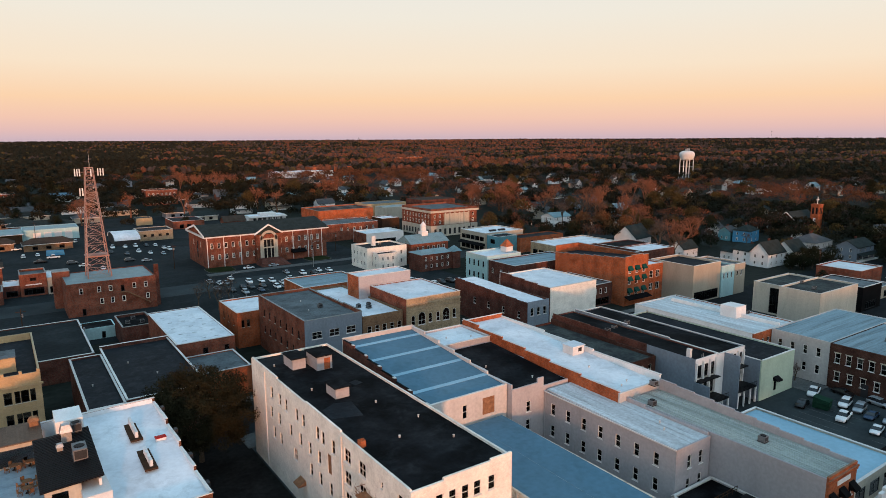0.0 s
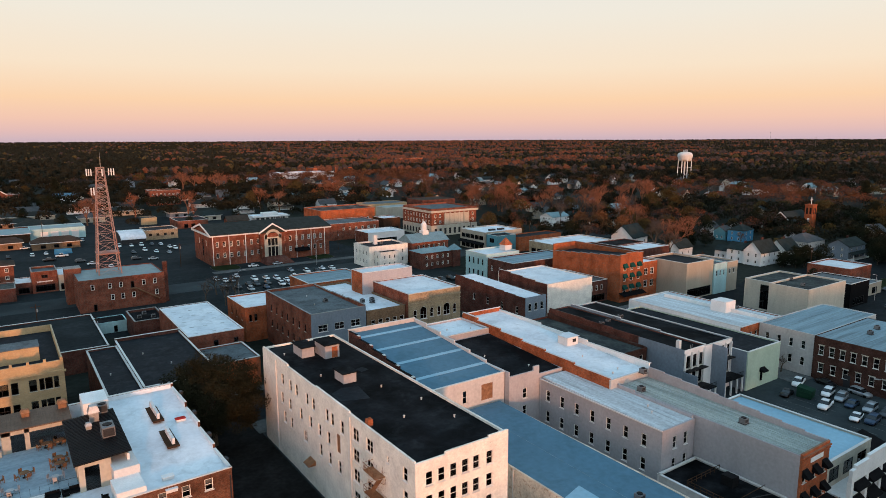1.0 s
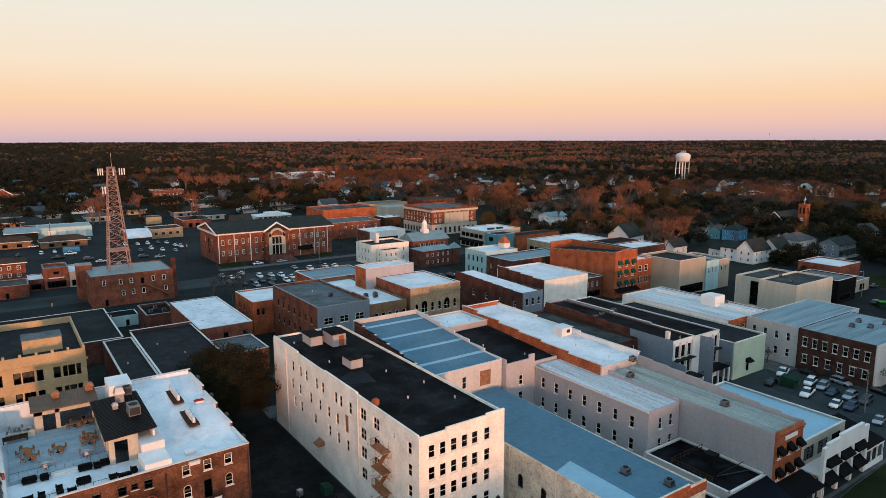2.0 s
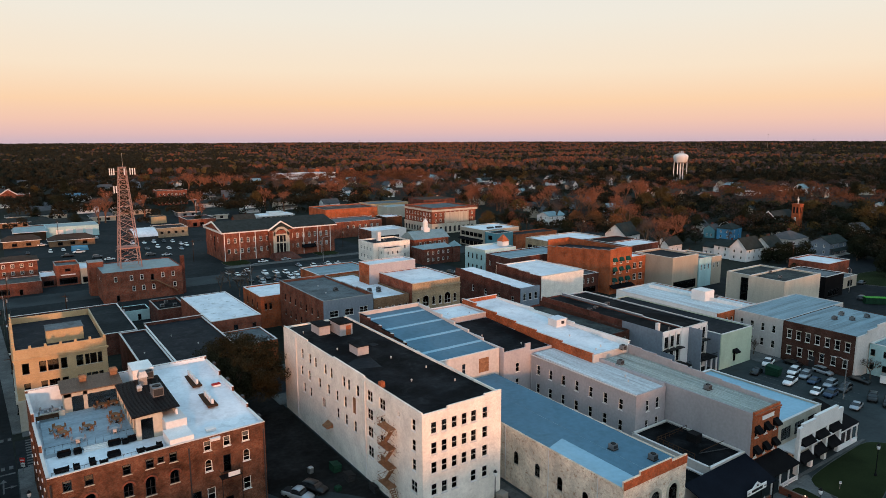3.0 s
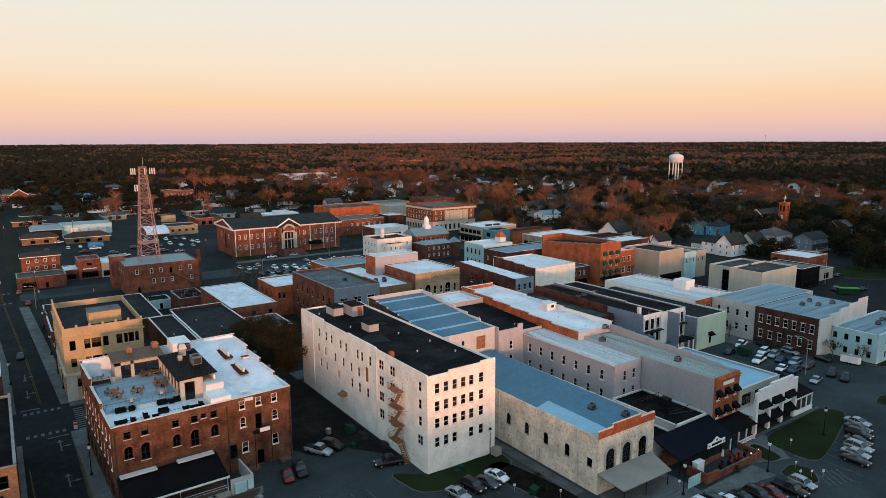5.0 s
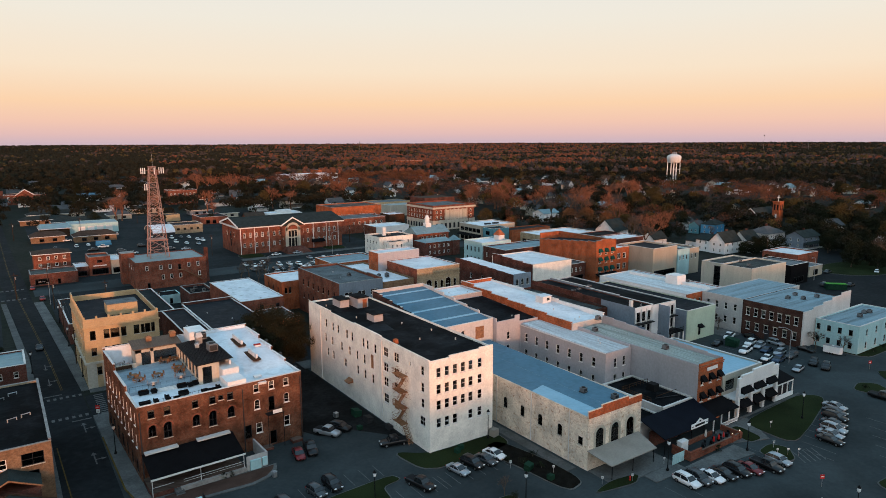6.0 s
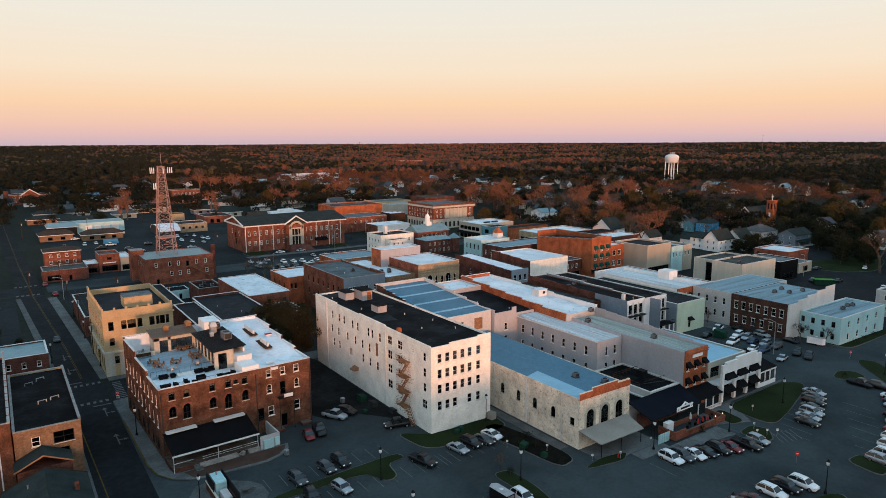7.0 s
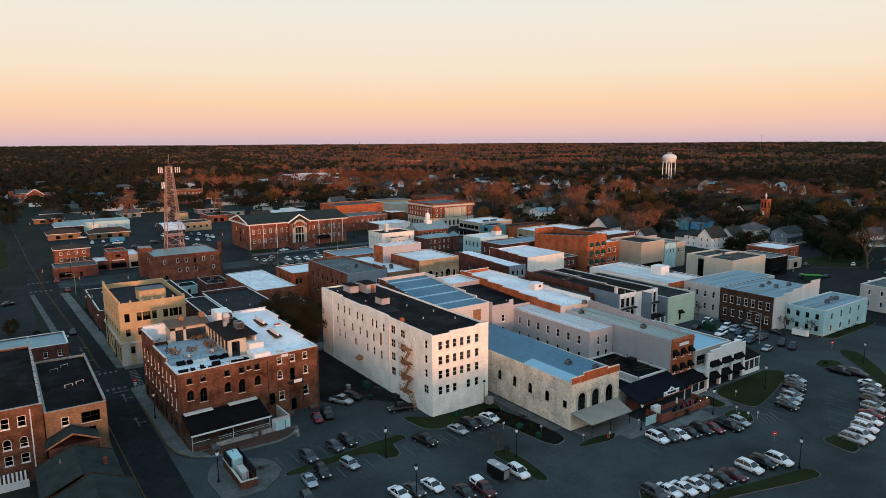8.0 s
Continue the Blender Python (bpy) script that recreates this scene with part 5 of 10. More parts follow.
part("stone_screen", G().box(9, -0.5, 6.6, 27, -0.02, 13.0), LIMESTONE, gov, "pale stone window screen")
for x in (9.2, 12.6, 16.0, 19.4, 22.8, 26.2):
    part("pilaster", G().box(x, -0.8, 6.6, x + 0.8, -0.5, 13.6), CREAM, gov)
block("brick_penthouse_hall", "brick hall with a red-brown roof", 226.0, 352.0, 252.0, 372.0, 17.0, DARK_BRICK, BROWN_SHINGLE, None, [("S", S, 1.4, 2, 12, spread(7, 1, 25))], par=0.1)
steeple = block("meeting_house", "brick meeting house with a teal roof and white cupola", 152.0, 246.0, 172.0, 258.0, 9.4, RED_BRICK, GREY_ROOF, None, [("S", S, 1.2, 2.0, 6.0, spread(6, 2, 19)), ("S", S, 1.2, 2.0, 2.2, spread(6, 2, 19))], par=0.1)
part("gable_roof", G().hexa([(-0.6, -0.6, 9.4), (20.6, -0.6, 9.4), (20.6, 12.6, 9.4), (-0.6, 12.6, 9.4)], [(-0.3, 5.9, 12.8), (20.6, 5.9, 12.8), (20.6, 6.1, 12.8), (-0.3, 6.1, 12.8)]), TEAL_METAL, steeple)
part("cupola", G().box(8.6, 4.4, 11.6, 11.8, 7.6, 14.0).lathe([(1.3, 14.0), (1.3, 16.2), (1.45, 16.3), (1.2, 17.2), (0.6, 17.9), (0.08, 18.6), (0.05, 20.4)], 8, 10.2, 6), WHITE, steeple, "white louvred cupola")
block("brick_row_house", "flat-roofed brick house with white windows", 147.0, 230.0, 166.6, 240.0, 7.4, DARK_BRICK, DARK_ROOF, None, [("S", S, 1.0, 1.6, 4.6, spread(6, 1, 18)), ("S", S, 1.0, 1.6, 1.4, spread(6, 1, 18))], par=0.2)
part("turret", G().box(15.8, -1.2, 0, 19.8, 3.0, 7.6), DARK_BRICK, bpy.data.objects["brick_row_house"])
part("turret_roof", G().hexa([(15.2, -1.8, 7.6), (20.4, -1.8, 7.6), (20.4, 3.6, 7.6), (15.2, 3.6, 7.6)], [(17.7, 0.8, 10.0), (17.9, 0.8, 10.0), (17.9, 1.0, 10.0), (17.7, 1.0, 10.0)]), TEAL_METAL, bpy.data.objects["brick_row_house"], "teal pyramid roof")
part("roof_slope", G().hexa([(-0.5, -0.6, 7.4), (15.2, -0.6, 7.4), (15.2, 10.6, 7.4), (-0.5, 10.6, 7.4)], [(3, 4.9, 8.8), (15.2, 4.9, 8.8), (15.2, 5.1, 8.8), (3, 5.1, 8.8)]), TEAL_METAL, bpy.data.objects["brick_row_house"], "low teal metal roof")
block("white_clinic", "white two-storey building with dark flat roofs", 130.0, 247.0, 150.0, 262.0, 9.6, HOTEL_PAINT, DARK_ROOF, COPING, [("W", S, 0.9, 1.8, 5.6, spread(4, 1, 14)), ("W", S, 0.9, 1.8, 1.8, spread(4, 1, 14)), ("S", S, 0.9, 1.8, 5.6, spread(5, 1, 19)), ("S", S, 0.9, 1.8, 1.8, spread(5, 1, 19))], par=0.6)
part("chimney", G().box(7, 8, 9, 8.6, 9.6, 13.4), WHITE, bpy.data.objects["white_clinic"])
block("clinic_annex", "white annex with a dark flat roof", 132.5, 241.5, 142.0, 246.8, 7.6, HOTEL_PAINT, DARK_ROOF, COPING, [("W", S, 0.9, 1.6, 4.6, [2.6]), ("W", S, 0.9, 1.6, 1.4, [2.6]), ("S", S, 0.9, 1.6, 4.6, spread(3, 1, 8.5)), ("S", S, 0.9, 1.6, 1.4, spread(3, 1, 8.5))], par=0.3)
block("low_white_store", "low white-fronted store with a brick side and pale roof", 161.0, 306.0, 184.0, 322.0, 6.2, WHITE, WHITE_ROOF, COPING, [("S", "store", 14, 2.4, 0.5, [11])], mats={"W": RED_BRICK}, par=0.6)
block("dark_clad_shops", "dark-clad shops with white roof edges", 192.0, 344.0, 204.0, 357.0, 8.4, DARK_WOOD, WHITE_ROOF, COPING, [("S", "store", 9, 2.4, 0.5, [6])], par=0.3)
block("mustard_store", "low mustard-brick store with a grey roof", 222.0, 420.0, 256.0, 440.0, 9.0, YELLOW_BRICK, GREY_ROOF, None, (), par=0.3)
block("orange_wall_theatre", "tall orange-brick hall with a ribbed dark roof", 157.0, 359.0, 194.0, 385.0, 14.0, ORANGE_BRICK, DARK_ROOF, GREY_COPING, [("S", S, 1.4, 2.4, 6.0, [9, 21, 32]), ("W", D, 1.2, 1.6, 4.0, [6, 13])], par=0.6)
th_ob = bpy.data.objects["orange_wall_theatre"]
for yy in (3.0, 9.5, 16.0, 22.5):
    part("roof_rib", G().box(0.4, yy, 13.38, 36.6, yy + 0.5, 13.6), GREY_ROOF, th_ob)
block("brick_side_hall", "brick hall with white-edged flat roof", 148.0, 330.0, 181.0, 352.0, 9.4, RED_BRICK, GREY_ROOF, COPING, [("S", S, 1.3, 1.8, 5.4, spread(6, 8, 32))], par=0.4)
block("blue_roof_store", "store with a blue roof and cream wall", 224.0, 398.0, 246.0, 412.0, 8.4, CREAM, TEAL_METAL, COPING, (), par=0.2)
strip = block("corner_strip_shops", "two-storey tan shops with dark awnings and white roof", 199.0, 252.0, 224.0, 273.0, 9.6, BEIGE, WHITE_ROOF, COPING, [("W", "store", 3.4, 2.2, 5.4, spread(5, 1, 20)), ("W", "store", 3.4, 2.4, 0.5, spread(5, 1, 20))], par=0.4)
part("awning", G().hexa([(-2.2, 0.3, 3.2), (0, 0.3, 3.2), (0, 20.6, 3.2), (-2.2, 20.6, 3.2)], [(-2.2, 0.3, 3.4), (0, 0.3, 4.4), (0, 20.6, 4.4), (-2.2, 20.6, 3.4)]), AWNING, strip, "black street awning")
part("roof_vents", G().box(8, 6, 9.1, 12, 7.4, 10.0), DARK_METAL, strip)
part("roof_units", G().box(14, 6, 9.1, 18, 7.4, 10.0), DARK_METAL, strip)
block("teal_end_shop", "blue-green painted end shop with a dark roof", 200.0, 243.0, 212.0, 251.8, 8.8, TEAL, DARK_ROOF, COPING, [("W", "store", 3.4, 2.2, 5.0, [4.4]), ("W", "store", 4, 2.4, 0.5, [4.4])], par=0.3)
block("teal_corner_shop", "pale turquoise corner shop with a white roof", 156.6, 197.0, 174.0, 211.0, 10.6, TURQ, WHITE_ROOF, COPING, [("W", D, 0.9, 2.4, 6.0, spread(4, 1, 13)), ("S", D, 0.9, 2.4, 6.0, [2.0, 4.5]), ("W", D, 1.0, 2.4, 1.2, spread(4, 1, 13))], par=0.6)
cup = thing("roof_cupola", "small brick-and-white roof cupola with a pyramid cap", "cupola", (172.5, 204, 10.1))
part("base", G().box(-1.8, -1.8, 0, 1.8, 1.8, 2.4), WHITE, cup)
part("cap", G().hexa([(-2.1, -2.1, 2.4), (2.1, -2.1, 2.4), (2.1, 2.1, 2.4), (-2.1, 2.1, 2.4)], [(-0.05, -0.05, 5.4), (0.05, -0.05, 5.4), (0.05, 0.05, 5.4), (-0.05, 0.05, 5.4)]), ORANGE_BRICK, cup)
block("brown_brick_shop", "brown brick shop with a blue-grey roof", 157.0, 181.0, 190.0, 196.6, 9.4, DARK_BRICK, STREAK_ROOF, COPING, [("W", A, 1.1, 2.2, 4.6, [3, 8, 13]), ("S", A, 1.1, 2.2, 5, spread(7, 3, 32))], par=0.4)
block("white_strip_store", "long tan-brick store with a white roof", 197.6, 195.8, 231.0, 217.0, 10.2, TAN_BRICK, WHITE_ROOF, COPING, [("W", "store", 3, 2.6, 4.6, spread(5, 1, 20))], par=0.3)
block("dark_bay_store", "store with a dark roof and white parapets", 197.8, 170.0, 216.0, 195.4, 10.6, DARK_BRICK, DARK_ROOF, COPING, (), par=0.8)
block("white_bay_store", "store bay with a bright white roof", 216.2, 172.0, 240.0, 184.0, 9.8, DARK_BRICK, WHITE_ROOF, COPING, (), par=0.3)
block("dark_roof_bay", "low bay with a dark roof and red-brown edge", 216.2, 184.4, 238.0, 195.4, 10.2, DARK_BRICK, BLACK_ROOF, None, (), par=0.3)
block("orange_side_shop", "orange-brick shop with flat dark roof", 212.4, 241.0, 242.0, 251.6, 7.4, ORANGE_BRICK, DARK_ROOF, None, [("S", D, 1.2, 1.4, 4.4, [8, 22])], par=0.5)
block("white_roof_depot", "faded brick depot with a white roof edge", 268.0, 109.0, 286.0, 125.5, 6.0, RED_BRICK, WHITE_ROOF, COPING, (), par=0.5)
block("beige_store", "low beige store with a grey flat roof", 252.0, 96.0, 263.0, 104.0, 4.4, BEIGE, GREY_ROOF, COPING, [("S", "store", 4, 2.4, 0.5, [5.5])], par=0.2)

# left, beyond the yellow building
block("storefront_brick", "brick storefront with a small pale sign", 4.0, 278.0, 12.4, 290.0, 8.2, RED_BRICK, GREY_ROOF, GREY_COPING, [("S", "store", 6.4, 2.6, 0.5, [4.2]), ("S", D, 2.0, 1.2, 5.6, [4.2])], par=0.8)
block("tan_storefront", "tan storefront with a white roof", 12.6, 277.6, 17.2, 294.0, 6.2, BEIGE, WHITE_ROOF, COPING, [("S", "store", 3.4, 2.4, 0.5, [2.3])], par=0.3)
block("dark_storefront", "dark brick storefront with a greenish flat roof", -18.2, 268.0, -1.4, 281.0, 4.8, DARK_BRICK, GREEN_ROOF, GREY_COPING, [("S", "store", 5, 2.4, 0.5, [4]), ("S", "door", 1.2, 2.2, 0.1, [10])], par=0.2)
block("link_shop", "low dark shop front with a white roof between brick storefronts", -1.2, 278.4, 3.8, 290.0, 4.4, DARK_BRICK, WHITE_ROOF, COPING, [("S", "store", 3.6, 2.2, 0.4, [2.5])], par=0.2)
apt = block("brick_apartments", "small two-storey brick apartment house with a brown roof", -15.4, 300.0, -1.0, 312.0, 8.2, RED_BRICK, DARK_ROOF, None, [("S", S, 1.3, 1.6, 5.4, spread(4, 0.8, 13.6)), ("S", S, 1.3, 1.6, 2.4, spread(4, 0.8, 13.6))], par=0.2)
part("hip_roof", G().hexa([(-0.6, -0.6, 8.2), (15.0, -0.6, 8.2), (15.0, 12.6, 8.2), (-0.6, 12.6, 8.2)], [(5, 5.9, 9.6), (9.4, 5.9, 9.6), (9.4, 6.1, 9.6), (5, 6.1, 9.6)]), BROWN_SHINGLE, apt)
part("fascia", G().box(-0.65, -0.65, 7.9, 15.05, -0.5, 8.2).box(-0.65, -0.5, 7.9, -0.5, 12.6, 8.2), WHITE, apt, "white eaves fascia")
ware = block("teal_warehouse", "long pale teal metal warehouse with white doors", 10.0, 431.0, 38.0, 450.0, 6.4, TURQ, TEAL_METAL, None, (), par=0.1)
for u in (7.0, 12.2, 17.4, 22.6):
    part("roller_door", G().box(u - 1.9, -0.08, 0.1, u + 1.9, 0, 4.6), WHITE, ware)


def low_hall(name, label, x0, y0, x1, y1, h, peak, wall, roof, hip=4.0):
    """Low building under a broad hipped roof with eaves."""
    b = block(name, label, x0, y0, x1, y1, h, wall, roof, None, [("S", "store", 2.4, 1.8, 0.7, spread(max(2, int((x1 - x0) / 6)), 2, x1 - x0 - 2)), ("W", D, 1.4, 1.3, 1.1, [(y1 - y0) / 2])], par=0.1)
    w, d = x1 - x0, y1 - y0
    part("hip_roof", G().hexa([(-0.8, -0.8, h), (w + 0.8, -0.8, h), (w + 0.8, d + 0.8, h), (-0.8, d + 0.8, h)], [(hip, d / 2 - 0.1, h + peak), (w - hip, d / 2 - 0.1, h + peak), (w - hip, d / 2 + 0.1, h + peak), (hip, d / 2 + 0.1, h + peak)]), roof, b)
    part("fascia", G().box(-0.85, -0.85, h - 0.3, w + 0.85, -0.7, h).box(-0.85, -0.7, h - 0.3, -0.7, d + 0.85, h), WHITE, b, "white eaves fascia")
    return b


low_hall("low_shingle_store", "low store with a broad brown hipped roof", 9.0, 391.0, 31.0, 402.0, 3.6, 2.6, BROWN_BRICK, BROWN_SHINGLE)
low_hall("teal_gable_hall", "hall with a pale teal metal roof", -6.0, 424.0, 9.6, 442.0, 5.4, 2.2, DARK_WOOD, TEAL_METAL, 0.2)
low_hall("brown_store", "low brown-brick store with a shingled roof", -12.0, 400.0, 5.0, 412.0, 3.8, 2.4, BROWN_BRICK, BROWN_SHINGLE, 3.0)
low_hall("dark_roof_offices", "cream offices under a dark low roof", 62.0, 538.0, 88.0, 550.0, 3.8, 2.4, BEIGE, SHINGLE)
low_hall("brown_roof_clinic", "brick clinic under a broad brown roof", 50.0, 612.0, 86.0, 632.0, 4.2, 4.0, RED_BRICK, BROWN_SHINGLE, 9.0)
low_hall("blue_roof_depot", "white depot with a blue metal roof", 40.0, 690.0, 64.0, 704.0, 5.0, 3.0, WHITE, BLUE_ROOF, 0.3)
low_hall("low_ranch_offices", "long low offices with white fascia and dark roof", 4.0, 478.0, 40.0, 490.0, 3.6, 2.6, RED_BRICK, SHINGLE, 5.0)
low_hall("low_ranch_offices", "long low offices with white fascia and dark roof", -14.0, 500.0, 18.0, 512.0, 3.6, 2.4, BROWN_BRICK, SHINGLE, 5.0)
low_hall("low_ranch_offices", "long low offices with white fascia and dark roof", -8.0, 540.0, 30.0, 553.0, 3.6, 2.6, CREAM, SHINGLE, 5.0)
low_hall("low_ranch_offices", "long low offices with white fascia and dark roof", 42.0, 505.0, 58.0, 517.0, 3.6, 2.6, CREAM, GREY_SHINGLE, 4.0)
low_hall("low_ranch_offices", "long low offices with white fascia and dark roof", 108.0, 468.0, 128.0, 480.0, 3.6, 3.0, CREAM, SHINGLE, 4.0)
low_hall("low_ranch_offices", "long low offices with white fascia and dark roof", 100.0, 500.0, 122.0, 512.0, 3.8, 3.0, GREYWALL, SHINGLE, 4.0)
block("tan_workshop", "tan brick workshop with dark flat roof", 64.0, 394.0, 82.0, 411.0, 5.6, TAN_BRICK, DARK_ROOF, COPING, [("S", D, 1.6, 1.4, 2.2, spread(4, 1, 17)), ("W", "door", 1.2, 2.2, 0.1, [5]), ("W", D, 1.4, 1.4, 2.0, [11])], par=0.3)
block("low_brick_garage", "low brick garage with a dark roof and white doors", 91.0, 434.0, 110.0, 458.0, 5.0, RED_BRICK, DARK_ROOF, COPING, [("S", "store", 2.6, 2.6, 0.3, [5, 9.5])], par=0.3)
block("mustard_shed", "small mustard shed with a green flat front", 75.0, 468.0, 85.0, 479.0, 4.8, YELLOW_BRICK, GREEN_ROOF, None, (), mats={"W": GREEN_ROOF}, par=0.2)
quon = thing("arched_shed", "grey shed with a rounded white metal roof", "shed", (50, 384, 0))
prof = [(13 - 13 * math.cos(math.pi * i / 12), 2.6 + 3.4 * math.sin(math.pi * i / 12)) for i in range(13)]
part("end_wall", G().loft([[(x, y, z) for y, z in [(0, 0)] + prof + [(26, 0)]] for x in (0.3, 0.6)]), DARK_METAL, quon, "grey-green arched end wall")
part("end_wall", G().loft([[(x, y, z) for y, z in [(0, 0)] + prof + [(26, 0)]] for x in (12.4, 12.7)]), DARK_METAL, quon, "grey-green arched end wall")
part("side_wall", G().box(0.6, 0, 0, 12.4, 0.3, 2.6), DARK_METAL, quon)
up = [(y, z + 0.05) for y, z in prof]
part("barrel_roof", G().loft([[(x, y, z) for y, z in up + [(y, z + 0.16) for y, z in reversed(up)]] for x in (0, 13)]), WHITE_ROOF, quon, "white barrel roof")
block("far_brick_block", "distant three-storey red-brick block", 106.0, 604.0, 132.0, 622.0, 13, RED_BRICK, BROWN_SHINGLE, COPING, [("S", S, 1.4, 1.8, 8.6, spread(7, 1, 25)), ("S", S, 1.4, 1.8, 5, spread(7, 1, 25)), ("S", S, 1.4, 1.8, 1.4, spread(7, 1, 25))], par=0.4)
block("far_school", "distant sunlit red-brick school", 270.0, 640.0, 300.0, 654.0, 10, ORANGE_BRICK, DARK_ROOF, COPING, (), par=0.4)
sch = block("gabled_school", "distant brick school with white trim and a white gable", -20.0, 692.0, 14.0, 712.0, 9.0, RED_BRICK, SHINGLE, WHITE, [("S", S, 2.0, 1.8, 2.0, spread(6, 2, 32)), ("S", S, 2.0, 1.8, 5.6, [4, 9, 25, 30])], par=0.3)
part("gable_wall", G().hexa([(10, -0.6, 8.6), (24, -0.6, 8.6), (17, -0.6, 13.6)], [(10, 0.2, 8.6), (24, 0.2, 8.6), (17, 0.2, 13.6)]), RED_BRICK, sch)
for xa in (9.4, 24.6):
    part("gable_trim", G().hexa([(xa, -1.0, 8.4), (17, -1.0, 13.7), (17, -0.6, 13.7), (xa, -0.6, 8.4)], [(xa, -1.0, 9.2), (17, -1.0, 14.5), (17, -0.6, 14.5), (xa, -0.6, 9.2)]), WHITE, sch, "white gable trim")
part("stair_tower", G().box(-4.0, 2, 0, -0.1, 7, 13), DARK_BRICK, sch)
block("far_white_store", "distant low white-roofed store", 330.0, 900.0, 420.0, 930.0, 9, WHITE, WHITE_ROOF, None, (), par=0.2)
block("far_orange_block", "distant sunlit brick block", 700.0, 1180.0, 760.0, 1200.0, 16, ORANGE_BRICK, DARK_ROOF, COPING, [("S", S, 3, 2.2, 10, spread(8, 1, 59)), ("S", S, 3, 2.2, 4, spread(8, 1, 59))], par=0.3)
block("far_factory", "distant brick factory with a flat roof", 400.0, 930.0, 470.0, 960.0, 13, ORANGE_BRICK, GREY_ROOF, None, (), par=0.2)


# ---- houses ----
def house(label, x, y, w, d, h, peak, rz, wall, roof, porch=False, chimney=True, hip=False, name="house"):
    """A gabled or hipped house; ridge along its local x."""
    b = thing(name, label, "house", (x, y, 0), rz)
    far = math.hypot(x, y) > 480
    wins = [(f, S, 1.0, 1.5, z, spread(2 if far else max(2, round(L / 5.5)), 0.8, L - 0.8)) for f, L in ((("S", w),) if far else (("S", w), ("W", d))) for z in ((1.0, 3.9) if h > 5 else (1.0,))]
    for face in "SWE":
        wall_face(face, w, d, h, wall, [(st, ww, hh, v, u) for f, st, ww, hh, v, us in wins if f == face for u in us], None, b, 0.2, fine=False)
    o = 0.5
    if hip:
        part("roof", G().hexa([(-o, -o, h), (w + o, -o, h), (w + o, d + o, h), (-o, d + o, h)], [(d / 2, d / 2 - 0.05, h + peak), (w - d / 2 + 0.1, d / 2 - 0.05, h + peak), (w - d / 2 + 0.1, d / 2 + 0.05, h + peak), (d / 2, d / 2 + 0.05, h + peak)]), roof, b)
    else:
        for xg in (0.0,):
            part("gable_wall", G().hexa([(xg, 0, h), (xg, d, h), (xg, d / 2, h + peak)], [(xg + 0.2, 0, h), (xg + 0.2, d, h), (xg + 0.2, d / 2, h + peak)]), wall, b)
        k = peak / (d / 2)
        for s in (0, 1):
            y0, y1 = (-o, d / 2) if s == 0 else (d + o, d / 2)
            part("roof_slope", G().hexa([(-o, y0, h - o * k + 0.05), (w + o, y0, h - o * k + 0.05), (w + o, y1, h + peak + 0.05), (-o, y1, h + peak + 0.05)],
                                        [(-o, y0, h - o * k + 0.22), (w + o, y0, h - o * k + 0.22), (w + o, y1, h + peak + 0.22), (-o, y1, h + peak + 0.22)]), roof, b)
    if porch:
        part("porch_roof", G().hexa([(-0.3, -2.8, 2.6), (w + 0.3, -2.8, 2.6), (w + 0.3, 0, 3.3), (-0.3, 0, 3.3)], [(-0.3, -2.8, 2.75), (w + 0.3, -2.8, 2.75), (w + 0.3, 0, 3.45), (-0.3, 0, 3.45)]), roof, b)
        for i in range(4):
            part("porch_post", G().box(i * (w - 0.2) / 3, -2.6, 0.3, i * (w - 0.2) / 3 + 0.2, -2.4, 2.6), WHITE, b)
        part("porch_floor", G().box(0, -2.7, 0, w, 0, 0.4), WHITE, b)
    if chimney:
        part("chimney", G().box(w * 0.6, d * 0.55, h, w * 0.6 + 0.9, d * 0.55 + 0.8, h + peak + 1.0), DARK_BRICK, b)
    return b


house("white two-storey house with steep dark gables", 274, 148.6, 14, 8.6, 6.2, 4.6, 0, WHITE, SHINGLE)
house("white two-storey wing of a gabled house", 275, 165.8, 8.4, 10, 6.0, 2.6, -90, WHITE, SHINGLE)
house("low white wing of a gabled house", 276, 172.6, 6.4, 7.0, 4.4, 2.0, -90, WHITE, SHINGLE, chimney=False)
house("white rear wing of a gabled house", 289, 145.6, 12, 9, 6.2, 4.2, 0, WHITE, SHINGLE, True)
house("pale house with a wide grey hipped roof", 318, 150.4, 17, 13, 6.4, 3.4, 0, OFFWHITE, GREY_SHINGLE, True, hip=True)
house("grey two-storey house with a dark roof and porch", 322, 133.6, 17, 9.6, 6.2, 2.8, 0, GREYWALL, SHINGLE, True)
house("bright blue two-storey house", 331, 191, 13, 9, 6.2, 2.8, 8, BLUEWALL, SHINGLE, hip=True)
house("blue-grey wing of a house", 330, 201, 8, 7, 5, 2.6, 8, TEAL, GREY_SHINGLE)
house("white barn-like house with a steep gable", 272, 218, 16, 13, 4.4, 6, 10, WHITE, SHINGLE)
house("white house with a pale metal roof", 293, 300, 15, 12, 6, 2.4, 0, WHITE, TEAL_METAL)
house("small white shed house with a gable", 265, 184.6, 11, 8, 4.2, 3.4, 0, WHITE, SHINGLE)
house("cream house with brown hipped roof", 180, 506, 17, 12, 6.4, 3.6, 0, CREAM, BROWN_SHINGLE, True, hip=True)
house("white house with a wide porch", 149, 498, 13, 11, 6.4, 3.0, 0, WHITE, GREY_SHINGLE, True)
house("white farmhouse with a grey roof", 206, 470, 14, 10, 6.2, 3.4, 0, WHITE, GREY_SHINGLE, True)
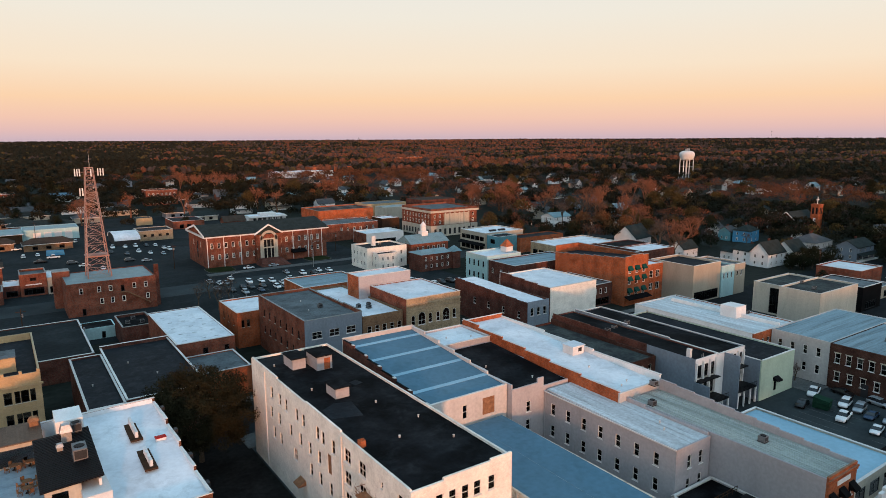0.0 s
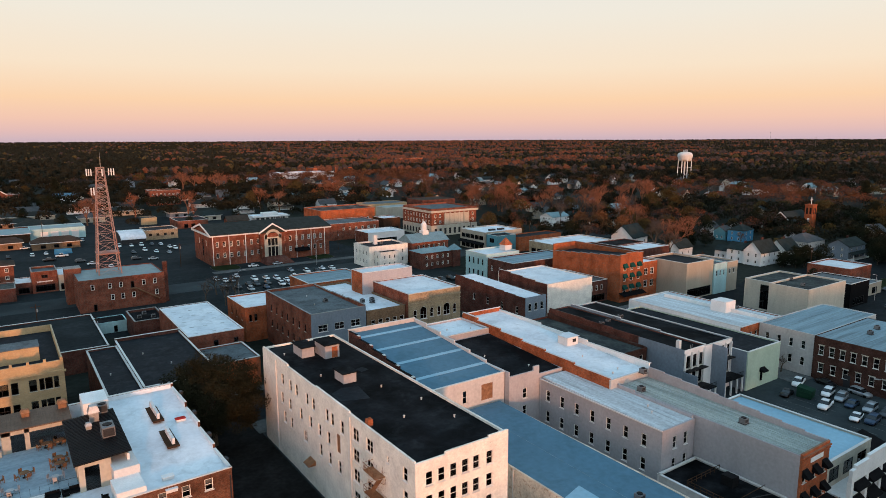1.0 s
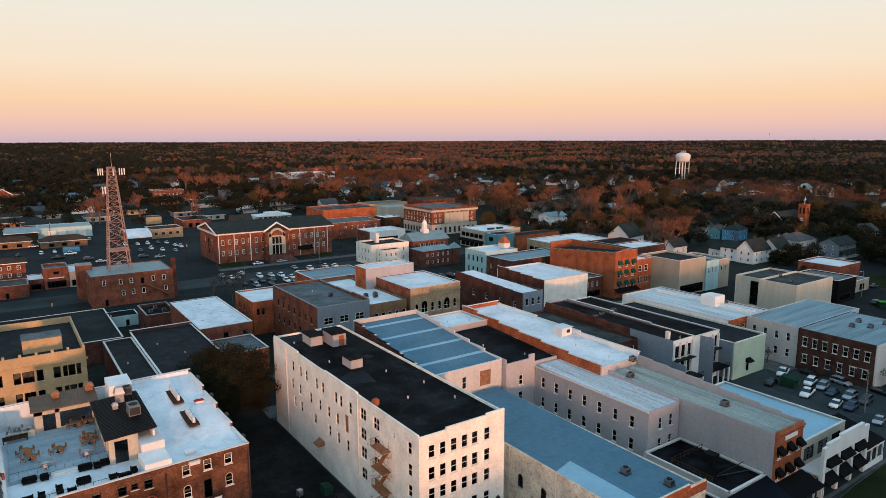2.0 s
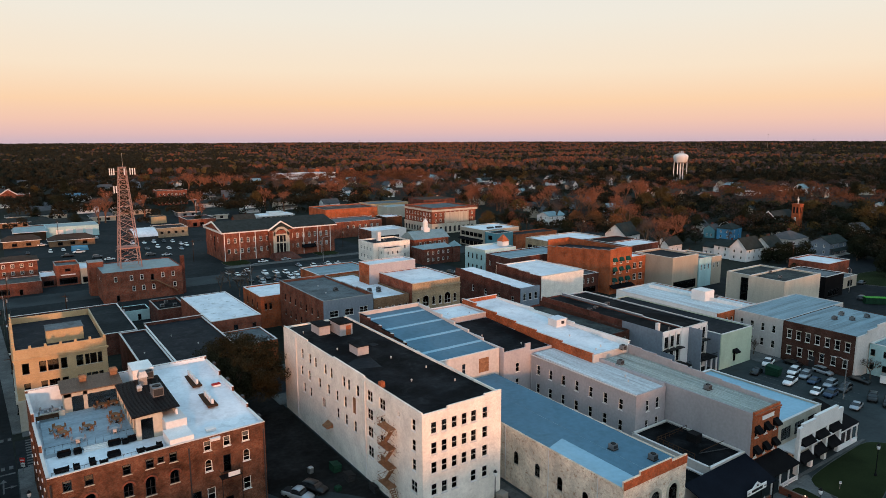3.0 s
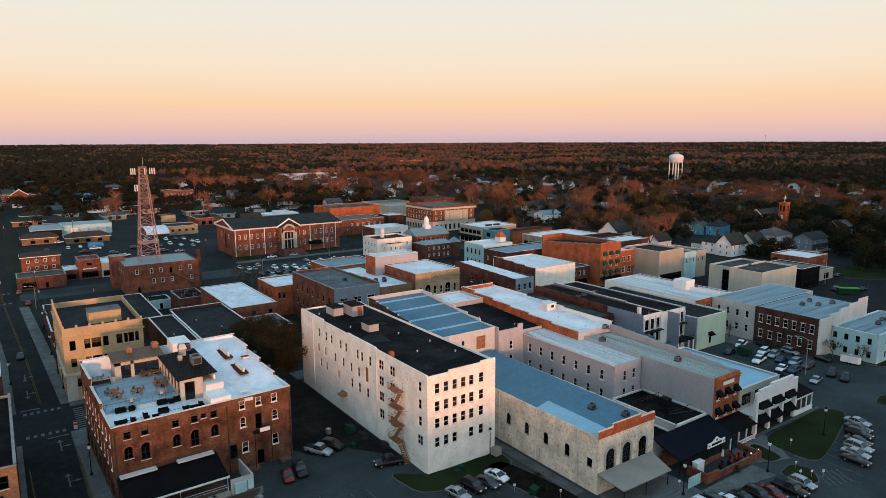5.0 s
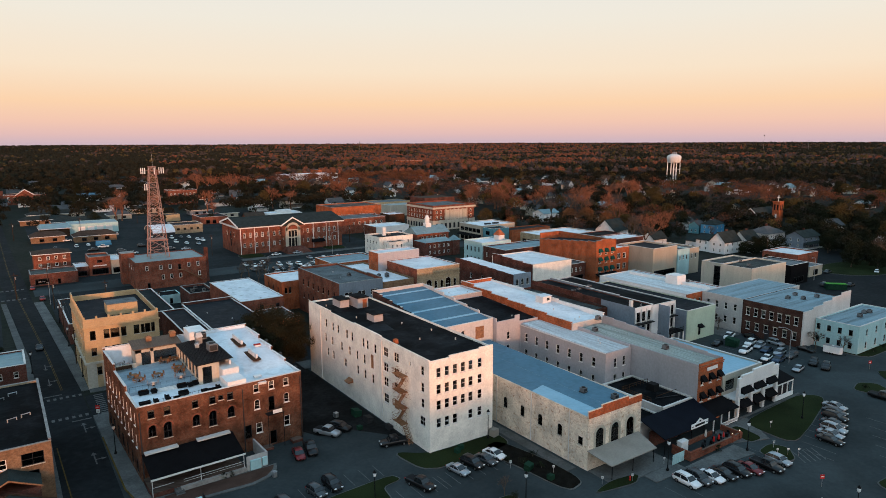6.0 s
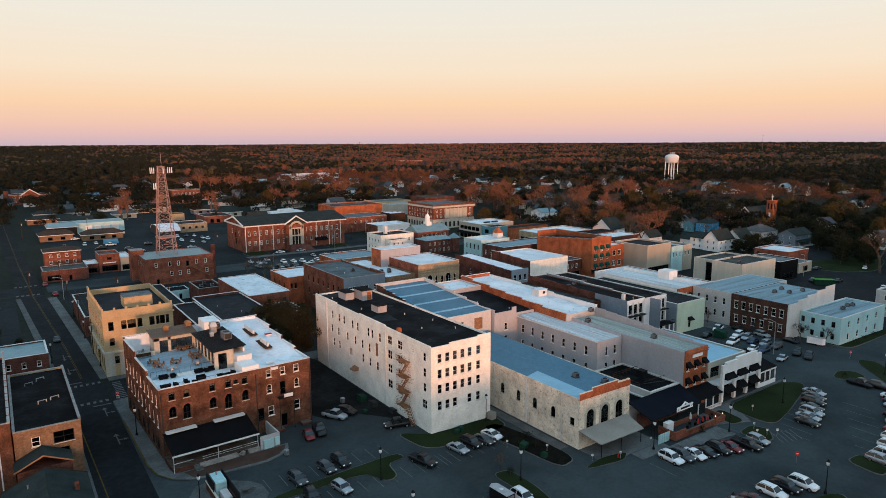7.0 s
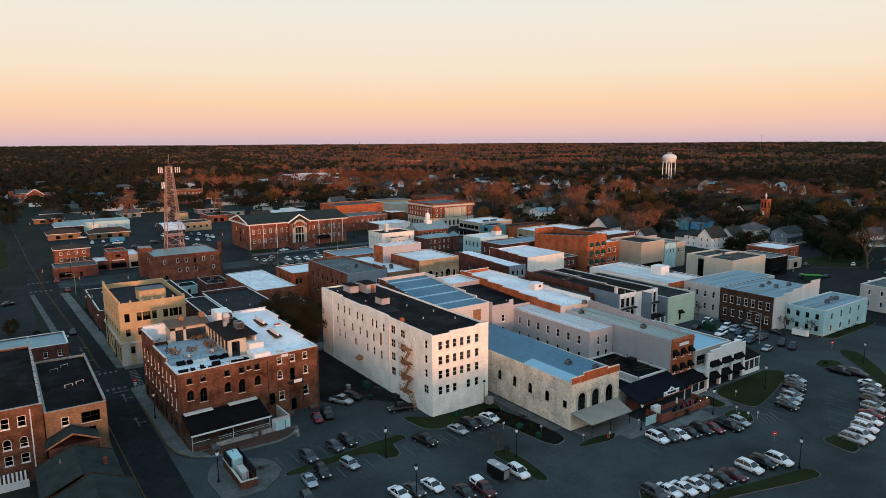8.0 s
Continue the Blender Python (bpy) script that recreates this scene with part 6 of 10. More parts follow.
house("brown gabled brick house", 120, 424, 14, 9, 3.8, 3.0, 0, RED_BRICK, BROWN_SHINGLE)
house("white house with a pale porch behind dark trees", 350, 104, 13, 9, 6.2, 3.2, -20, WHITE, GREY_SHINGLE, True)
house("large white two-storey house standing above low roofs", 72, 742, 22, 12, 9.0, 3.4, 0, WHITE, GREY_SHINGLE, hip=True)
pav = block("white_pavilion", "low white pavilion with a flat roof and pillars", 140.0, 436.0, 166.0, 448.0, 4.4, WHITE, WHITE_ROOF, COPING, [("S", "store", 2.6, 2.4, 0.6, spread(6, 2, 24))], par=0.2)
for x in spread(8, 0.4, 25.6):
    part("pillar", G().box(x - 0.2, -2.4, 0, x + 0.2, -2.0, 3.6), WHITE, pav)
part("porch_roof", G().box(-0.3, -2.7, 3.6, 26.3, -0.02, 4.0), WHITE, pav)
part("roof_lantern", G().box(9, 3, 4.2, 20, 9, 6.0), WHITE, pav)
church = thing("church", "dark brick church with an orange-lit square tower", "church", (382, 192, 0))
part("nave", G().box(0, 0, 0, 24, 13, 7.0), DARK_BRICK, church)
part("nave_gable", G().hexa([(0, 0, 7), (0, 13, 7), (0, 6.5, 12.4)], [(0.4, 0, 7), (0.4, 13, 7), (0.4, 6.5, 12.4)]), DARK_BRICK, church)
for ya in (-0.5, 13.5):
    part("nave_roof", G().hexa([(-0.3, ya, 6.6), (24.3, ya, 6.6), (24.3, 6.5, 12.5), (-0.3, 6.5, 12.5)], [(-0.3, ya, 6.9), (24.3, ya, 6.9), (24.3, 6.5, 12.8), (-0.3, 6.5, 12.8)]), SHINGLE, church)
    part("gable_trim", G().hexa([(-0.45, ya, 6.5), (-0.45, 6.5, 12.4), (-0.32, 6.5, 12.4), (-0.32, ya, 6.5)], [(-0.45, ya, 7.0), (-0.45, 6.5, 12.95), (-0.32, 6.5, 12.95), (-0.32, ya, 7.0)]), WHITE, church, "white gable trim")
part("round_window", G().tube((-0.1, 6.5, 9.6), (0.1, 6.5, 9.6), 0.8, n=14), WHITE, church)
part("arched_window", G().box(-0.08, 5.2, 2.2, 0, 7.8, 5.8), FRAME_W, church)
part("side_hall", G().box(4, 13.2, 0, 20, 26, 7.4), DARK_BRICK, church)
part("side_hall_roof", G().hexa([(3.5, 13.0, 7.4), (20.5, 13.0, 7.4), (20.5, 26.5, 7.4), (3.5, 26.5, 7.4)], [(8, 19.5, 10.4), (16, 19.5, 10.4), (16, 19.7, 10.4), (8, 19.7, 10.4)]), SHINGLE, church)
for v in (16, 19.5, 23):
    for z in (1.4, 4.6):
        part("window", G().box(3.92, v - 0.6, z, 4, v + 0.6, z + 1.7), FRAME_W, church)
# tower and cap take orange brick to carry the sunlight that falls on them
part("tower", G().box(14.2, -5.0, 0, 18.8, -0.4, 16.6), ORANGE_BRICK, church, "tall brick tower, orange sunlight put into its colour")
part("tower_cap", G().box(13.95, -5.25, 16.6, 19.05, -0.15, 17.2), ORANGE_BRICK, church)
for x in (15.0, 16.9):
    part("belfry_opening", G().box(x, -5.08, 11.4, x + 1.1, -5.0, 15.2), BLACK_METAL, church)
for y in (-4.3, -2.3):
    part("belfry_opening", G().box(14.12, y, 11.4, 14.2, y + 1.1, 15.2), BLACK_METAL, church)
part("tower_window", G().box(14.1, -3.4, 6.4, 14.2, -2.2, 9.0), FRAME_W, church)
part("cross", G().box(16.1, -3.0, 17.2, 16.45, -2.7, 21.4).box(14.8, -3.0, 19.6, 17.8, -2.7, 20.0), WHITE, church)

rng = random.Random(5)
HOUSE_SPOTS = []
WALLS = [WHITE, WHITE, WHITE, CREAM, GREYWALL, OFFWHITE, RED_BRICK, BEIGE]
ROOFS = [SHINGLE, GREY_SHINGLE, GREY_SHINGLE, BROWN_SHINGLE, TEAL_METAL]
LABELS = {WHITE.name: "white", CREAM.name: "cream", GREYWALL.name: "blue-grey", OFFWHITE.name: "off-white", RED_BRICK.name: "red-brick", BEIGE.name: "beige"}
RLAB = {SHINGLE.name: "dark", GREY_SHINGLE.name: "grey", BROWN_SHINGLE.name: "brown", TEAL_METAL.name: "pale metal"}
while len(HOUSE_SPOTS) < 105:
    az, r = radians(rng.uniform(-2, 72)), rng.uniform(400, 950)
    x, y = r * math.sin(az), r * math.cos(az)
    if (y < 520 and x < 300 and y > 1.05 * x) or (x < 300 and y < 340) or any(math.hypot(x - a, y - b) < 22 for a, b in HOUSE_SPOTS) or math.hypot(x - 742, y - 520) < 40 or math.hypot(x - 412, y - 198) < 40 or (x < 260 and y < 560) or (x < 100 and y < 720) or math.hypot(x - 120, y - 613) < 30:
        continue
    HOUSE_SPOTS.append((x, y))
    wm, rm, two = rng.choice(WALLS), rng.choice(ROOFS), rng.random() < 0.55
    house(
        f"{LABELS[wm.name]} {'two-storey' if two else 'single-storey'} house with a {RLAB[rm.name]} gabled roof among trees", x, y, rng.uniform(10, 16), rng.uniform(8, 11), 6.2 if two else 3.4, rng.uniform(2.4, 4.2),
        rng.choice((0, 90, 0, 90, 20, -15)), wm, rm, rng.random() < 0.4, rng.random() < 0.6)
LEFT_LOW = [(-60, 300), (-95, 330), (-70, 370), (-80, 440), (-55, 470), (-70, 540), (-60, 600), (-110, 520), (-100, 590), (-40, 660), (-130, 640), (-56, 720), (-10, 660), (20, 600), (0, 580), (90, 655), (150, 640), (110, 690), (66, 580), (130, 560), (150, 590), (160, 540), (40, 570)]
for x, y in LEFT_LOW:
    wm, rm = rng.choice(WALLS), rng.choice(ROOFS[:4])
    HOUSE_SPOTS.append((x, y))
    house(f"{LABELS[wm.name]} low building with a broad {RLAB[rm.name]} roof", x, y, rng.uniform(14, 24), rng.uniform(9, 13), rng.choice((3.4, 3.6, 5.6)), rng.uniform(1.8, 3), 0, wm, rm, False, False)

# ---- masts and the water tower ----
mast = thing("radio_mast", "four-legged faded red and white lattice mast with antennas", "mast", (26.3, 246.5, 10.75))
H, B0, B1 = 37.0, 3.6, 1.15


def leg(i, z):
    s = B0 + (B1 - B0) * min(1, z / H)
    return Vector(((-s, s, s, -s)[i], (-s, -s, s, s)[i], z))


for i in range(4):
    part("leg", G().tube(leg(i, 0), leg(i, H), 0.17, 0.11, 6), PINK_STEEL, mast)
zs = [0, 3.6, 7.4]
while zs[-1] < H - 2:
    zs.append(zs[-1] + max(1.9, 3.6 * (1 - zs[-1] / H) + 0.8))
for a, b2 in zip(zs, zs[1:] + [H]):
    g = G()
    for i in range(4):
        j = (i + 1) % 4
        g.tube(leg(i, a), leg(j, min(b2, H)), 0.06, n=4).tube(leg(j, a), leg(i, min(b2, H)), 0.06, n=4).tube(leg(i, a), leg(j, a), 0.07, n=4)
    part("bracing", g, PINK_STEEL, mast)
part("platform", G().box(-3.5, -3.5, 7.1, 3.5, 3.5, 7.5), PINK_STEEL, mast)
part("climbing_ladder", G().tube(leg(3, 0) + Vector((0.4, 0, 0)), leg(3, H) + Vector((0.4, 0, 0)), 0.05, n=4), GREY_METAL, mast)
part("spike", G().tube((0.3, 0, H), (0.3, 0, H + 5), 0.06, 0.03), GREY_METAL, mast)
part("antenna_frame", G().tube((-4.2, 0, H - 1.6), (4.2, 0, H - 1.6), 0.07).tube((0, -3.6, H - 1.6), (0, 3.6, H - 1.6), 0.07).box(-1.3, -1.3, H - 0.2, 1.3, 1.3, H), PINK_STEEL, mast)
for x, y in ((-4.2, -0.4), (-3.5, -0.4), (-2.8, -0.4), (4.2, -0.4), (3.4, -0.4), (2.7, 0.2), (0.2, -3.6), (-0.6, 3.4)):
    part("antenna_panel", G().box(x - 0.17, y - 0.1, H - 2.9, x + 0.17, y + 0.1, H - 0.5), WHITE, mast, "white antenna panel")
for x in (-3.2, -2.4):
    part("antenna_panel", G().box(x - 0.2, -0.3, H - 9.5, x + 0.2, -0.1, H - 6.9), WHITE, mast, "white antenna panel")
part("dish_arm", G().tube((-4.2, 0, H - 15), (-1.6, 0, H - 15), 0.07), PINK_STEEL, mast)

wt = thing("water_tower", "white water tower on slender legs above the trees", "water tower", (742, 520, 0))
part("tank", G().lathe([(0.2, 26.0), (4, 26.2), (7.0, 26.8), (8.2, 28.2), (8.8, 30.4), (9.4, 32.6), (9.5, 34.2), (8.8, 36.2), (6.6, 37.6), (3.4, 38.5), (0.2, 38.7)], 32), WHITE, wt, smooth=True)
for i in range(8):
    a = i * math.pi / 4 + 0.2
    part("leg", G().tube((9.2 * math.cos(a), 9.2 * math.sin(a), 0), (8.6 * math.cos(a), 8.6 * math.sin(a), 29), 0.42, 0.38, 8), WHITE, wt)
part("riser", G().tube((0, 0, 0), (0, 0, 26), 1.0, n=12), WHITE, wt)
for z in (9, 18):
    g = G()
    for i in range(8):
        a, b2 = i * math.pi / 4 + 0.2, (i + 1) * math.pi / 4 + 0.2
        g.tube((9 * math.cos(a), 9 * math.sin(a), z), (9 * math.cos(b2), 9 * math.sin(b2), z), 0.16, n=4)
    part("girt", g, WHITE, wt)
part("roof_antennas", G().box(-5, -1, 38.6, -3.6, 0, 41).box(-1.4, -1, 39, 0.4, 0, 41.4).box(2, -1, 38.8, 4, 0, 41.2).tube((-5, 0, 40), (5, 0, 40), 0.15), GREY_METAL, wt)
for x, y, h in ((2478, 1199, 56), (2400, 1327, 76), (1140, 2210, 58)):
    m2 = thing("distant_mast", "thin distant lattice mast above the woods", "mast", (x, y, 0))
    part("pole", G().tube((0, 0, 0), (0, 0, h), 0.4, 0.25, 5), UNIT_METAL, m2)
    part("head", G().box(-1.8, -0.5, h - 4, 1.8, 0.5, h - 1.5), UNIT_METAL, m2)

# ---- trees ----
def leaf_cloud(nr, centres, radius, count, size, flat=0.8):
    """Triangles scattered round clump centres."""
    c = centres[nr.integers(0, len(centres), count)]
    d = nr.normal(size=(count, 3))
    d /= np.linalg.norm(d, axis=1)[:, None]
    p = c + d * (radius * nr.random(count) ** 0.45)[:, None] * np.array([1, 1, flat])
    tri = nr.normal(size=(count, 3, 3))
    tri /= np.linalg.norm(tri, axis=2)[..., None]
    return (p[:, None, :] + tri * size * nr.uniform(0.6, 1.3, (count, 1, 1))).reshape(-1, 3)


def branch(g, rnd, p, d, length, r, depth, tips, spread_=0.55, n=5):
    q = p + d * length
    g.tube(p, q, r, r * 0.62, n if depth > 1 else 3)
    tips.append(tuple(q))
    if depth == 0:
        return
    for _ in range(3 if depth > 1 else 4):
        k = Vector((rnd.gauss(0, 1), rnd.gauss(0, 1), rnd.gauss(0.25, 0.6))).normalized()
        branch(g, rnd, p + d * length * rnd.uniform(0.6, 1.0), (d + k * spread_ * rnd.uniform(0.7, 1.4)).normalized(), length * rnd.uniform(0.6, 0.8), r * 0.55, depth - 1, tips, spread_, n)


def tree_meshes(seed, height, kind):
    rnd, nr = random.Random(seed), np.random.default_rng(seed)
    g, tips = G(), []
    d0 = Vector((rnd.gauss(0, 0.06), rnd.gauss(0, 0.06), 1)).normalized()
    if kind in ("bare", "grey"):
        branch(g, rnd, Vector((0, 0, -0.2)), d0, height * 0.3, height * 0.026, 5, tips)
        zmax = max(t[2] for t in tips)
        f = height / zmax
        g.v = [(x * f, y * f, z * f) for x, y, z in g.v]
        ends = np.array([t for t in tips if t[2] * f > height * 0.4]) * f
        leaves = leaf_cloud(nr, ends, height * 0.06, 2600, height * 0.009, 1.0)
        mtl = TWIGS if kind == "bare" else TWIGS_GREY
    else:
        branch(g, rnd, Vector((0, 0, -0.2)), d0, height * 0.28, height * 0.03, 2, tips)
        k = 56
        ang, zz = nr.uniform(0, 2 * np.pi, k), nr.random(k)
        if kind == "pine":
            rad = height * 0.2 * (1 - 0.75 * zz) * nr.uniform(0.5, 1, k)
            zc = height * (0.18 + 0.78 * zz)
        else:
            rad = height * 0.36 * np.sqrt(np.clip(1 - (2 * zz - 0.9) ** 2, 0.05, 1)) * nr.uniform(0.35, 1, k)
            zc = height * (0.16 + 0.72 * zz)
        cen = np.stack([rad * np.cos(ang), rad * np.sin(ang), zc], 1)
        leaves = leaf_cloud(nr, cen, height * 0.13, 3900, height * 0.028)
        mtl = {"pine": LEAF_DARK, "ever": LEAF_DARK, "olive": LEAF_OLIVE, "rust": LEAF_RUST}[kind]
    trunk = g.mesh("trunk", BRANCH if kind == "bare" else BARK)
    return trunk, fast_mesh("crown", leaves, 3, mtl)


KIND_LABEL = {"bare": "bare winter tree with fine reddish twigs", "grey": "leafless grey-brown winter tree", "pine": "tall dark pine tree", "ever": "dense dark evergreen tree",
              "olive": "tree with olive-brown late leaves", "rust": "tree with rust-coloured autumn leaves"}
PROTO = {}
for kd in KIND_LABEL:
    PROTO[kd] = [tree_meshes(10 * i + len(kd), 15.0, kd) for i in range(3)]


def tree(x, y, kd, height, rnd):
    trunk, crown = rnd.choice(PROTO[kd])
    t = thing("tree", KIND_LABEL[kd], "tree")
    s = height / 15.0
    t.matrix_basis = Matrix.LocRotScale((x, y, 0), Euler((0, 0, rnd.uniform(0, 6.28))), (s * rnd.uniform(0.9, 1.15), s * rnd.uniform(0.9, 1.15), s))
    part("trunk", trunk, None, t)
    part("crown", crown, None, t)
    return t


# the big evergreen in the yard behind the brick building
nr = np.random.default_rng(3)
big = thing("oak_tree", "large dense evergreen oak in the yard", "tree", (25.6, 113.5, 0))
g, tips = G(), []
branch(g, random.Random(4), Vector((0, 0, -0.2)), Vector((0, 0, 1)), 5.8, 0.5, 3, tips)
part("trunk", g, BARK, big)
k = 380
th, ph = nr.uniform(0, 2 * np.pi, k), np.arccos(nr.uniform(-0.75, 1, k))
rr = nr.uniform(0.55, 1.0, k)
cen = np.stack([9.6 * rr * np.sin(ph) * np.cos(th), 9.6 * rr * np.sin(ph) * np.sin(th), 9.8 + 7.6 * rr * np.cos(ph)], 1)
part("crown", fast_mesh("crown", leaf_cloud(nr, cen, 1.5, 76000, 0.2), 3, LEAF_OAK), None, big)

tr = random.Random(21)
FIXED = [(284, 206, "bare", 15), (293, 199, "bare", 17), (234, 268, "rust", 12), (244, 278, "olive", 11), (250, 262, "ever", 12), (258, 250, "ever", 13), (262, 242, "grey", 12), (240, 300, "olive", 14), (300, 240, "bare", 19), (318, 262, "bare", 17), (280, 232, "rust", 16),
         (292, 226, "olive", 14), (266, 200, "grey", 17), (276, 192, "bare", 16), (258, 184, "grey", 14), (300, 300, "grey", 16), (370, 330, "bare", 22), (392, 300, "olive", 19), (404, 288, "olive", 17),
         (340, 220, "ever", 13), (330, 176, "ever", 9), (296, 140, "ever", 9), (376, 210, "ever", 16), (352, 240, "olive", 16), (420, 210, "ever", 14), (430, 190, "ever", 16), (445, 160, "olive", 17),
         (456, 178, "ever", 17), (404, 140, "ever", 15), (390, 118, "ever", 16), (420, 100, "ever", 18), (360, 100, "grey", 16), (340, 84, "ever", 12), (320, 60, "grey", 14), (268, 62, "grey", 9), (300, 40, "ever", 12),
         (262, 120, "ever", 6), (280, 122, "ever", 5), (64, 226, "grey", 9), (58, 218, "grey", 8), (54, 228, "grey", 7), (60, 236, "grey", 8), (158, 262, "grey", 8), (150, 243, "grey", 7), (240, 340, "ever", 12),
         (-40, 240, "ever", 7), (-36, 180, "ever", 6), (-30, 168, "ever", 4), (-55, 262, "grey", 9), (190, 300, "grey", 8), (100, 440, "ever", 8), (110, 470, "bare", 14), (160, 500, "olive", 18), (172, 512, "bare", 20),
         (180, 490, "bare", 18), (80, 520, "bare", 19), (60, 560, "bare", 20), (30, 480, "ever", 10), (10, 540, "ever", 11), (290, 440, "olive", 14), (280, 420, "olive", 12), (300, 400, "bare", 19), (320, 420, "bare", 18),
         (340, 390, "bare", 20), (330, 350, "bare", 18), (360, 370, "bare", 21), (316, 372, "bare", 17), (350, 330, "bare", 17), (370, 300, "grey", 17), (289, 137, "ever", 11), (285, 140, "ever", 10), (296, 133, "ever", 11), (281, 142, "ever", 8), (30, 592, "ever", 15), (34, 586, "ever", 13), (26, 600, "ever", 14), (330, 276, "bare", 23), (322, 290, "bare", 20), (281, 76, "grey", 20), (292, 86, "ever", 12), (290, 96, "ever", 12), (286, 60, "olive", 12), (300, 70, "ever", 13), (-48, 430, "ever", 10), (-44, 445, "ever", 9), (-58, 520, "ever", 12), (-46, 560, "ever", 13), (-40, 330, "grey", 10), (-70, 250, "ever", 8), (-62, 190, "ever", 5), (-48, 176, "olive", 6), (296, 262, "rust", 15), (310, 254, "olive", 16)]
for x, y, kd, h in FIXED:
    tree(x, y, kd, h, tr)
CLUMPS = [(357, 143, "ever", 14, 3), (323, 117, "ever", 13, 3), (303, 97, "ever", 12, 3), (324, 104, "ever", 14, 3), (367, 110, "olive", 15, 3), (378, 127, "ever", 15, 3), (412, 160, "ever", 15, 3), (416, 178, "ever", 16, 3),
          (445, 203, "olive", 17, 3), (374, 204, "ever", 13, 2), (415, 130, "ever", 16, 3), (296, 76, "grey", 13, 2), (340, 122, "ever", 12, 2), (289, 226, "grey", 13, 2), (292, 208, "ever", 12, 3), (300, 200, "ever", 11, 2), (318, 182, "grey", 8, 1),
          (287, 143, "ever", 8, 2), (298, 274, "rust", 13, 2), (306, 266, "olive", 13, 1), (300, 252, "grey", 12, 2), (318, 388, "bare", 20, 3), (322, 411, "bare", 19, 3), (368, 433, "bare", 20, 3), (281, 372, "olive", 13, 2), (426, 334, "bare", 24, 2),
          (436, 356, "bare", 20, 2), (448, 316, "olive", 20, 2), (377, 346, "bare", 17, 3), (162, 690, "bare", 20, 3), (192, 672, "bare", 21, 3), (236, 594, "olive", 18, 3), (262, 572, "bare", 19, 3), (22, 612, "ever", 11, 3), (330, 302, "grey", 15, 3), (268, 318, "ever", 11, 3)]
placed = len(FIXED)
for x, y, kd, h, n in CLUMPS:
    for i in range(n):
        tree(x + tr.uniform(-9, 9), y + tr.uniform(-7, 7), kd, h * tr.uniform(0.8, 1.1) * (1.15 if kd == "bare" else 1.0), tr)
        placed += 1


def kind_at(x, y, rnd):
    v = noise.noise((x / 190, y / 190, 3.1)) + rnd.uniform(-0.35, 0.35)
    return "pine" if v < -0.28 else "ever" if v < -0.08 else "olive" if v < 0.02 else "grey" if v < 0.17 else "bare" if v < 0.6 else "rust"


SPOTS = HOUSE_SPOTS + [(412, 200), (742, 520), (176, 372), (220, 326), (240, 362), (165, 341), (234, 404), (239, 430), (119, 613), (285, 647), (24, 440), (-3, 433), (20, 396), (-4, 406), (75, 544), (68, 622), (52, 697), (22, 484), (2, 506), (11, 546), (50, 511), (118, 474), (111, 506), (73, 402), (100, 446), (80, 474), (56, 397), (188, 512), (155, 503), (213, 475), (127, 428), (153, 442), (-3, 702), (83, 748)]
YARDS = [(280, 153), (284, 161), (282, 169), (295, 150), (326, 157), (330, 138), (338, 195), (334, 204), (280, 224), (300, 306), (270, 188), (356, 108), (388, 196), (396, 196), (402, 190), (390, 210), (277, 117), (266, 100)]
while placed < 225:
    az, r = radians(tr.uniform(-4, 74)), 390 + 360 * tr.random() ** 0.8
    x, y = r * math.sin(az), r * math.cos(az)
    if x < 130 and y < 480 or -24 < x < -10 or any(math.hypot(x - a, y - b) < 13 for a, b in SPOTS):
        continue
    tree(x, y, kind_at(x, y, tr), tr.uniform(12, 21), tr)
    placed += 1

# woods further out: one scatter for each kind of crown
WOODS = {"bare": WOODS_RED, "grey": WOODS_GREY, "dark": LEAF_MIXED, "olive": LEAF_OLIVE, "rust": WOODS_RUST}
bins = {k: [] for k in WOODS}


def shell(n_lat, n_lon=7):
    """Unit crown: points from the top down and the triangles between them."""
    pts = [(0, 0, 1)] + [(math.cos(e) * math.cos(b), math.cos(e) * math.sin(b), math.sin(e)) for i in range(n_lat) for e in [radians(58 - 82 * i / max(1, n_lat - 1))] for b in [2 * math.pi * (j + 0.5 * (i % 2)) / n_lon for j in range(n_lon)]]
    tri = [(0, 1 + j, 1 + (j + 1) % n_lon) for j in range(n_lon)]
    for i in range(n_lat - 1):
        a, b = 1 + i * n_lon, 1 + (i + 1) * n_lon
        for j in range(n_lon):
            k = (j + 1) % n_lon
            tri += [(a + j, b + j, b + k), (a + j, b + k, a + k)]
    return np.array(pts), np.array(tri)


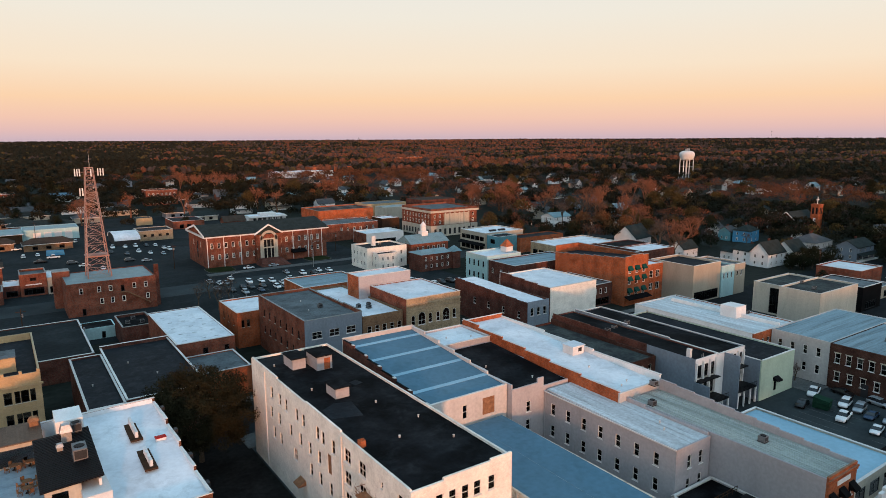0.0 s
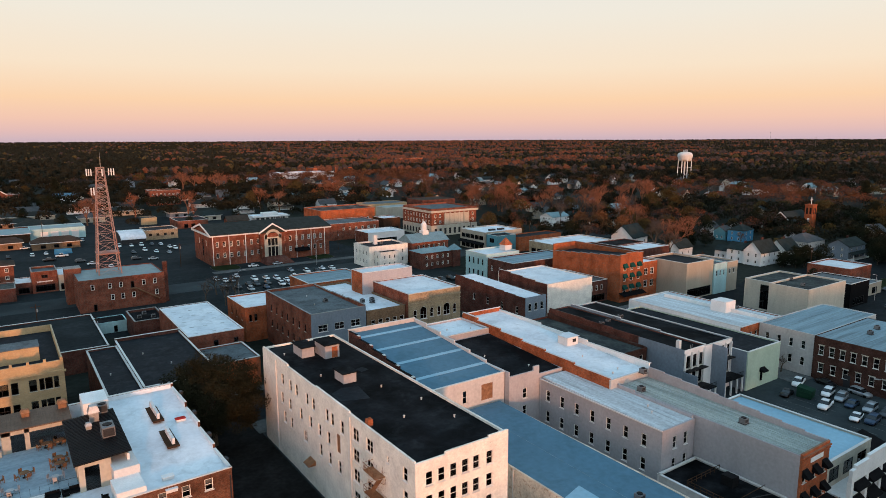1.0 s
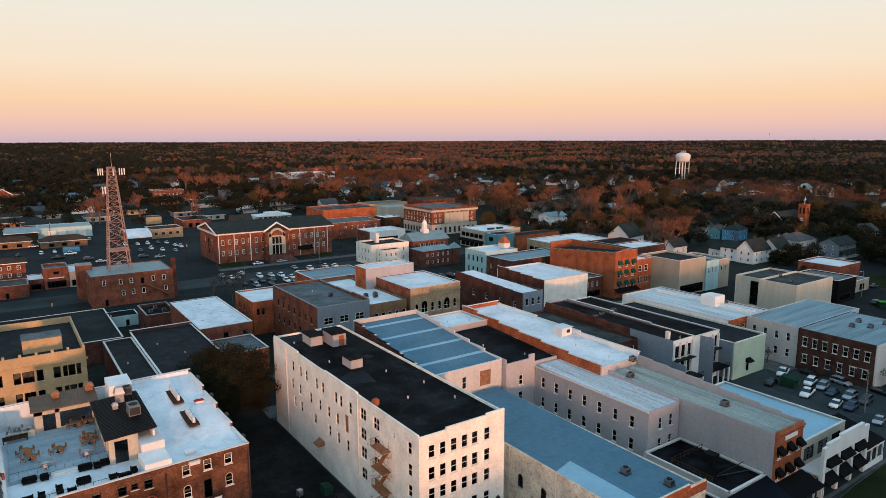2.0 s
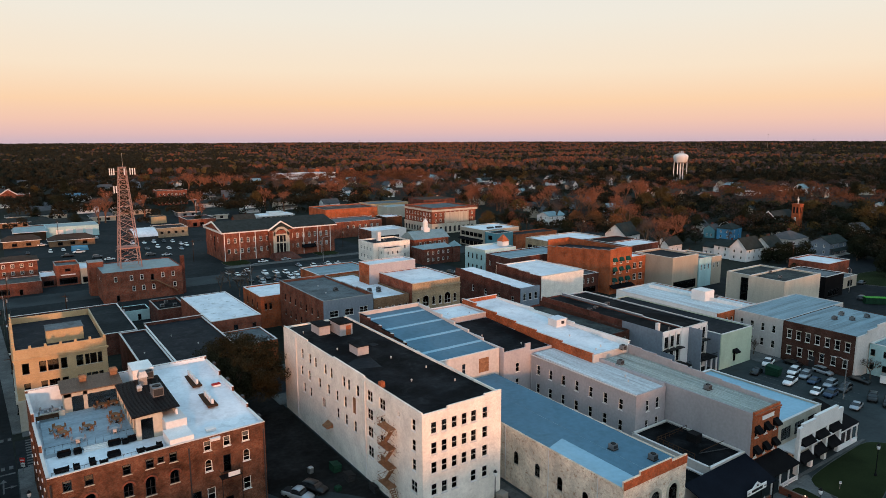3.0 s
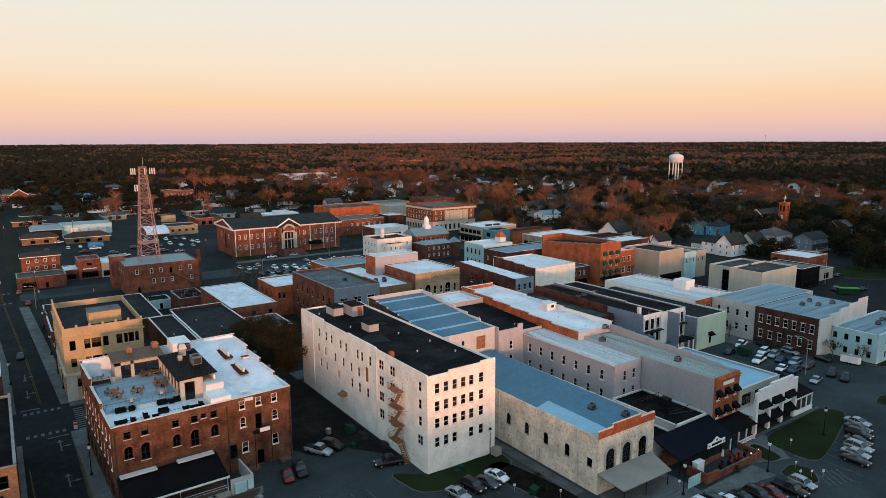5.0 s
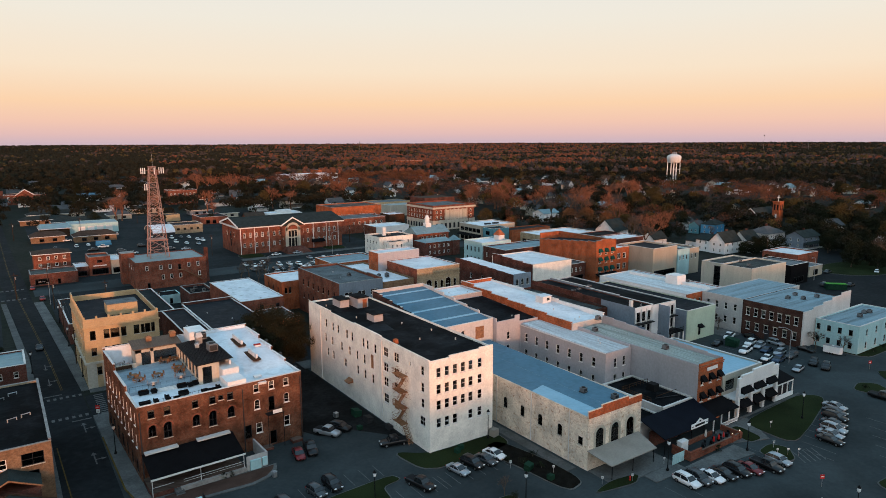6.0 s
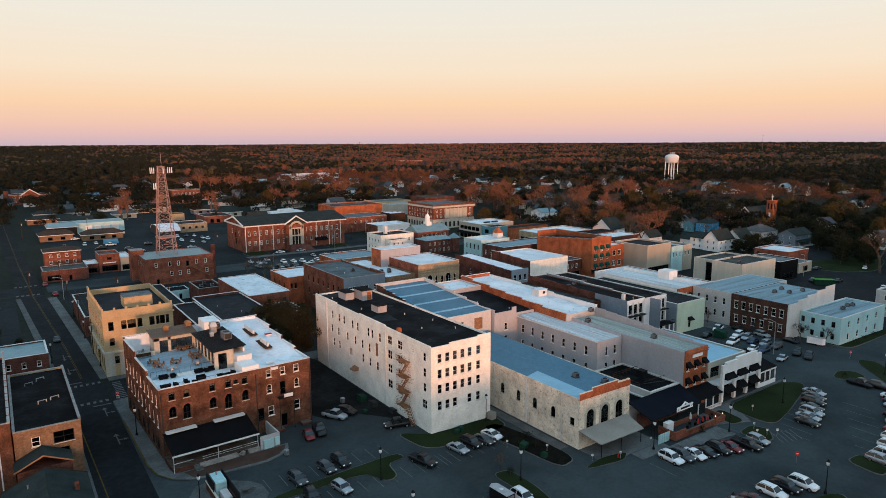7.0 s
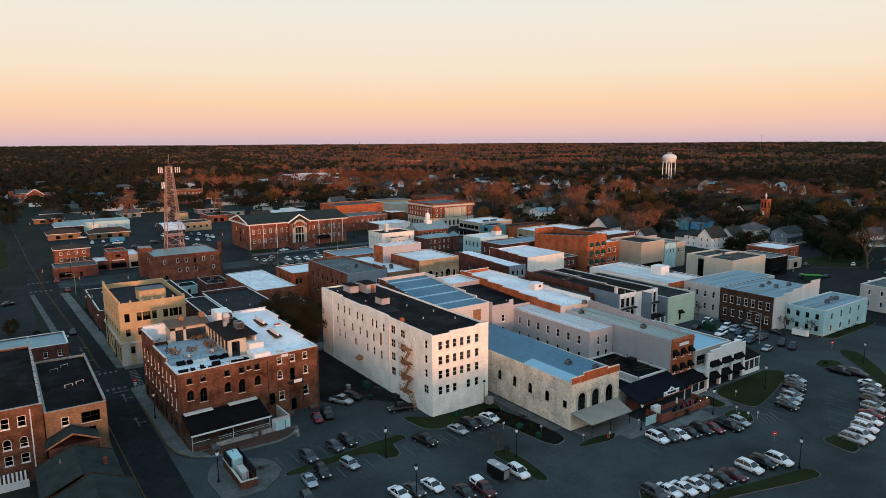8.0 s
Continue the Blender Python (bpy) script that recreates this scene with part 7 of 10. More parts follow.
SHELLS = {False: shell(3), True: shell(2)}
nr = np.random.default_rng(8)
# belt and True ring: unseen trees, added behind the camera to shade low walls
for r0, r1, count, tris, scale, full in ((400, 1000, 2700, 190, 1.3, False), (1000, 1500, 4600, 56, 1.15, False), (1500, 2700, 13000, 9, 1.25, False), (2700, 4950, 20000, 3, 1.75, False), (0, 0, 2200, 40, 1.2, "belt"), (250, 520, 900, 40, 1.2, True), (0, 0, 520, 200, 0.9, "yards"), (0, 0, 260, 200, 0.85, "left")):
    az = np.radians(nr.uniform(-10, 82, count)) if not full else np.radians(nr.uniform(112, 300, count))
    r = np.sqrt(nr.uniform(r0 ** 2, r1 ** 2, count))
    if full in ("yards", "left", "belt"):
        box = {"yards": (255, 520, 40, 330), "left": (-140, 200, 430, 760), "belt": (-170, 430, -190, -78)}[full]
        px, py = nr.uniform(box[0], box[1], count), nr.uniform(box[2], box[3], count)
        az, r = np.arctan2(px, py), np.hypot(px, py)
    for a, q in zip(az, r):
        x, y = q * math.sin(a), q * math.cos(a)
        if not full and q < 1000 and (any(abs(x - b) + abs(y - c) < 13 for b, c in SPOTS) or (x < 130 and y < 480 + 160 * nr.random()) or (x < 270 and y < 460) or -25 < x < -9 and y < 800):
            continue
        if full == "yards" and (x + 0.35 * y < 345 or any(abs(x - b) + abs(y - c) < 15 or (abs((x - b) * 0.53 - (y - c) * 0.85) < 8 and 0 < (b - x) * 0.85 + (c - y) * 0.53 < 34) for b, c in YARDS)):
            continue
        if full == "left" and (any(abs(x - b) < 20 and abs(y - c) < 12 for b, c in SPOTS) or -25 < x < -9):
            continue
        if q < 1000 and not full and any(abs(math.cos(a) * b - math.sin(a) * c) < 5 and 0 < math.sin(a) * b + math.cos(a) * c - q < 22 for b, c in SPOTS):
            continue
        wave = 230 if q < 1000 else 100
        # azimuth term: darker kinds to either side stand in for less sunlight there
        v = noise.noise((x / wave, y / wave, 7.7)) * (0.8 if q < 900 else 1.0) + nr.uniform(-0.3, 0.3) * (1 if q < 1000 else 0.6) + (0.2 if q < 1000 else 0.12) - (0.024 if math.degrees(a) < 33 else 0.015) * abs(math.degrees(a) - 33) * (full not in (True, "belt"))
        if q > 1300:
            v = v * 0.7 + 0.04
        kd = "dark" if v < -0.12 else "olive" if v < -0.05 else "grey" if v < 0.12 else "bare" if v < 0.48 else "rust"
        h = nr.uniform(11, 19) * (0.8 if r0 == 400 else 0.62 if full in ("yards", "left") else 0.8 if full else 1.0 if scale < 1.5 else 1.1)
        # invented heights, set by where the shade line should fall on the buildings
        if full == "belt":
            h = nr.uniform(15.5, 18.5) + 4.2 * min(1, max(0, (x - 18) / 32), max(0, (200 - x) / 32))
        R = (nr.uniform(3.4, 5.6) if full else nr.uniform(2.6, 6.6)) * scale
        u = nr.normal(size=(tris, 3))
        u /= np.linalg.norm(u, axis=1)[:, None]
        u[:, 2] = np.where(u[:, 2] < -0.3, -u[:, 2], u[:, 2])
        p = u * np.array([R, R, h * 0.36]) * (nr.random(tris) ** 0.25)[:, None] + np.array([x, y, h * 0.62 + rise(x, y)])
        t3 = nr.normal(size=(tris, 3, 3))
        t3 /= np.linalg.norm(t3, axis=2)[..., None]
        size = (0.24 if kd in ("bare", "grey") else 0.48) * R * (0.4 if tris >= 150 else 0.5 if tris > 80 else 0.85)
        if r0 >= 1000:
            size *= 0.75
            sp, st = SHELLS[r0 > 2000]
            lump = sp * np.array([R, R, h * 0.36]) * nr.uniform(0.7, 1.08, (len(sp), 1)) + np.array([x, y, h * 0.62 + rise(x, y)])
            bins[kd].append(lump[st].reshape(-1, 3))
        bins[kd].append((p[:, None, :] + t3 * size).reshape(-1, 3))
NAMES = {"bare": "bare reddish winter woods to the horizon, plus unseen shading trees", "grey": "leafless grey-brown woods, plus unseen shading trees", "dark": "dark pine and evergreen woods, plus unseen shading trees", "olive": "olive-brown late-leaved woods, plus unseen shading trees", "rust": "rust-coloured autumn woods, plus unseen shading trees"}
for kd, arr in bins.items():
    ob = part("woods", fast_mesh("woods", np.concatenate(arr), 3, WOODS[kd]))
    tagged(ob, NAMES[kd], "woods", kind="stuff")

# ---- cars ----
def paint(name, col, metal=0.2):
    m = mat(name, col, 0.3, 0.06, 0.5, 4, metal=metal, bump=0, spec=0.5, rnd=0.03)
    return m


CAR_PAINT = {"white": paint("white car paint", (0.72, 0.73, 0.74), 0), "silver": paint("silver car paint", (0.34, 0.37, 0.4), 0.5), "black": paint("black car paint", (0.006, 0.006, 0.007)),
             "grey": paint("grey car paint", (0.06, 0.066, 0.072), 0.4), "red": paint("dark red car paint", (0.16, 0.015, 0.018)), "blue": paint("dark blue car paint", (0.02, 0.045, 0.09)), "maroon": paint("maroon car paint", (0.07, 0.012, 0.016))}
CAR_GLASS = mat("dark car glass", (0.012, 0.015, 0.018), 0.08, 0.1, 1, 4, bump=0, spec=0.6)
TYRE = mat("tyre rubber", (0.012, 0.012, 0.012), 0.85, 0.2, 1, 6)
RIM = mat("alloy rim", (0.4, 0.41, 0.42), 0.35, 0.1, 1, 6, metal=0.8, bump=0)
LAMP_W = mat("headlamp lens", (0.7, 0.72, 0.74), 0.15, 0.05, 1, 6, bump=0)
LAMP_R = mat("tail lamp lens", (0.4, 0.02, 0.02), 0.2, 0.05, 1, 6, bump=0)
PLASTIC = mat("black plastic trim", (0.02, 0.02, 0.021), 0.6, 0.15, 1, 6)
SHAPES = {  # length, width, belt height, roof height, cabin: base rear, base front, roof rear, roof front (from the middle)
    "sedan": (4.75, 1.82, 0.93, 1.43, -1.62, 1.15, -0.8, 0.18), "suv": (4.75, 1.92, 1.08, 1.72, -2.28, 1.15, -1.75, 0.35),
    "hatch": (4.3, 1.78, 0.98, 1.55, -2.05, 1.0, -1.6, 0.3), "pickup": (5.7, 1.95, 1.1, 1.88, -0.7, 1.35, -0.5, 0.75)}


def car_base(kind, colour, near=True):
    L, W, belt, roof, cr, cf, rr, rf = SHAPES[kind]
    c = thing(kind if kind != "hatch" else "hatchback", f"{colour} {'pickup truck' if kind == 'pickup' else 'sport utility vehicle' if kind == 'suv' else 'hatchback car' if kind == 'hatch' else 'saloon car'} parked on the asphalt", "car", group="parked cars")
    h, w = L / 2, W / 2
    pm = CAR_PAINT[colour]

    def ring(x, hw, z0, z1, b=0.12):
        return [(x, -hw + b, z0), (x, hw - b, z0), (x, hw, z0 + b * 1.2), (x, hw, z1 - b), (x, hw - b, z1), (x, -hw + b, z1), (x, -hw, z1 - b), (x, -hw, z0 + b * 1.2)]
    rear = belt * (0.96 if kind != "sedan" else 0.94)
    body = [ring(-h, w * 0.8, 0.4, rear * 0.8), ring(-h + 0.06, w * 0.9, 0.32, rear * 0.92), ring(-h + 0.22, w * 0.96, 0.28, rear * 0.99), ring(-h + 0.9, w, 0.24, belt), ring(0, w, 0.24, belt), ring(h - 1.5, w, 0.24, belt * 0.98), ring(h - 0.95, w * 0.99, 0.25, belt * 0.94), ring(h - 0.45, w * 0.95, 0.27, belt * 0.85), ring(h - 0.14, w * 0.87, 0.3, belt * 0.73), ring(h - 0.03, w * 0.76, 0.36, belt * 0.66), ring(h, w * 0.64, 0.42, belt * 0.6)]
    part("body", G().loft([list(reversed(r)) for r in body][::-1]), pm, c, smooth=True)

    wb, wr, dz = w * 0.94, w * 0.74, roof - belt
    line = [(cr, belt + 0.03), (cr * 0.55 + rr * 0.45, belt + 0.56 * dz), (rr, roof - 0.09), (rr * 0.7 + rf * 0.3, roof - 0.015), (rr * 0.4 + rf * 0.6, roof), (rf, roof - 0.07), (rf * 0.55 + cf * 0.45, belt + 0.56 * dz), (cf, belt + 0.02)]

    def half(z):
        return wb - (wb - wr) * (z - belt) / dz
    part("cabin_glass", G().loft([[(x, -wb, belt - 0.03), (x, wb, belt - 0.03), (x, half(z) * 1.0, z - 0.03), (x, -half(z) * 1.0, z - 0.03)] for x, z in reversed(line)]), CAR_GLASS, c, "dark glass")
    cap = [(rr - 0.16, roof - 0.17)] + line[2:6] + [(rf + 0.1, roof - 0.13)]
    part("roof", G().loft([[(x, -half(z) - 0.025, z - 0.06), (x, half(z) + 0.025, z - 0.06), (x, half(z) - 0.06, z + 0.02), (x, half(z) * 0.5, z + 0.05), (x, -half(z) * 0.5, z + 0.05), (x, -half(z) + 0.06, z + 0.02)] for x, z in reversed(cap)]), pm, c, smooth=True)
    g2 = G()
    for s in (-1, 1):
        for (xa, xb) in ((cr, rr), (cf, rf)):
            g2.tube((xa, s * wb * 1.0, belt - 0.02), (xb, s * (wr + 0.01), roof - 0.06), 0.032, n=4)
        xm = (rr + rf) / 2 - (0.1 if kind == "pickup" else 0)
        g2.tube((xm, s * (wb + 0.005), belt - 0.02), (xm, s * (wr + 0.015), roof - 0.05), 0.035, n=4)
        if near:
            part("mirror", G().box(cf - 0.25, s * (w + 0.02) - 0.1, belt, cf - 0.08, s * (w + 0.02) + 0.1, belt + 0.16), pm, c)
        if not near:
            for x in (-L * 0.29, L * 0.31):
                part("tyre", G().tube((x, s * (w - 0.24), 0.34), (x, s * (w + 0.01), 0.34), 0.34, n=10), TYRE, c)
            continue
        part("headlight", G().box(h - 0.22, s * w * 0.66 - 0.18, belt * 0.66, h - 0.03, s * w * 0.66 + 0.18, belt * 0.79), LAMP_W, c)
        part("tail_light", G().box(-h - 0.01, s * w * 0.74 - 0.12, rear * 0.66, -h + 0.1, s * w * 0.74 + 0.12, rear * 0.9), LAMP_R, c)
        for x in (-L * 0.29, L * 0.31):
            g = G().tube((x, s * (w - 0.24), 0.34), (x, s * (w + 0.012), 0.34), 0.36, n=14)
            tyre = part("tyre", g, TYRE, c)
            if near:
                part("rim", G().tube((x, s * (w + 0.0), 0.34), (x, s * (w + 0.025), 0.34), 0.21, n=10), RIM, tyre)
    if near:
        part("pillars", g2, pm, c)
        part("bumper_trim", G().box(-h - 0.02, -w * 0.8, 0.34, -h + 0.1, w * 0.8, 0.5).box(h - 0.1, -w * 0.66, 0.34, h + 0.02, w * 0.66, 0.48), PLASTIC, c)
    if kind == "pickup":
        part("load_bed", G().box(-h + 0.2, -w * 0.82, belt - 0.005, -0.75, w * 0.82, belt + 0.012), PLASTIC, c, "black load bed")
    if kind == "suv" and near:
        for s in (-1, 1):
            part("roof_rail", G().tube((rr + 0.2, s * (wr - 0.04), roof + 0.04), (rf - 0.2, s * (wr - 0.04), roof + 0.04), 0.03, n=4), PLASTIC, c)
    return c


BASES = {}


def camper_cap(truck):
    """A white fibreglass cap with side windows over the load bed."""
    shell = part("camper_cap", G().loft([[(x, -0.92, 1.1), (x, 0.92, 1.1), (x, 0.78, z), (x, -0.78, z)] for x, z in ((-0.72, 1.82), (-1.5, 1.86), (-2.5, 1.82), (-2.72, 1.72))]), CAR_PAINT["white"], truck, "white fibreglass camper cap")
    for s in (-1, 1):
        part("cap_window", G().hexa([(-2.3, s * 0.89, 1.3), (-1.0, s * 0.89, 1.3), (-1.0, s * 0.83, 1.65), (-2.3, s * 0.83, 1.65)], [(-2.3, s * 0.91, 1.3), (-1.0, s * 0.91, 1.3), (-1.0, s * 0.85, 1.65), (-2.3, s * 0.85, 1.65)]), CAR_GLASS, shell)


def car(x, y, heading, kind="sedan", colour="white"):
    """heading: degrees from +x of the way that the bonnet points."""
    near = y < 66 and x < 128
    key = (kind, colour, near)
    m = pose(x, y, 0.035, 0, 0, heading)
    if key not in BASES:
        BASES[key] = car_base(kind, colour, near)
        BASES[key].matrix_basis = m
        return BASES[key]
    return copy_thing(BASES[key], m)


CARS = """64.4 23.4 -92 suv white;66.8 22.8 -92 suv grey;69.2 22.0 -92 sedan white;71.8 21.4 -92 sedan black;74.6 20.6 -92 suv black;77.2 19.8 -92 sedan red;80.6 18.6 -90 pickup black;84.2 18.4 -92 hatch silver
47.4 11.0 -90 suv grey;50.0 10.2 -90 sedan white;52.6 9.2 -90 sedan white;55.2 8.8 -90 sedan white;57.8 8.0 -90 sedan silver;60.6 7.6 -90 sedan black;63.4 7.0 -90 sedan maroon;68.0 6.8 -90 suv white;71.6 6.4 -90 suv black;74.8 5.2 -90 suv white
117.6 24.2 -90 sedan silver;114.6 22.8 -90 sedan grey;111.6 21.4 -90 suv black;108.4 20.2 -90 sedan grey;105.6 18.9 -90 suv silver;102.8 18.2 -90 sedan silver;100.0 17.0 -90 sedan black
94.4 1.4 -90 suv silver;97.6 1.4 -90 suv white;101.8 2.4 -90 suv white;106.0 3.4 -90 suv white;110.0 4.6 -90 sedan red;114.0 5.8 -90 suv silver;117.6 7.6 -90 suv black;123.2 9.8 -90 sedan silver;126.0 11.0 -90 sedan grey;128.8 12.6 -90 sedan white;133.4 17.2 -90 suv black;131.8 20.6 -90 pickup black
35.2 48.8 -80 sedan silver;38.6 49.2 -80 suv black;41.4 48.9 -80 sedan grey;44.0 49.6 -80 sedan white;27.2 48.6 -75 pickup black;31.4 64.4 165 pickup black;22.8 75.8 -60 pickup silver;25.8 76.2 -60 suv black
14.6 70.4 -100 sedan red;17.2 71.2 -100 pickup black;11.9 56.3 -80 hatch grey;15.0 57.0 -85 suv black;6.2 55.4 -85 suv grey;11.2 48.6 -80 hatch silver;3.0 47.4 -95 sedan silver;6.0 48.8 -95 suv black;0.4 42.0 -95 hatch grey
13.4 35.0 -85 sedan white;16.0 34.6 -85 sedan grey;19.2 34.0 -85 sedan white;22.4 29.4 -90 sedan black;25.4 28.2 -92 pickup maroon;33.8 29.0 -90 suv white
146.0 66.4 195 pickup white;145.0 59.4 190 suv white;144.6 56.4 190 suv silver;137.6 56.4 190 pickup white;142.8 53.4 185 sedan blue;136.4 49.8 190 sedan white;137.4 47.2 185 suv blue;143.4 50.1 185 suv silver;143.4 46.9 185 suv grey
150.8 55.2 262 suv silver;137.4 64.6 190 sedan black;151.0 62.6 262 sedan black;142.6 40.8 200 suv black;141.8 37.4 200 suv black;134.9 40.8 190 sedan silver;152.0 47.4 262 sedan black
67.0 262 -90 sedan white;69.4 257 -90 sedan white;71.8 256 -90 sedan silver;75.6 263 -90 sedan white;80 253 -90 suv white;82 243 -90 sedan grey;84.6 252 -90 sedan white;88 249 -90 suv white;90.5 244 -90 sedan white;70 242 -90 sedan black;75 245 -90 sedan black;77.5 243 -90 suv grey
79 236 -90 sedan blue;86 238 -90 suv white;88.6 237 -90 sedan silver;93 246 -90 sedan black;96 250 -90 sedan white;99 262 -90 sedan silver;104 256 -90 suv white;108 254 -90 sedan black;112 258 -90 sedan white;116 256 -90 sedan white;136.5 259 -90 suv white;139.5 251 -90 suv white;142.6 248 -90 sedan grey
89 281 0 sedan white;100 280 0 sedan silver;66 248 -90 sedan grey;73 236 -90 suv silver
138 206 -90 suv white;141.6 207 -90 suv black;146 207 -90 suv black;149.4 206 -90 sedan white;131 196 -90 sedan grey;127.5 190 -90 sedan grey;135 218 0 sedan white
48 378 -90 pickup white;53.8 376 -90 sedan white;58.7 375 -90 suv white;64 375 -90 sedan grey;68 372 -90 sedan white;70 360 -90 sedan white;71.5 354 -90 suv white;49 332 0 suv grey;55.6 327 0 sedan silver;45 362 -90 sedan black;51 352 -90 sedan grey;57 356 -90 suv white;61 348 -90 sedan white;66 342 -90 sedan silver
20 362 180 pickup white;14 352 180 pickup black;26 340 0 suv grey;6 400 0 sedan white;24 414 90 sedan white;34 412 90 suv silver;18 412 90 suv black;-18 262 88 sedan red;-20.6 172 -92 sedan black;-16 240 90 sedan red;-62 184 0 sedan white;-44 196 0 suv black;-52 168 10 sedan grey
254 116 60 suv white;249 62 20 sedan white;262 58 10 sedan silver;240 84 0 suv grey;-40 160 0 suv white;-46 160 0 sedan black;-52 161 0 sedan grey;-44 206 90 sedan white;-50 206 90 suv black;-60 206 90 sedan silver;-36 226 20 sedan black;8 372 90 suv white;14 374 90 sedan white;-2 372 90 sedan black;30 330 0 sedan white;38 352 0 suv black;36 318 90 sedan white;-33.6 64.6 90 suv white;258 108 0 pickup white;276 66 30 pickup white;300 66 0 sedan white;268 96 0 sedan grey;310 80 0 sedan grey;236 130 0 sedan black;226 122 0 suv grey;286 84 20 sedan white;248 78 0 sedan black"""
for item in CARS.replace("\n", ";").split(";"):
    x, y, a, kd, co = item.split()
    parked = car(float(x), float(y), float(a), kd, co)
    if (kd, co) == ("pickup", "maroon"):
        camper_cap(parked)


def trailer(x, y, rz, skin, label):
    t = thing("box_trailer", label, "trailer", (x, y, 0.03), rz)
    t.scale = (0.82, 0.82, 0.86)
    part("box", G().prism([(-2.6, -1.05), (2.3, -1.05), (2.9, 0), (2.3, 1.05), (-2.6, 1.05)], 0.55, 2.7), skin, t)
    part("roof", G().prism([(-2.62, -1.07), (2.32, -1.07), (2.92, 0), (2.32, 1.07), (-2.62, 1.07)], 2.7, 2.76), GREY_METAL, t)
    part("roof_vent", G().box(-0.3, -0.3, 2.76, 0.3, 0.3, 2.92), WHITE, t)
    part("door_frame", G().box(-2.64, -0.8, 0.7, -2.6, 0.8, 2.5), GREY_METAL, t)
    for s in (-1, 1):
        for xx in (-0.5, 0.35):
            part("tyre", G().tube((xx, s * 0.85, 0.33), (xx, s * 1.08, 0.33), 0.33, n=12), TYRE, t)
    part("drawbar", G().tube((2.8, 0, 0.5), (4.0, 0, 0.45), 0.06), BLACK_METAL, t)


trailer(30.4, 30.4, 94, BLACK_METAL, "black enclosed box trailer with a pale roof")
trailer(155.2, 42.0, -82, WHITE, "white enclosed box trailer beside the blue building")


box = thing("green_container", "bright green steel storage container in the rear car park", "container", (237.0, 78.6, 0.04), -45)
part("body", G().box(-3.6, -1.2, 0.12, 3.6, 1.2, 2.3), GREEN_PAINT, box)
part("top", G().box(-3.65, -1.25, 2.3, 3.65, 1.25, 2.42), LIME_PAINT, box, "bright green top")
for i in range(9):
    part("rib", G().box(-3.3 + i * 0.8, -1.28, 0.15, -3.1 + i * 0.8, -1.2, 2.3), GREEN_PAINT, box)
for xx in (-2.8, 2.8):
    part("skid", G().box(xx - 0.15, -1.2, 0, xx + 0.15, 1.2, 0.12), DARK_METAL, box)


# ---- left side of the street ----
b1 = block("brick_warehouse", "three-storey orange-brick warehouse with a black roof", -46.0, 75.7, -33.2, 115.0, 13.5, TERRACE_BRICK, BLACK_ROOF, GREY_COPING,
           [("S", S, 1.25, 1.9, 10.2, [4.8, 7.3, 9.7]), ("S", A, 1.25, 1.9, 6.5, [4.8, 7.3, 9.7]), ("S", S, 1.25, 1.7, 3.7, [4.8, 7.3, 9.7])], {"E": steps_down(39.3, 13.6, 15.4, 12)}, par=0.35)
part("downpipe", G().tube((11.0, -0.12, 0.2), (11.0, -0.12, 13.0), 0.1), COPING, b1)
for i in range(8):
    part("porch_slat", G().box(5.0 + i * 0.6, -1.6, 1.3, 5.3 + i * 0.6, -1.5, 3.0), WHITE, b1)
part("porch_wall", G().box(4.6, -1.7, 0, 9.8, -1.4, 1.3), WHITE, b1)
b2 = block("dark_brick_workshop", "two-storey brown-brick workshop with a black roof", -33.0, 76.3, -23.4, 108.4, 11.4, TAN_BRICK, BLACK_ROOF, GREY_COPING,
           [("S", S, 1.2, 1.6, 8.4, [3.0]), ("S", "dark", 3.0, 2.0, 8.2, [7.0]), ("S", "door", 1.4, 2.4, 4.9, [7.0])], {"W": [(0, 11.5)], "E": [(0, 11.7)]}, mats={"E": DARK_BRICK, "S": BROWN_BRICK}, par=0.3)
b3 = block("grey_roof_corner_shop", "low dark-brick corner shop with a pale grey roof", -41.0, 129.6, -24.8, 142.0, 8.8, DARK_BRICK, TEAL_METAL, COPING,
           [("S", S, 0.9, 1.4, 6.0, [8.2, 11.2, 14.2]), ("S", S, 0.9, 1.6, 2.4, [8.2, 11.2])], par=0.3)
for dx, dy in ((2.6, 24), (4.6, 26), (4.2, 12.5), (6.2, 13.5)):
    rv = thing("roof_pipe", "pale bent vent pipes on a black roof", "vent pipe", (-33 + dx, 76.3 + dy, 11.1))
    part("riser", G().tube((0, 0, 0), (0, 0, 0.6), 0.09), GREY_METAL, rv)
    part("run", G().tube((0, 0, 0.55), (1.3, 0.4, 0.55), 0.08).tube((1.3, 0.4, 0.1), (1.3, 0.4, 0.6), 0.08), GREY_METAL, rv)


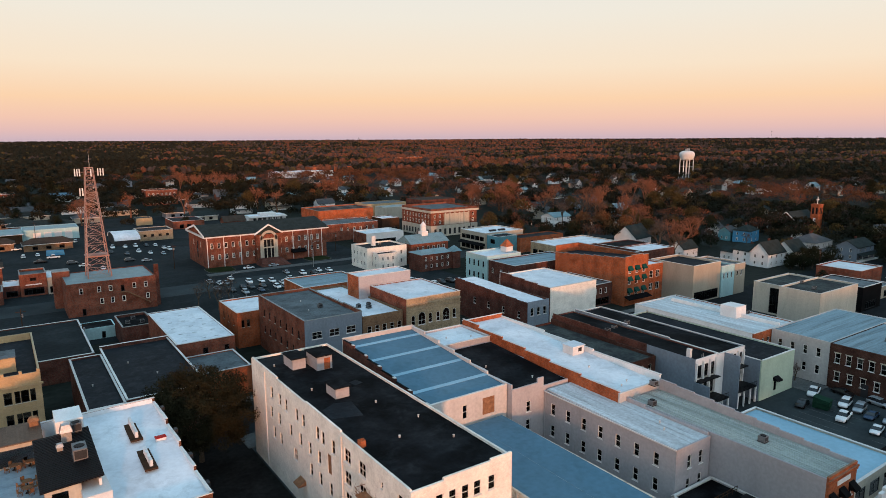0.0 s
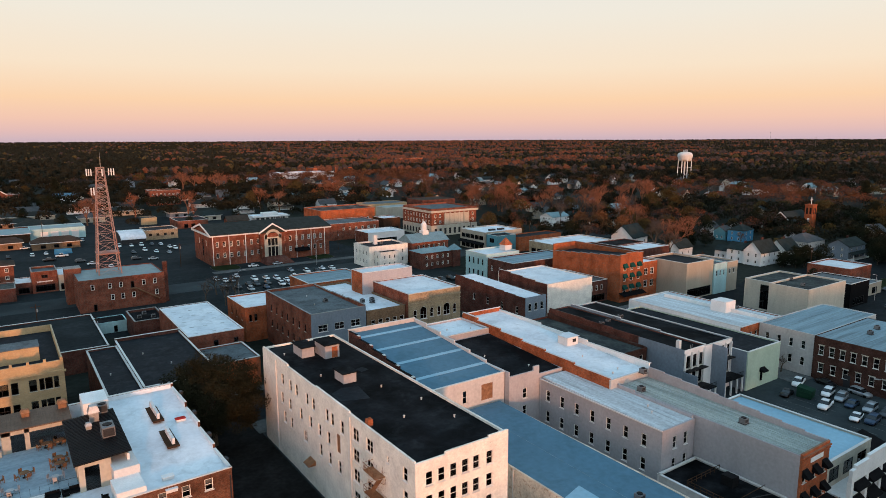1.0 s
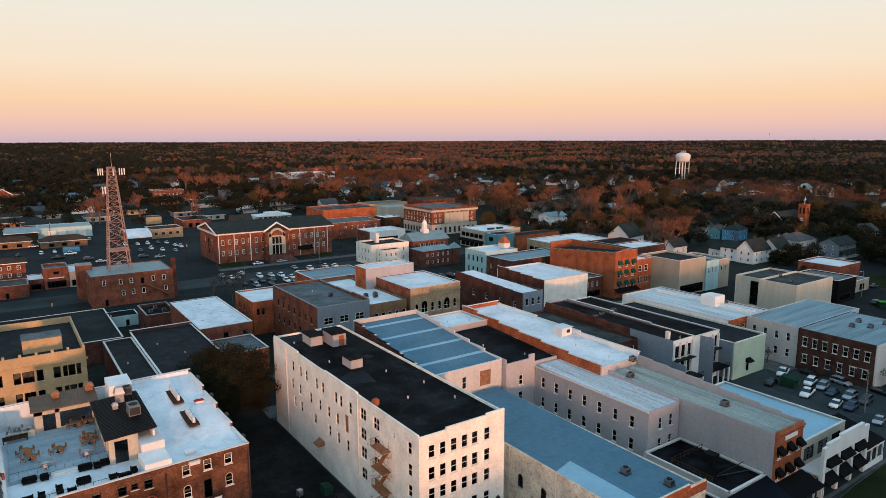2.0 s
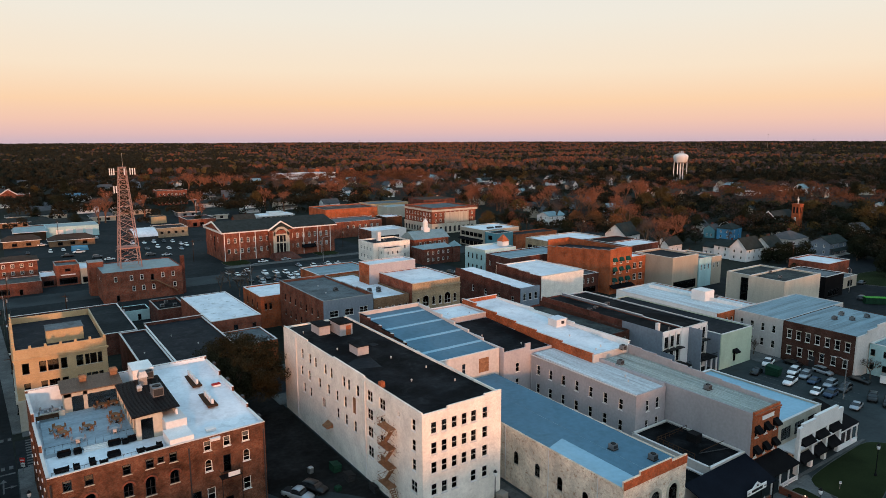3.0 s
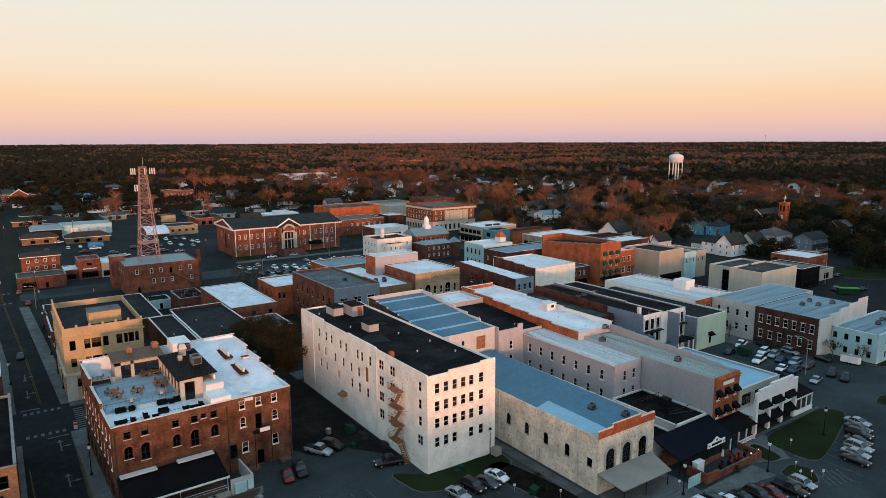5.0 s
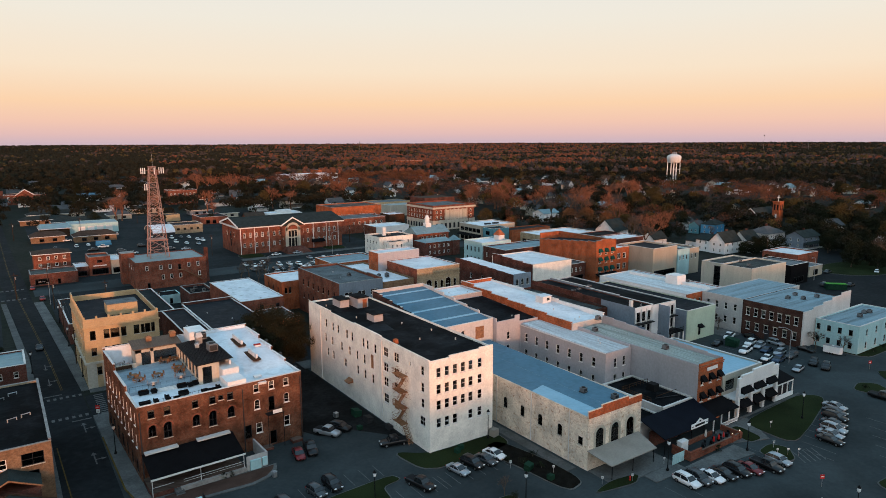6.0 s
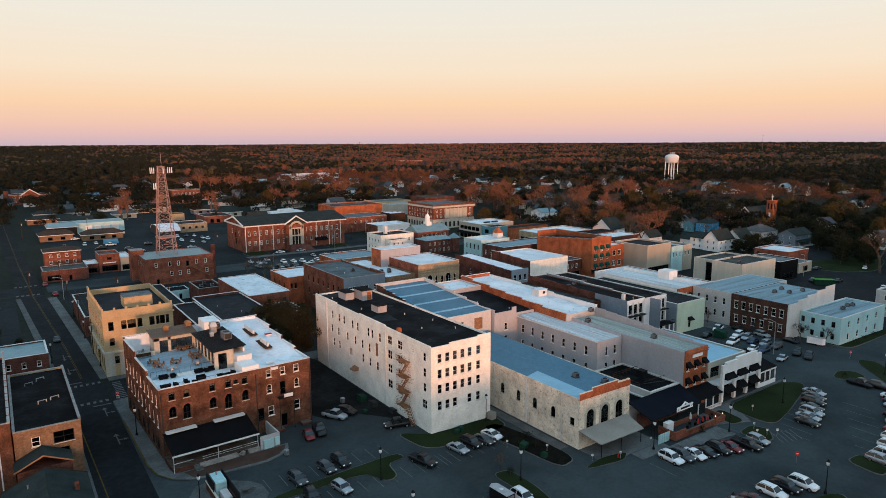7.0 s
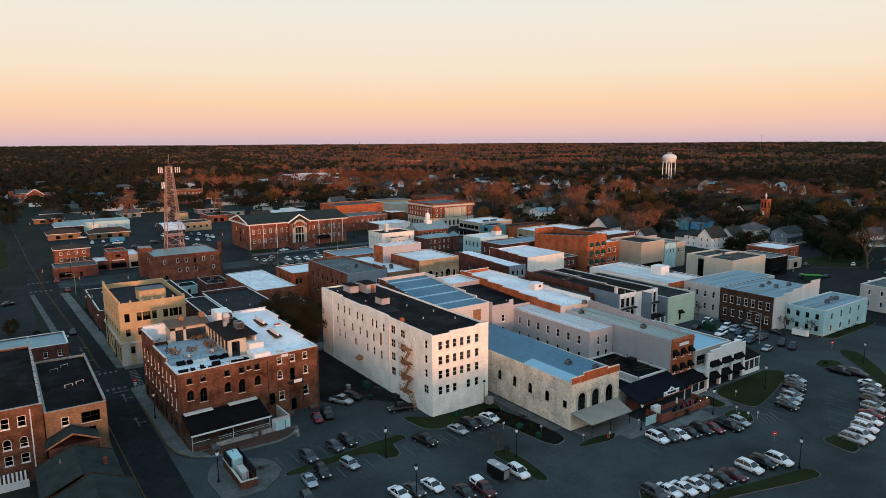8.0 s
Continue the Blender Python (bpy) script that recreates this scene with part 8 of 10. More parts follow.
def gable_hall(x0, y0, x1, y1, eave, ridge, label):
    t = thing("gabled_hall", label, "building", (x0, y0, 0))
    w, d = x1 - x0, y1 - y0
    part("wall", G().box(0.5, 0.5, 0, w - 0.5, d - 0.5, eave), DARK_BRICK, t)
    part("gable_end", G().hexa([(0.5, d - 0.5, eave), (w - 0.5, d - 0.5, eave), (w / 2, d - 0.5, ridge - 0.2)], [(0.5, d - 0.3, eave), (w - 0.5, d - 0.3, eave), (w / 2, d - 0.3, ridge - 0.2)]), DARK_BRICK, t)
    for s in (0, 1):
        xa = 0 if s == 0 else w
        part("roof_slope", G().hexa([(xa, 0, eave), (w / 2, 0, ridge), (w / 2, d, ridge), (xa, d, eave)], [(xa, 0, eave + 0.18), (w / 2, 0, ridge + 0.18), (w / 2, d, ridge + 0.18), (xa, d, eave + 0.18)]), SHINGLE, t)
        part("verge", G().hexa([(xa, d, eave + 0.05), (w / 2, d, ridge + 0.05), (w / 2, d + 0.25, ridge + 0.05), (xa, d + 0.25, eave + 0.05)], [(xa, d, eave + 0.3), (w / 2, d, ridge + 0.3), (w / 2, d + 0.25, ridge + 0.3), (xa, d + 0.25, eave + 0.3)]), DARK_WOOD, t)
    part("chimney", G().box(w * 0.8, d * 0.4, eave, w * 0.8 + 0.6, d * 0.4 + 0.6, eave + 2.2), RED_BRICK, t)
    part("vent_pipe", G().tube((w * 0.3, d * 0.7, eave), (w * 0.3, d * 0.7, eave + 2.2), 0.12), GREY_METAL, t)
    return t


gable_hall(-35.3, 58.2, -23.6, 70.0, 4.5, 7.0, "low hall with a dark shingle gable roof beside the street")
gable_hall(-34.0, 36.0, -22.4, 58.0, 4.2, 6.9, "front wing with a dark shingle gable roof")
gp = thing("gable_porch", "small gabled porch with a verge board, pink sunlight put into its colour", "porch", (-33.4, 71.9, 0))
part("wall", G().box(0.4, 0.2, 0, 8.0, 4.2, 6.4), DARK_BRICK, gp)
for xa, xb, za, zb in ((0, 4.1, 6.4, 8.3), (4.1, 8.2, 8.3, 6.4)):
    part("roof_slope", G().hexa([(xa, 0, za), (xb, 0, zb), (xb, 4.3, zb), (xa, 4.3, za)], [(xa, 0, za + 0.2), (xb, 0, zb + 0.2), (xb, 4.3, zb + 0.2), (xa, 4.3, za + 0.2)]), SHINGLE, gp)
    # rust colour here imitates the pink light that catches the verge
    part("verge", G().hexa([(xa, -0.12, za), (xb, -0.12, zb), (xb, 0, zb), (xa, 0, za)], [(xa, -0.12, za + 0.24), (xb, -0.12, zb + 0.24), (xb, 0, zb + 0.24), (xa, 0, za + 0.24)]), RUST, gp, "verge board, pink sunlight put into its colour")

# ---- rooftop terrace ----
tpart("upper_deck", G().box(1.5, 9.4, 12.3, 13.2, 24.4, 12.95), DECK, terrace, "raised grey-blue boarded deck")
tpart("lower_deck", G().box(1.5, 0.8, 12.3, 19.1, 9.3, 12.42), WHITE_ROOF, terrace, turned=True)
for i in range(3):
    tpart("step", G().box(6.2, 8.4 + i * 0.33, 12.42, 9.8, 8.73 + i * 0.33, 12.6 + i * 0.12), WHITE, terrace)
tpart("pavilion_wall", G().box(5.2, 24.5, 12.3, 6.3, 24.8, 16.1).box(8.0, 24.5, 12.3, 8.6, 24.8, 16.1).box(5.2, 24.5, 15.5, 13.4, 24.8, 16.3).box(13.0, 24.5, 12.3, 13.4, 24.8, 16.1).box(8.6, 24.5, 12.3, 13.0, 24.8, 13.1).box(5.2, 24.8, 12.3, 5.5, 29.4, 16.1), CREAM, terrace, "cream pavilion wall")
tpart("pavilion_glass", G().box(6.3, 24.6, 12.9, 8.0, 24.66, 15.5), GLASS, terrace)
tpart("pavilion_glass", G().box(8.6, 24.6, 13.1, 13.0, 24.66, 15.5), GLASS, terrace)
g = G().hexa([(4.8, 24.0, 16.25), (14.0, 24.0, 16.25), (14.0, 29.7, 16.8), (4.8, 29.7, 16.8)], [(4.8, 24.0, 16.4), (14.0, 24.0, 16.4), (14.0, 29.7, 16.95), (4.8, 29.7, 16.95)])
tpart("pavilion_roof", g, SEAM_METAL, terrace, "brown standing-seam roof")
for i in range(19):
    x = 4.9 + i * 0.5
    tpart("seam", shared("seam1", lambda: G().hexa([(0, 24.0, 16.4), (0.05, 24.0, 16.4), (0.05, 29.7, 16.95), (0, 29.7, 16.95)], [(0, 24.0, 16.48), (0.05, 24.0, 16.48), (0.05, 29.7, 17.03), (0, 29.7, 17.03)]).mesh("seam", SEAM_METAL)), None, terrace, at=(x, 0, 0))
for y in (8.2, 10.8, 13.4, 16.0, 18.6, 21.2, 23.4):
    tpart("bar_post", G().box(13.2, y, 12.3, 13.6, y + 0.4, 16.2), CREAM, terrace)
tpart("bar_glass", G().box(13.35, 8.6, 13.3, 13.41, 23.4, 16.0), GLASS, terrace)
tpart("bar_sill", G().box(13.25, 8.6, 12.3, 13.55, 23.4, 13.25), CREAM, terrace)
tpart("bar_front", G().box(13.2, 7.8, 12.3, 13.9, 8.1, 16.2).box(15.6, 7.8, 12.3, 17.0, 8.1, 16.2).box(13.9, 7.8, 15.7, 15.6, 8.1, 16.2), CREAM, terrace)
tpart("bar_front_glass", G().box(13.9, 7.9, 12.4, 15.6, 7.95, 15.7), GLASS, terrace)
tpart("bar_back_wall", G().box(18.9, 7.8, 12.3, 19.2, 24.5, 16.2), WHITE, terrace)
tpart("bar_roof", G().hexa([(12.7, 7.4, 16.2), (19.5, 7.4, 16.6), (19.5, 23.8, 16.6), (12.7, 23.8, 16.2)], [(12.7, 7.4, 16.35), (19.5, 7.4, 16.75), (19.5, 23.8, 16.75), (12.7, 23.8, 16.35)]), BLACK_METAL, terrace, "black ribbed metal roof")
for i in range(32):
    tpart("rib", shared("rib1", lambda: G().hexa([(12.75, 0, 16.35), (19.45, 0, 16.75), (19.45, 0.06, 16.75), (12.75, 0.06, 16.35)], [(12.75, 0, 16.41), (19.45, 0, 16.81), (19.45, 0.06, 16.81), (12.75, 0.06, 16.41)]).mesh("rib", BLACK_METAL)), None, terrace, at=(0, 7.6 + i * 0.5, 0))
tpart("white_box", G().box(17.1, 5.0, 12.3, 20.2, 9.4, 15.3), WHITE, terrace, turned=True)
tpart("white_box", G().box(16.6, 0.8, 12.3, 20.0, 5.0, 14.2), WHITE, terrace, turned=True)
tpart("white_box", G().box(15.6, 23.9, 12.3, 19.0, 28.9, 18.2), WHITE, terrace)
g = G()
for i in range(15):
    g.tube((1.7 + i * 0.97, 0.85, 12.4), (1.7 + i * 0.97, 0.85, 13.9), 0.025, n=4)
g.tube((1.7, 0.85, 13.9), (15.4, 0.85, 13.9), 0.03, n=4)
tpart("railing", g, BLACK_METAL, terrace, "thin black railing", turned=True)
g = G()
for i in range(1, 13):
    g.tube((0.5 + i * 1.05, 9.45, 12.95), (0.5 + i * 1.05, 9.45, 13.95), 0.02, n=4)
g.tube((1.55, 9.45, 13.95), (6.2, 9.45, 13.95), 0.025, n=4).tube((9.8, 9.45, 13.95), (13.1, 9.45, 13.95), 0.025, n=4)
tpart("railing", g, BLACK_METAL, terrace)
tpart("low_wall", G().box(1.5, 23.6, 12.3, 5.1, 23.85, 13.8), CREAM, terrace)


def hood(x, y, z, w, h, material, label):
    t = thing("roof_vent", label, "roof vent", (x, y, z))
    part("duct", G().box(-w / 2, -w / 2, 0, w / 2, w / 2, h * 0.6), material, t)
    part("cap", G().hexa([(-w * 0.65, -w * 0.65, h * 0.6), (w * 0.65, -w * 0.65, h * 0.6), (w * 0.65, w * 0.65, h * 0.6), (-w * 0.65, w * 0.65, h * 0.6)], [(-w * 0.4, -w * 0.4, h), (w * 0.4, -w * 0.4, h), (w * 0.4, w * 0.4, h), (-w * 0.4, w * 0.4, h)]), material, t)
    return t


hood(-3.6, 104.5, 16.7, 1.0, 1.1, RUST, "copper-coloured roof vent hood")
hood(1.2, 105.0, 16.8, 1.1, 1.2, RUST, "copper-coloured roof vent hood")
hood(4.6, 97.2, 16.55, 1.2, 2.4, GREY_METAL, "tall galvanised kitchen exhaust hood")
hood(3.6, 94.6, 16.5, 0.7, 1.0, GREY_METAL, "small white exhaust vent")


def ac_unit(x, y, z, w, d, h, rz=0, label="grey rooftop air-conditioning unit"):
    t = thing("air_conditioner", label, "air conditioner", (x, y, z), rz)
    part("cabinet", G().box(-w / 2, -d / 2, 0.1, w / 2, d / 2, h), UNIT_METAL, t)
    part("base_rail", G().box(-w / 2 - 0.1, -d / 2 - 0.1, 0, w / 2 + 0.1, d / 2 + 0.1, 0.1), DARK_METAL, t)
    part("fan_guard", G().lathe([(min(w, d) * 0.4, h), (min(w, d) * 0.4, h + 0.06), (min(w, d) * 0.34, h + 0.1), (0.05, h + 0.1)], 14), BLACK_METAL, t)
    part("louvre", G().box(-w / 2 + 0.1, -d / 2 - 0.02, 0.25, w / 2 - 0.1, -d / 2, h - 0.15), DARK_METAL, t)
    return t


ac_unit(5.6, 91.0, 16.6, 1.6, 2.6, 1.5)
ac_unit(6.0, 99.6, 16.7, 1.3, 1.3, 1.3)


def roof_slope_z(y):
    return 12.75 + (15.5 - 12.75) * (y - 76.85) / 29.2


for x, y, n in ((13.0, 99.0, 5), (13.3, 90.6, 4)):
    z = roof_slope_z(y) - 0.1
    r = thing("condenser_rack", "row of slim white condensers on a dark timber rack", "air conditioner", (x, y, z))
    part("rack", G().box(-0.8, -3.4, 0, 0.8, 3.4, 0.28), DARK_WOOD, r)
    for i in range(n):
        part("condenser", G().box(-0.1, -2.8 + i * 1.25, 0.28, 0.3, -1.8 + i * 1.25, 1.15), WHITE, r)
for x, y, c in ((16.0, 95.2, RED_PAINT), (11.0, 80.6, WHITE), (10.8, 77.6, WHITE)):
    hz = roof_slope_z(y)
    h = thing("roof_hatch", "small roof hatch" + (" with a dark red lid on the white roof" if c is RED_PAINT else " with a pale lid on the white roof"), "roof hatch", (x, y, hz - 0.1))
    part("curb", G().box(-0.7, -0.45, 0, 0.7, 0.45, 0.35), WHITE, h)
    part("lid", G().box(-0.75, -0.5, 0.35, 0.75, 0.5, 0.42), c, h)
for i in range(4):
    tpart("scupper", G().box(30.7, 3 + i * 7.4, 12.9 + i * 0.85, 31.1, 3.9 + i * 7.4, 13.5 + i * 0.85), DARK_METAL, terrace, turned=True)


def chair(x, y, z, rz, material=WOOD, label="brown wooden outdoor chair on the terrace"):
    t = thing("chair", label, "chair", (x, y, z), rz, group="terrace chairs")
    part("seat", shared(("cs", material.name), lambda: G().box(-0.24, -0.24, 0.42, 0.24, 0.24, 0.47).mesh("seat", material)), None, t)
    part("backrest", shared(("cb", material.name), lambda: G().box(-0.24, 0.2, 0.47, 0.24, 0.25, 0.95).mesh("backrest", material)), None, t)
    for sx in (-0.21, 0.21):
        for sy in (-0.21, 0.21):
            part("leg", shared(("cl", material.name), lambda: G().box(-0.025, -0.025, 0, 0.025, 0.025, 0.42).mesh("leg", material)), None, t, at=(sx, sy, 0))
    return t


def dining(x, y, z, r, n, material=WOOD, label="brown wooden outdoor table on the terrace"):
    t = thing("outdoor_table", label, "table", (x, y, z))
    part("tabletop", G().lathe([(r, 0.7), (r, 0.75)], 12), material, t)
    part("pedestal", G().tube((0, 0, 0), (0, 0, 0.7), 0.07).lathe([(0.3, 0), (0.3, 0.04)], 8), BLACK_METAL, t)
    for i in range(n):
        a = 2 * math.pi * i / n + 0.4
        chair(x + (r + 0.35) * math.cos(a), y + (r + 0.35) * math.sin(a), z, math.degrees(a) - 90, material, "brown wooden outdoor chair on the terrace" if material is WOOD else "pale metal outdoor chair on the terrace")


UZ = 12.97
for x, y in ((-8.4, 93.8), (-7.9, 91.4), (-4.5, 91.8), (-0.4, 94.2), (-0.4, 92.2), (-1.6, 100.0), (0.2, 100.2)):
    dining(x, y, UZ, 0.6, 4)
for x, y in ((-6.2, 87.6), (-1.2, 88.4)):
    dining(x, y, UZ, 0.45, 3, GREY_METAL, "small pale metal bistro table")
for x, y in ((-9.6, 102.4), (-8.0, 103.4), (-9.3, 104.6), (-6.9, 102.2)):
    dining(x, y, 12.32, 0.45, 3, GREY_METAL, "small pale metal bistro table")
bn = thing("bench", "dark timber bench beside the low terrace wall", "bench", (-9.4, 99.2, UZ))
part("seat", G().box(-1.6, -0.3, 0.4, 1.6, 0.3, 0.48), DARK_WOOD, bn)
part("backrest", G().box(-1.6, 0.25, 0.48, 1.6, 0.32, 0.9), DARK_WOOD, bn)
for x in (-1.5, 1.5):
    part("leg", G().box(x - 0.06, -0.28, 0, x + 0.06, 0.28, 0.4), DARK_WOOD, bn)


def lounge(x, y, z, w, rz):
    t = thing("lounge_chair" if w < 1.2 else "lounge_sofa", "black cushioned lounge seat on the terrace" if w < 1.2 else "black cushioned two-seat sofa on the terrace", "sofa", (x, y, z), rz, group="terrace lounge seats")
    part("base", G().box(-w / 2, -0.4, 0.08, w / 2, 0.4, 0.32), BLACK_METAL, t)
    part("cushion", G().hexa([(-w / 2 + 0.1, -0.4, 0.32), (w / 2 - 0.1, -0.4, 0.32), (w / 2 - 0.1, 0.25, 0.32), (-w / 2 + 0.1, 0.25, 0.32)], [(-w / 2 + 0.14, -0.36, 0.46), (w / 2 - 0.14, -0.36, 0.46), (w / 2 - 0.14, 0.22, 0.46), (-w / 2 + 0.14, 0.22, 0.46)]), AWNING, t)
    part("backrest", G().box(-w / 2, 0.25, 0.3, w / 2, 0.42, 0.82), AWNING, t)
    for s in (-1, 1):
        part("armrest", G().box(s * w / 2 - 0.08, -0.4, 0.3, s * w / 2 + 0.08, 0.25, 0.62), AWNING, t)


for x, y, w, rz in ((-8.3, 85.2, 1.6, 0), (-6.6, 85.0, 0.9, 0), (-9.0, 80.2, 1.7, 180), (-7.2, 80.0, 0.9, 90), (-5.2, 80.4, 1.5, 90), (-3.9, 79.4, 0.9, 180), (-2.4, 81.0, 1.6, 0), (-1.8, 84.9, 1.6, 0), (-0.4, 84.6, 0.9, 90), (0.8, 84.9, 1.5, 0), (1.0, 80.2, 0.9, 180), (2.4, 79.8, 1.6, 180), (3.6, 80.4, 0.9, 90)):
    lounge(x, y, 12.44, w, rz)

# ---- terrace building, ground level ----
tpart("porch_canopy", G().hexa([(1.2, -6.4, 3.3), (16.6, -6.4, 3.3), (16.6, -0.06, 5.1), (1.2, -0.06, 5.1)], [(1.2, -6.4, 3.45), (16.6, -6.4, 3.45), (16.6, -0.06, 5.25), (1.2, -0.06, 5.25)]), AWNING, terrace, "black canvas porch canopy", turned=True)
tpart("canopy_edge", G().box(1.1, -6.5, 3.15, 16.7, -6.38, 3.45), COPING, terrace, turned=True)
tpart("ledge", G().box(1.6, -1.2, 5.35, 7.0, -0.02, 5.6), COPING, terrace, turned=True)
tpart("ledge", G().box(10.2, -1.2, 5.35, 16.0, -0.02, 5.6), COPING, terrace, turned=True)
for x in (1.3, 9.0, 16.4):
    tpart("canopy_post", G().tube((x, -6.3, 0.2), (x, -6.3, 3.2), 0.06), COPING, terrace, turned=True)
tpart("porch_floor", G().box(1.2, -6.2, 0.1, 16.6, -0.05, 0.9), DARK_BRICK, terrace, turned=True)
tpart("planter_wall", G().box(5.6, -6.9, 0.1, 16.6, -6.25, 0.85), SKIRT, terrace, turned=True)
tpart("porch_rail", G().tube((1.3, -6.3, 1.9), (4.6, -6.3, 1.9), 0.04).tube((6.2, -6.3, 1.9), (16.4, -6.3, 1.9), 0.04).tube((6.2, -6.3, 1.5), (16.4, -6.3, 1.5), 0.03), COPING, terrace, turned=True)
for i in range(5):
    tpart("porch_step", G().box(4.6, -6.3 - 0.3 * (i + 1), 0.1, 6.0, -6.3 - 0.3 * i, 0.8 - 0.15 * i), CONCRETE, terrace, turned=True)
tpart("side_wall", G().box(16.8, -6.6, 0, 20.6, -6.3, 2.6).box(20.3, -6.3, 0, 20.6, -0.1, 2.6), OFFWHITE, terrace, turned=True)
tpart("side_box", G().box(17.3, -7.1, 0.2, 19.2, -6.65, 1.9), TURQ, terrace, "pale green service cabinet", turned=True)
tpart("side_box", G().box(19.5, -7.0, 0.4, 20.4, -6.65, 1.9), TURQ, terrace, turned=True)
for z in (4.8, ):
    tpart("iron_balcony", G().box(23.0, -1.3, 6.75, 26.2, -0.02, 6.9), BLACK_METAL, terrace, turned=True)
g = G()
for i in range(9):
    g.tube((23.0 + 0.4 * i, -1.3, 6.9), (23.0 + 0.4 * i, -1.3, 7.9), 0.03, n=4)
g.tube((23.0, -1.3, 7.9), (26.2, -1.3, 7.9), 0.04, n=4).tube((23.0, -1.3, 7.9), (23.0, 0, 7.9), 0.04, n=4).tube((26.2, -1.3, 7.9), (26.2, 0, 7.9), 0.04, n=4)
for x in (23.1, 26.1):
    g.tube((x, -1.25, 0.1), (x, -1.25, 6.75), 0.06)
tpart("balcony_rail", g, BLACK_METAL, terrace, turned=True)
tpart("balcony_sign", G().box(24.0, -1.42, 7.0, 25.8, -1.36, 7.7), WHITE, terrace, "pale banner", turned=True)
for x in (22.8, 28.6):
    tpart("stoop", G().box(x - 1, -1.6, 0.1, x + 1.0, -0.02, 0.6), DARK_BRICK, terrace, turned=True)
for x in (1.35, 18.9, 30.2):
    tpart("downpipe", G().tube((x, -0.12, 0.2), (x, -0.12, 12.6), 0.1), DARK_METAL, terrace, turned=True)
for u in (3.3, 5.8, 10.6, 13.5, 16.8):
    pts_o, pts_i = arc_top(1.9, 2.5, 8), arc_top(1.45, 2.25, 8)
    base = 7.7
    g = G()
    for k2 in range(8):
        q = [(u + pts_o[k2][0], pts_o[k2][1]), (u + pts_o[k2 + 1][0], pts_o[k2 + 1][1]), (u + pts_i[k2 + 1][0], pts_i[k2 + 1][1]), (u + pts_i[k2][0], pts_i[k2][1])]
        g.hexa([(x, 0, base + z) for x, z in q], [(x, -0.08, base + z) for x, z in q])
    tpart("arch_hood", g, RED_BRICK, terrace, turned=True)

gen = thing("generator_enclosure", "brick-walled generator enclosure with black screen", "generator", (-7.3, 51.6, 0.17))
part("brick_wall", G().box(0, 0, 0, 2.8, 0.3, 1.3).box(0, 10.2, 0, 2.8, 10.5, 1.3).box(0, 0.3, 0, 0.3, 10.2, 1.3).box(2.5, 0.3, 0, 2.8, 10.2, 1.3), DARK_BRICK, gen)
part("coping", G().box(-0.05, -0.05, 1.3, 2.85, 0.35, 1.4).box(-0.05, 0.35, 1.3, 0.35, 10.55, 1.4), CREAM, gen)
part("screen", G().box(2.6, 0.3, 1.4, 2.7, 10.2, 3.0).box(0.1, 6, 1.4, 0.2, 10.2, 3.0), BLACK_METAL, gen)
part("generator", G().box(0.5, 6.2, 0, 2.3, 9.8, 2.8).box(0.6, 6.0, 2.5, 2.2, 6.2, 2.7), TURQ, gen, "pale generator cabinet")
part("exhaust_stack", G().tube((1.4, 8.8, 2.8), (1.4, 8.8, 3.4), 0.12), GREY_METAL, gen)
part("transformer", G().box(0.8, 2.0, 0, 2.0, 5.2, 1.9), OFFWHITE, gen, "pale transformer cabinet")
part("meter_post", G().tube((1.5, 1.1, 0), (1.5, 1.1, 2.6), 0.06).box(1.3, 1.0, 1.8, 1.7, 1.2, 2.5), GREY_METAL, gen)
pt = thing("picnic_table", "grey concrete picnic table on the traffic island", "table", (-2.0, 57.2, 0.17))
part("tabletop", G().lathe([(0.9, 0.7), (0.9, 0.78)], 12), CONCRETE, pt)
part("pedestal", G().tube((0, 0, 0), (0, 0, 0.7), 0.2), CONCRETE, pt)
part("bench_ring", G().box(-1.6, -0.2, 0.35, -1.2, 0.2, 0.45).box(1.2, -0.2, 0.35, 1.6, 0.2, 0.45), CONCRETE, pt)

# ---- hotel details ----
def roof_box(x, y, w, d, h, label):
    t = thing("roof_housing", label, "roof housing", (x, y, 17.6))
    part("wall", G().box(0, 0, 0, w, d, h), PINKWHITE, t)
    part("cap", G().box(-0.25, -0.25, h, w + 0.25, d + 0.25, h + 0.15), BLACK_ROOF, t)
    return t


for poly in ([(36.0, 80.5), (40.4, 79.0), (41.2, 84.6), (38.6, 85.4), (36.2, 84.0)], [(35.6, 106.5), (41.0, 106.8), (40.4, 111.0), (35.6, 111.0)], [(44.6, 90.0), (46.2, 90.4), (45.8, 92.2), (44.4, 91.8)]):
    part("roof_patch", G().prism([(x - 34.9, y - 57.3) for x, y in poly], 17.64, 17.662), DARK_ROOF, hotel, "greyer worn patch of roofing")
roof_box(39.0, 102.4, 2.4, 4.2, 1.9, "pale stuccoed roof housing on the black roof")
rb = roof_box(42.3, 99.6, 2.8, 4.6, 2.5, "pale stuccoed roof housing with an orange door")
part("door", G().box(1.3, -0.06, 0.1, 2.4, -0.01, 2.1), ORANGE_BRICK, rb, "orange door")
roof_box(39.6, 86.6, 2.3, 3.4, 1.7, "pale stuccoed roof housing on the black roof")
ch = thing("brick_chimney", "short orange-brick chimney stub on the parapet", "chimney", (35.3, 70.2, 17.6))
part("stack", G().box(0, 0, 0, 0.8, 0.8, 1.0), ORANGE_BRICK, ch)
part("pot", G().tube((0.4, 0.4, 1.0), (0.4, 0.4, 1.15), 0.16), ORANGE_BRICK, ch)


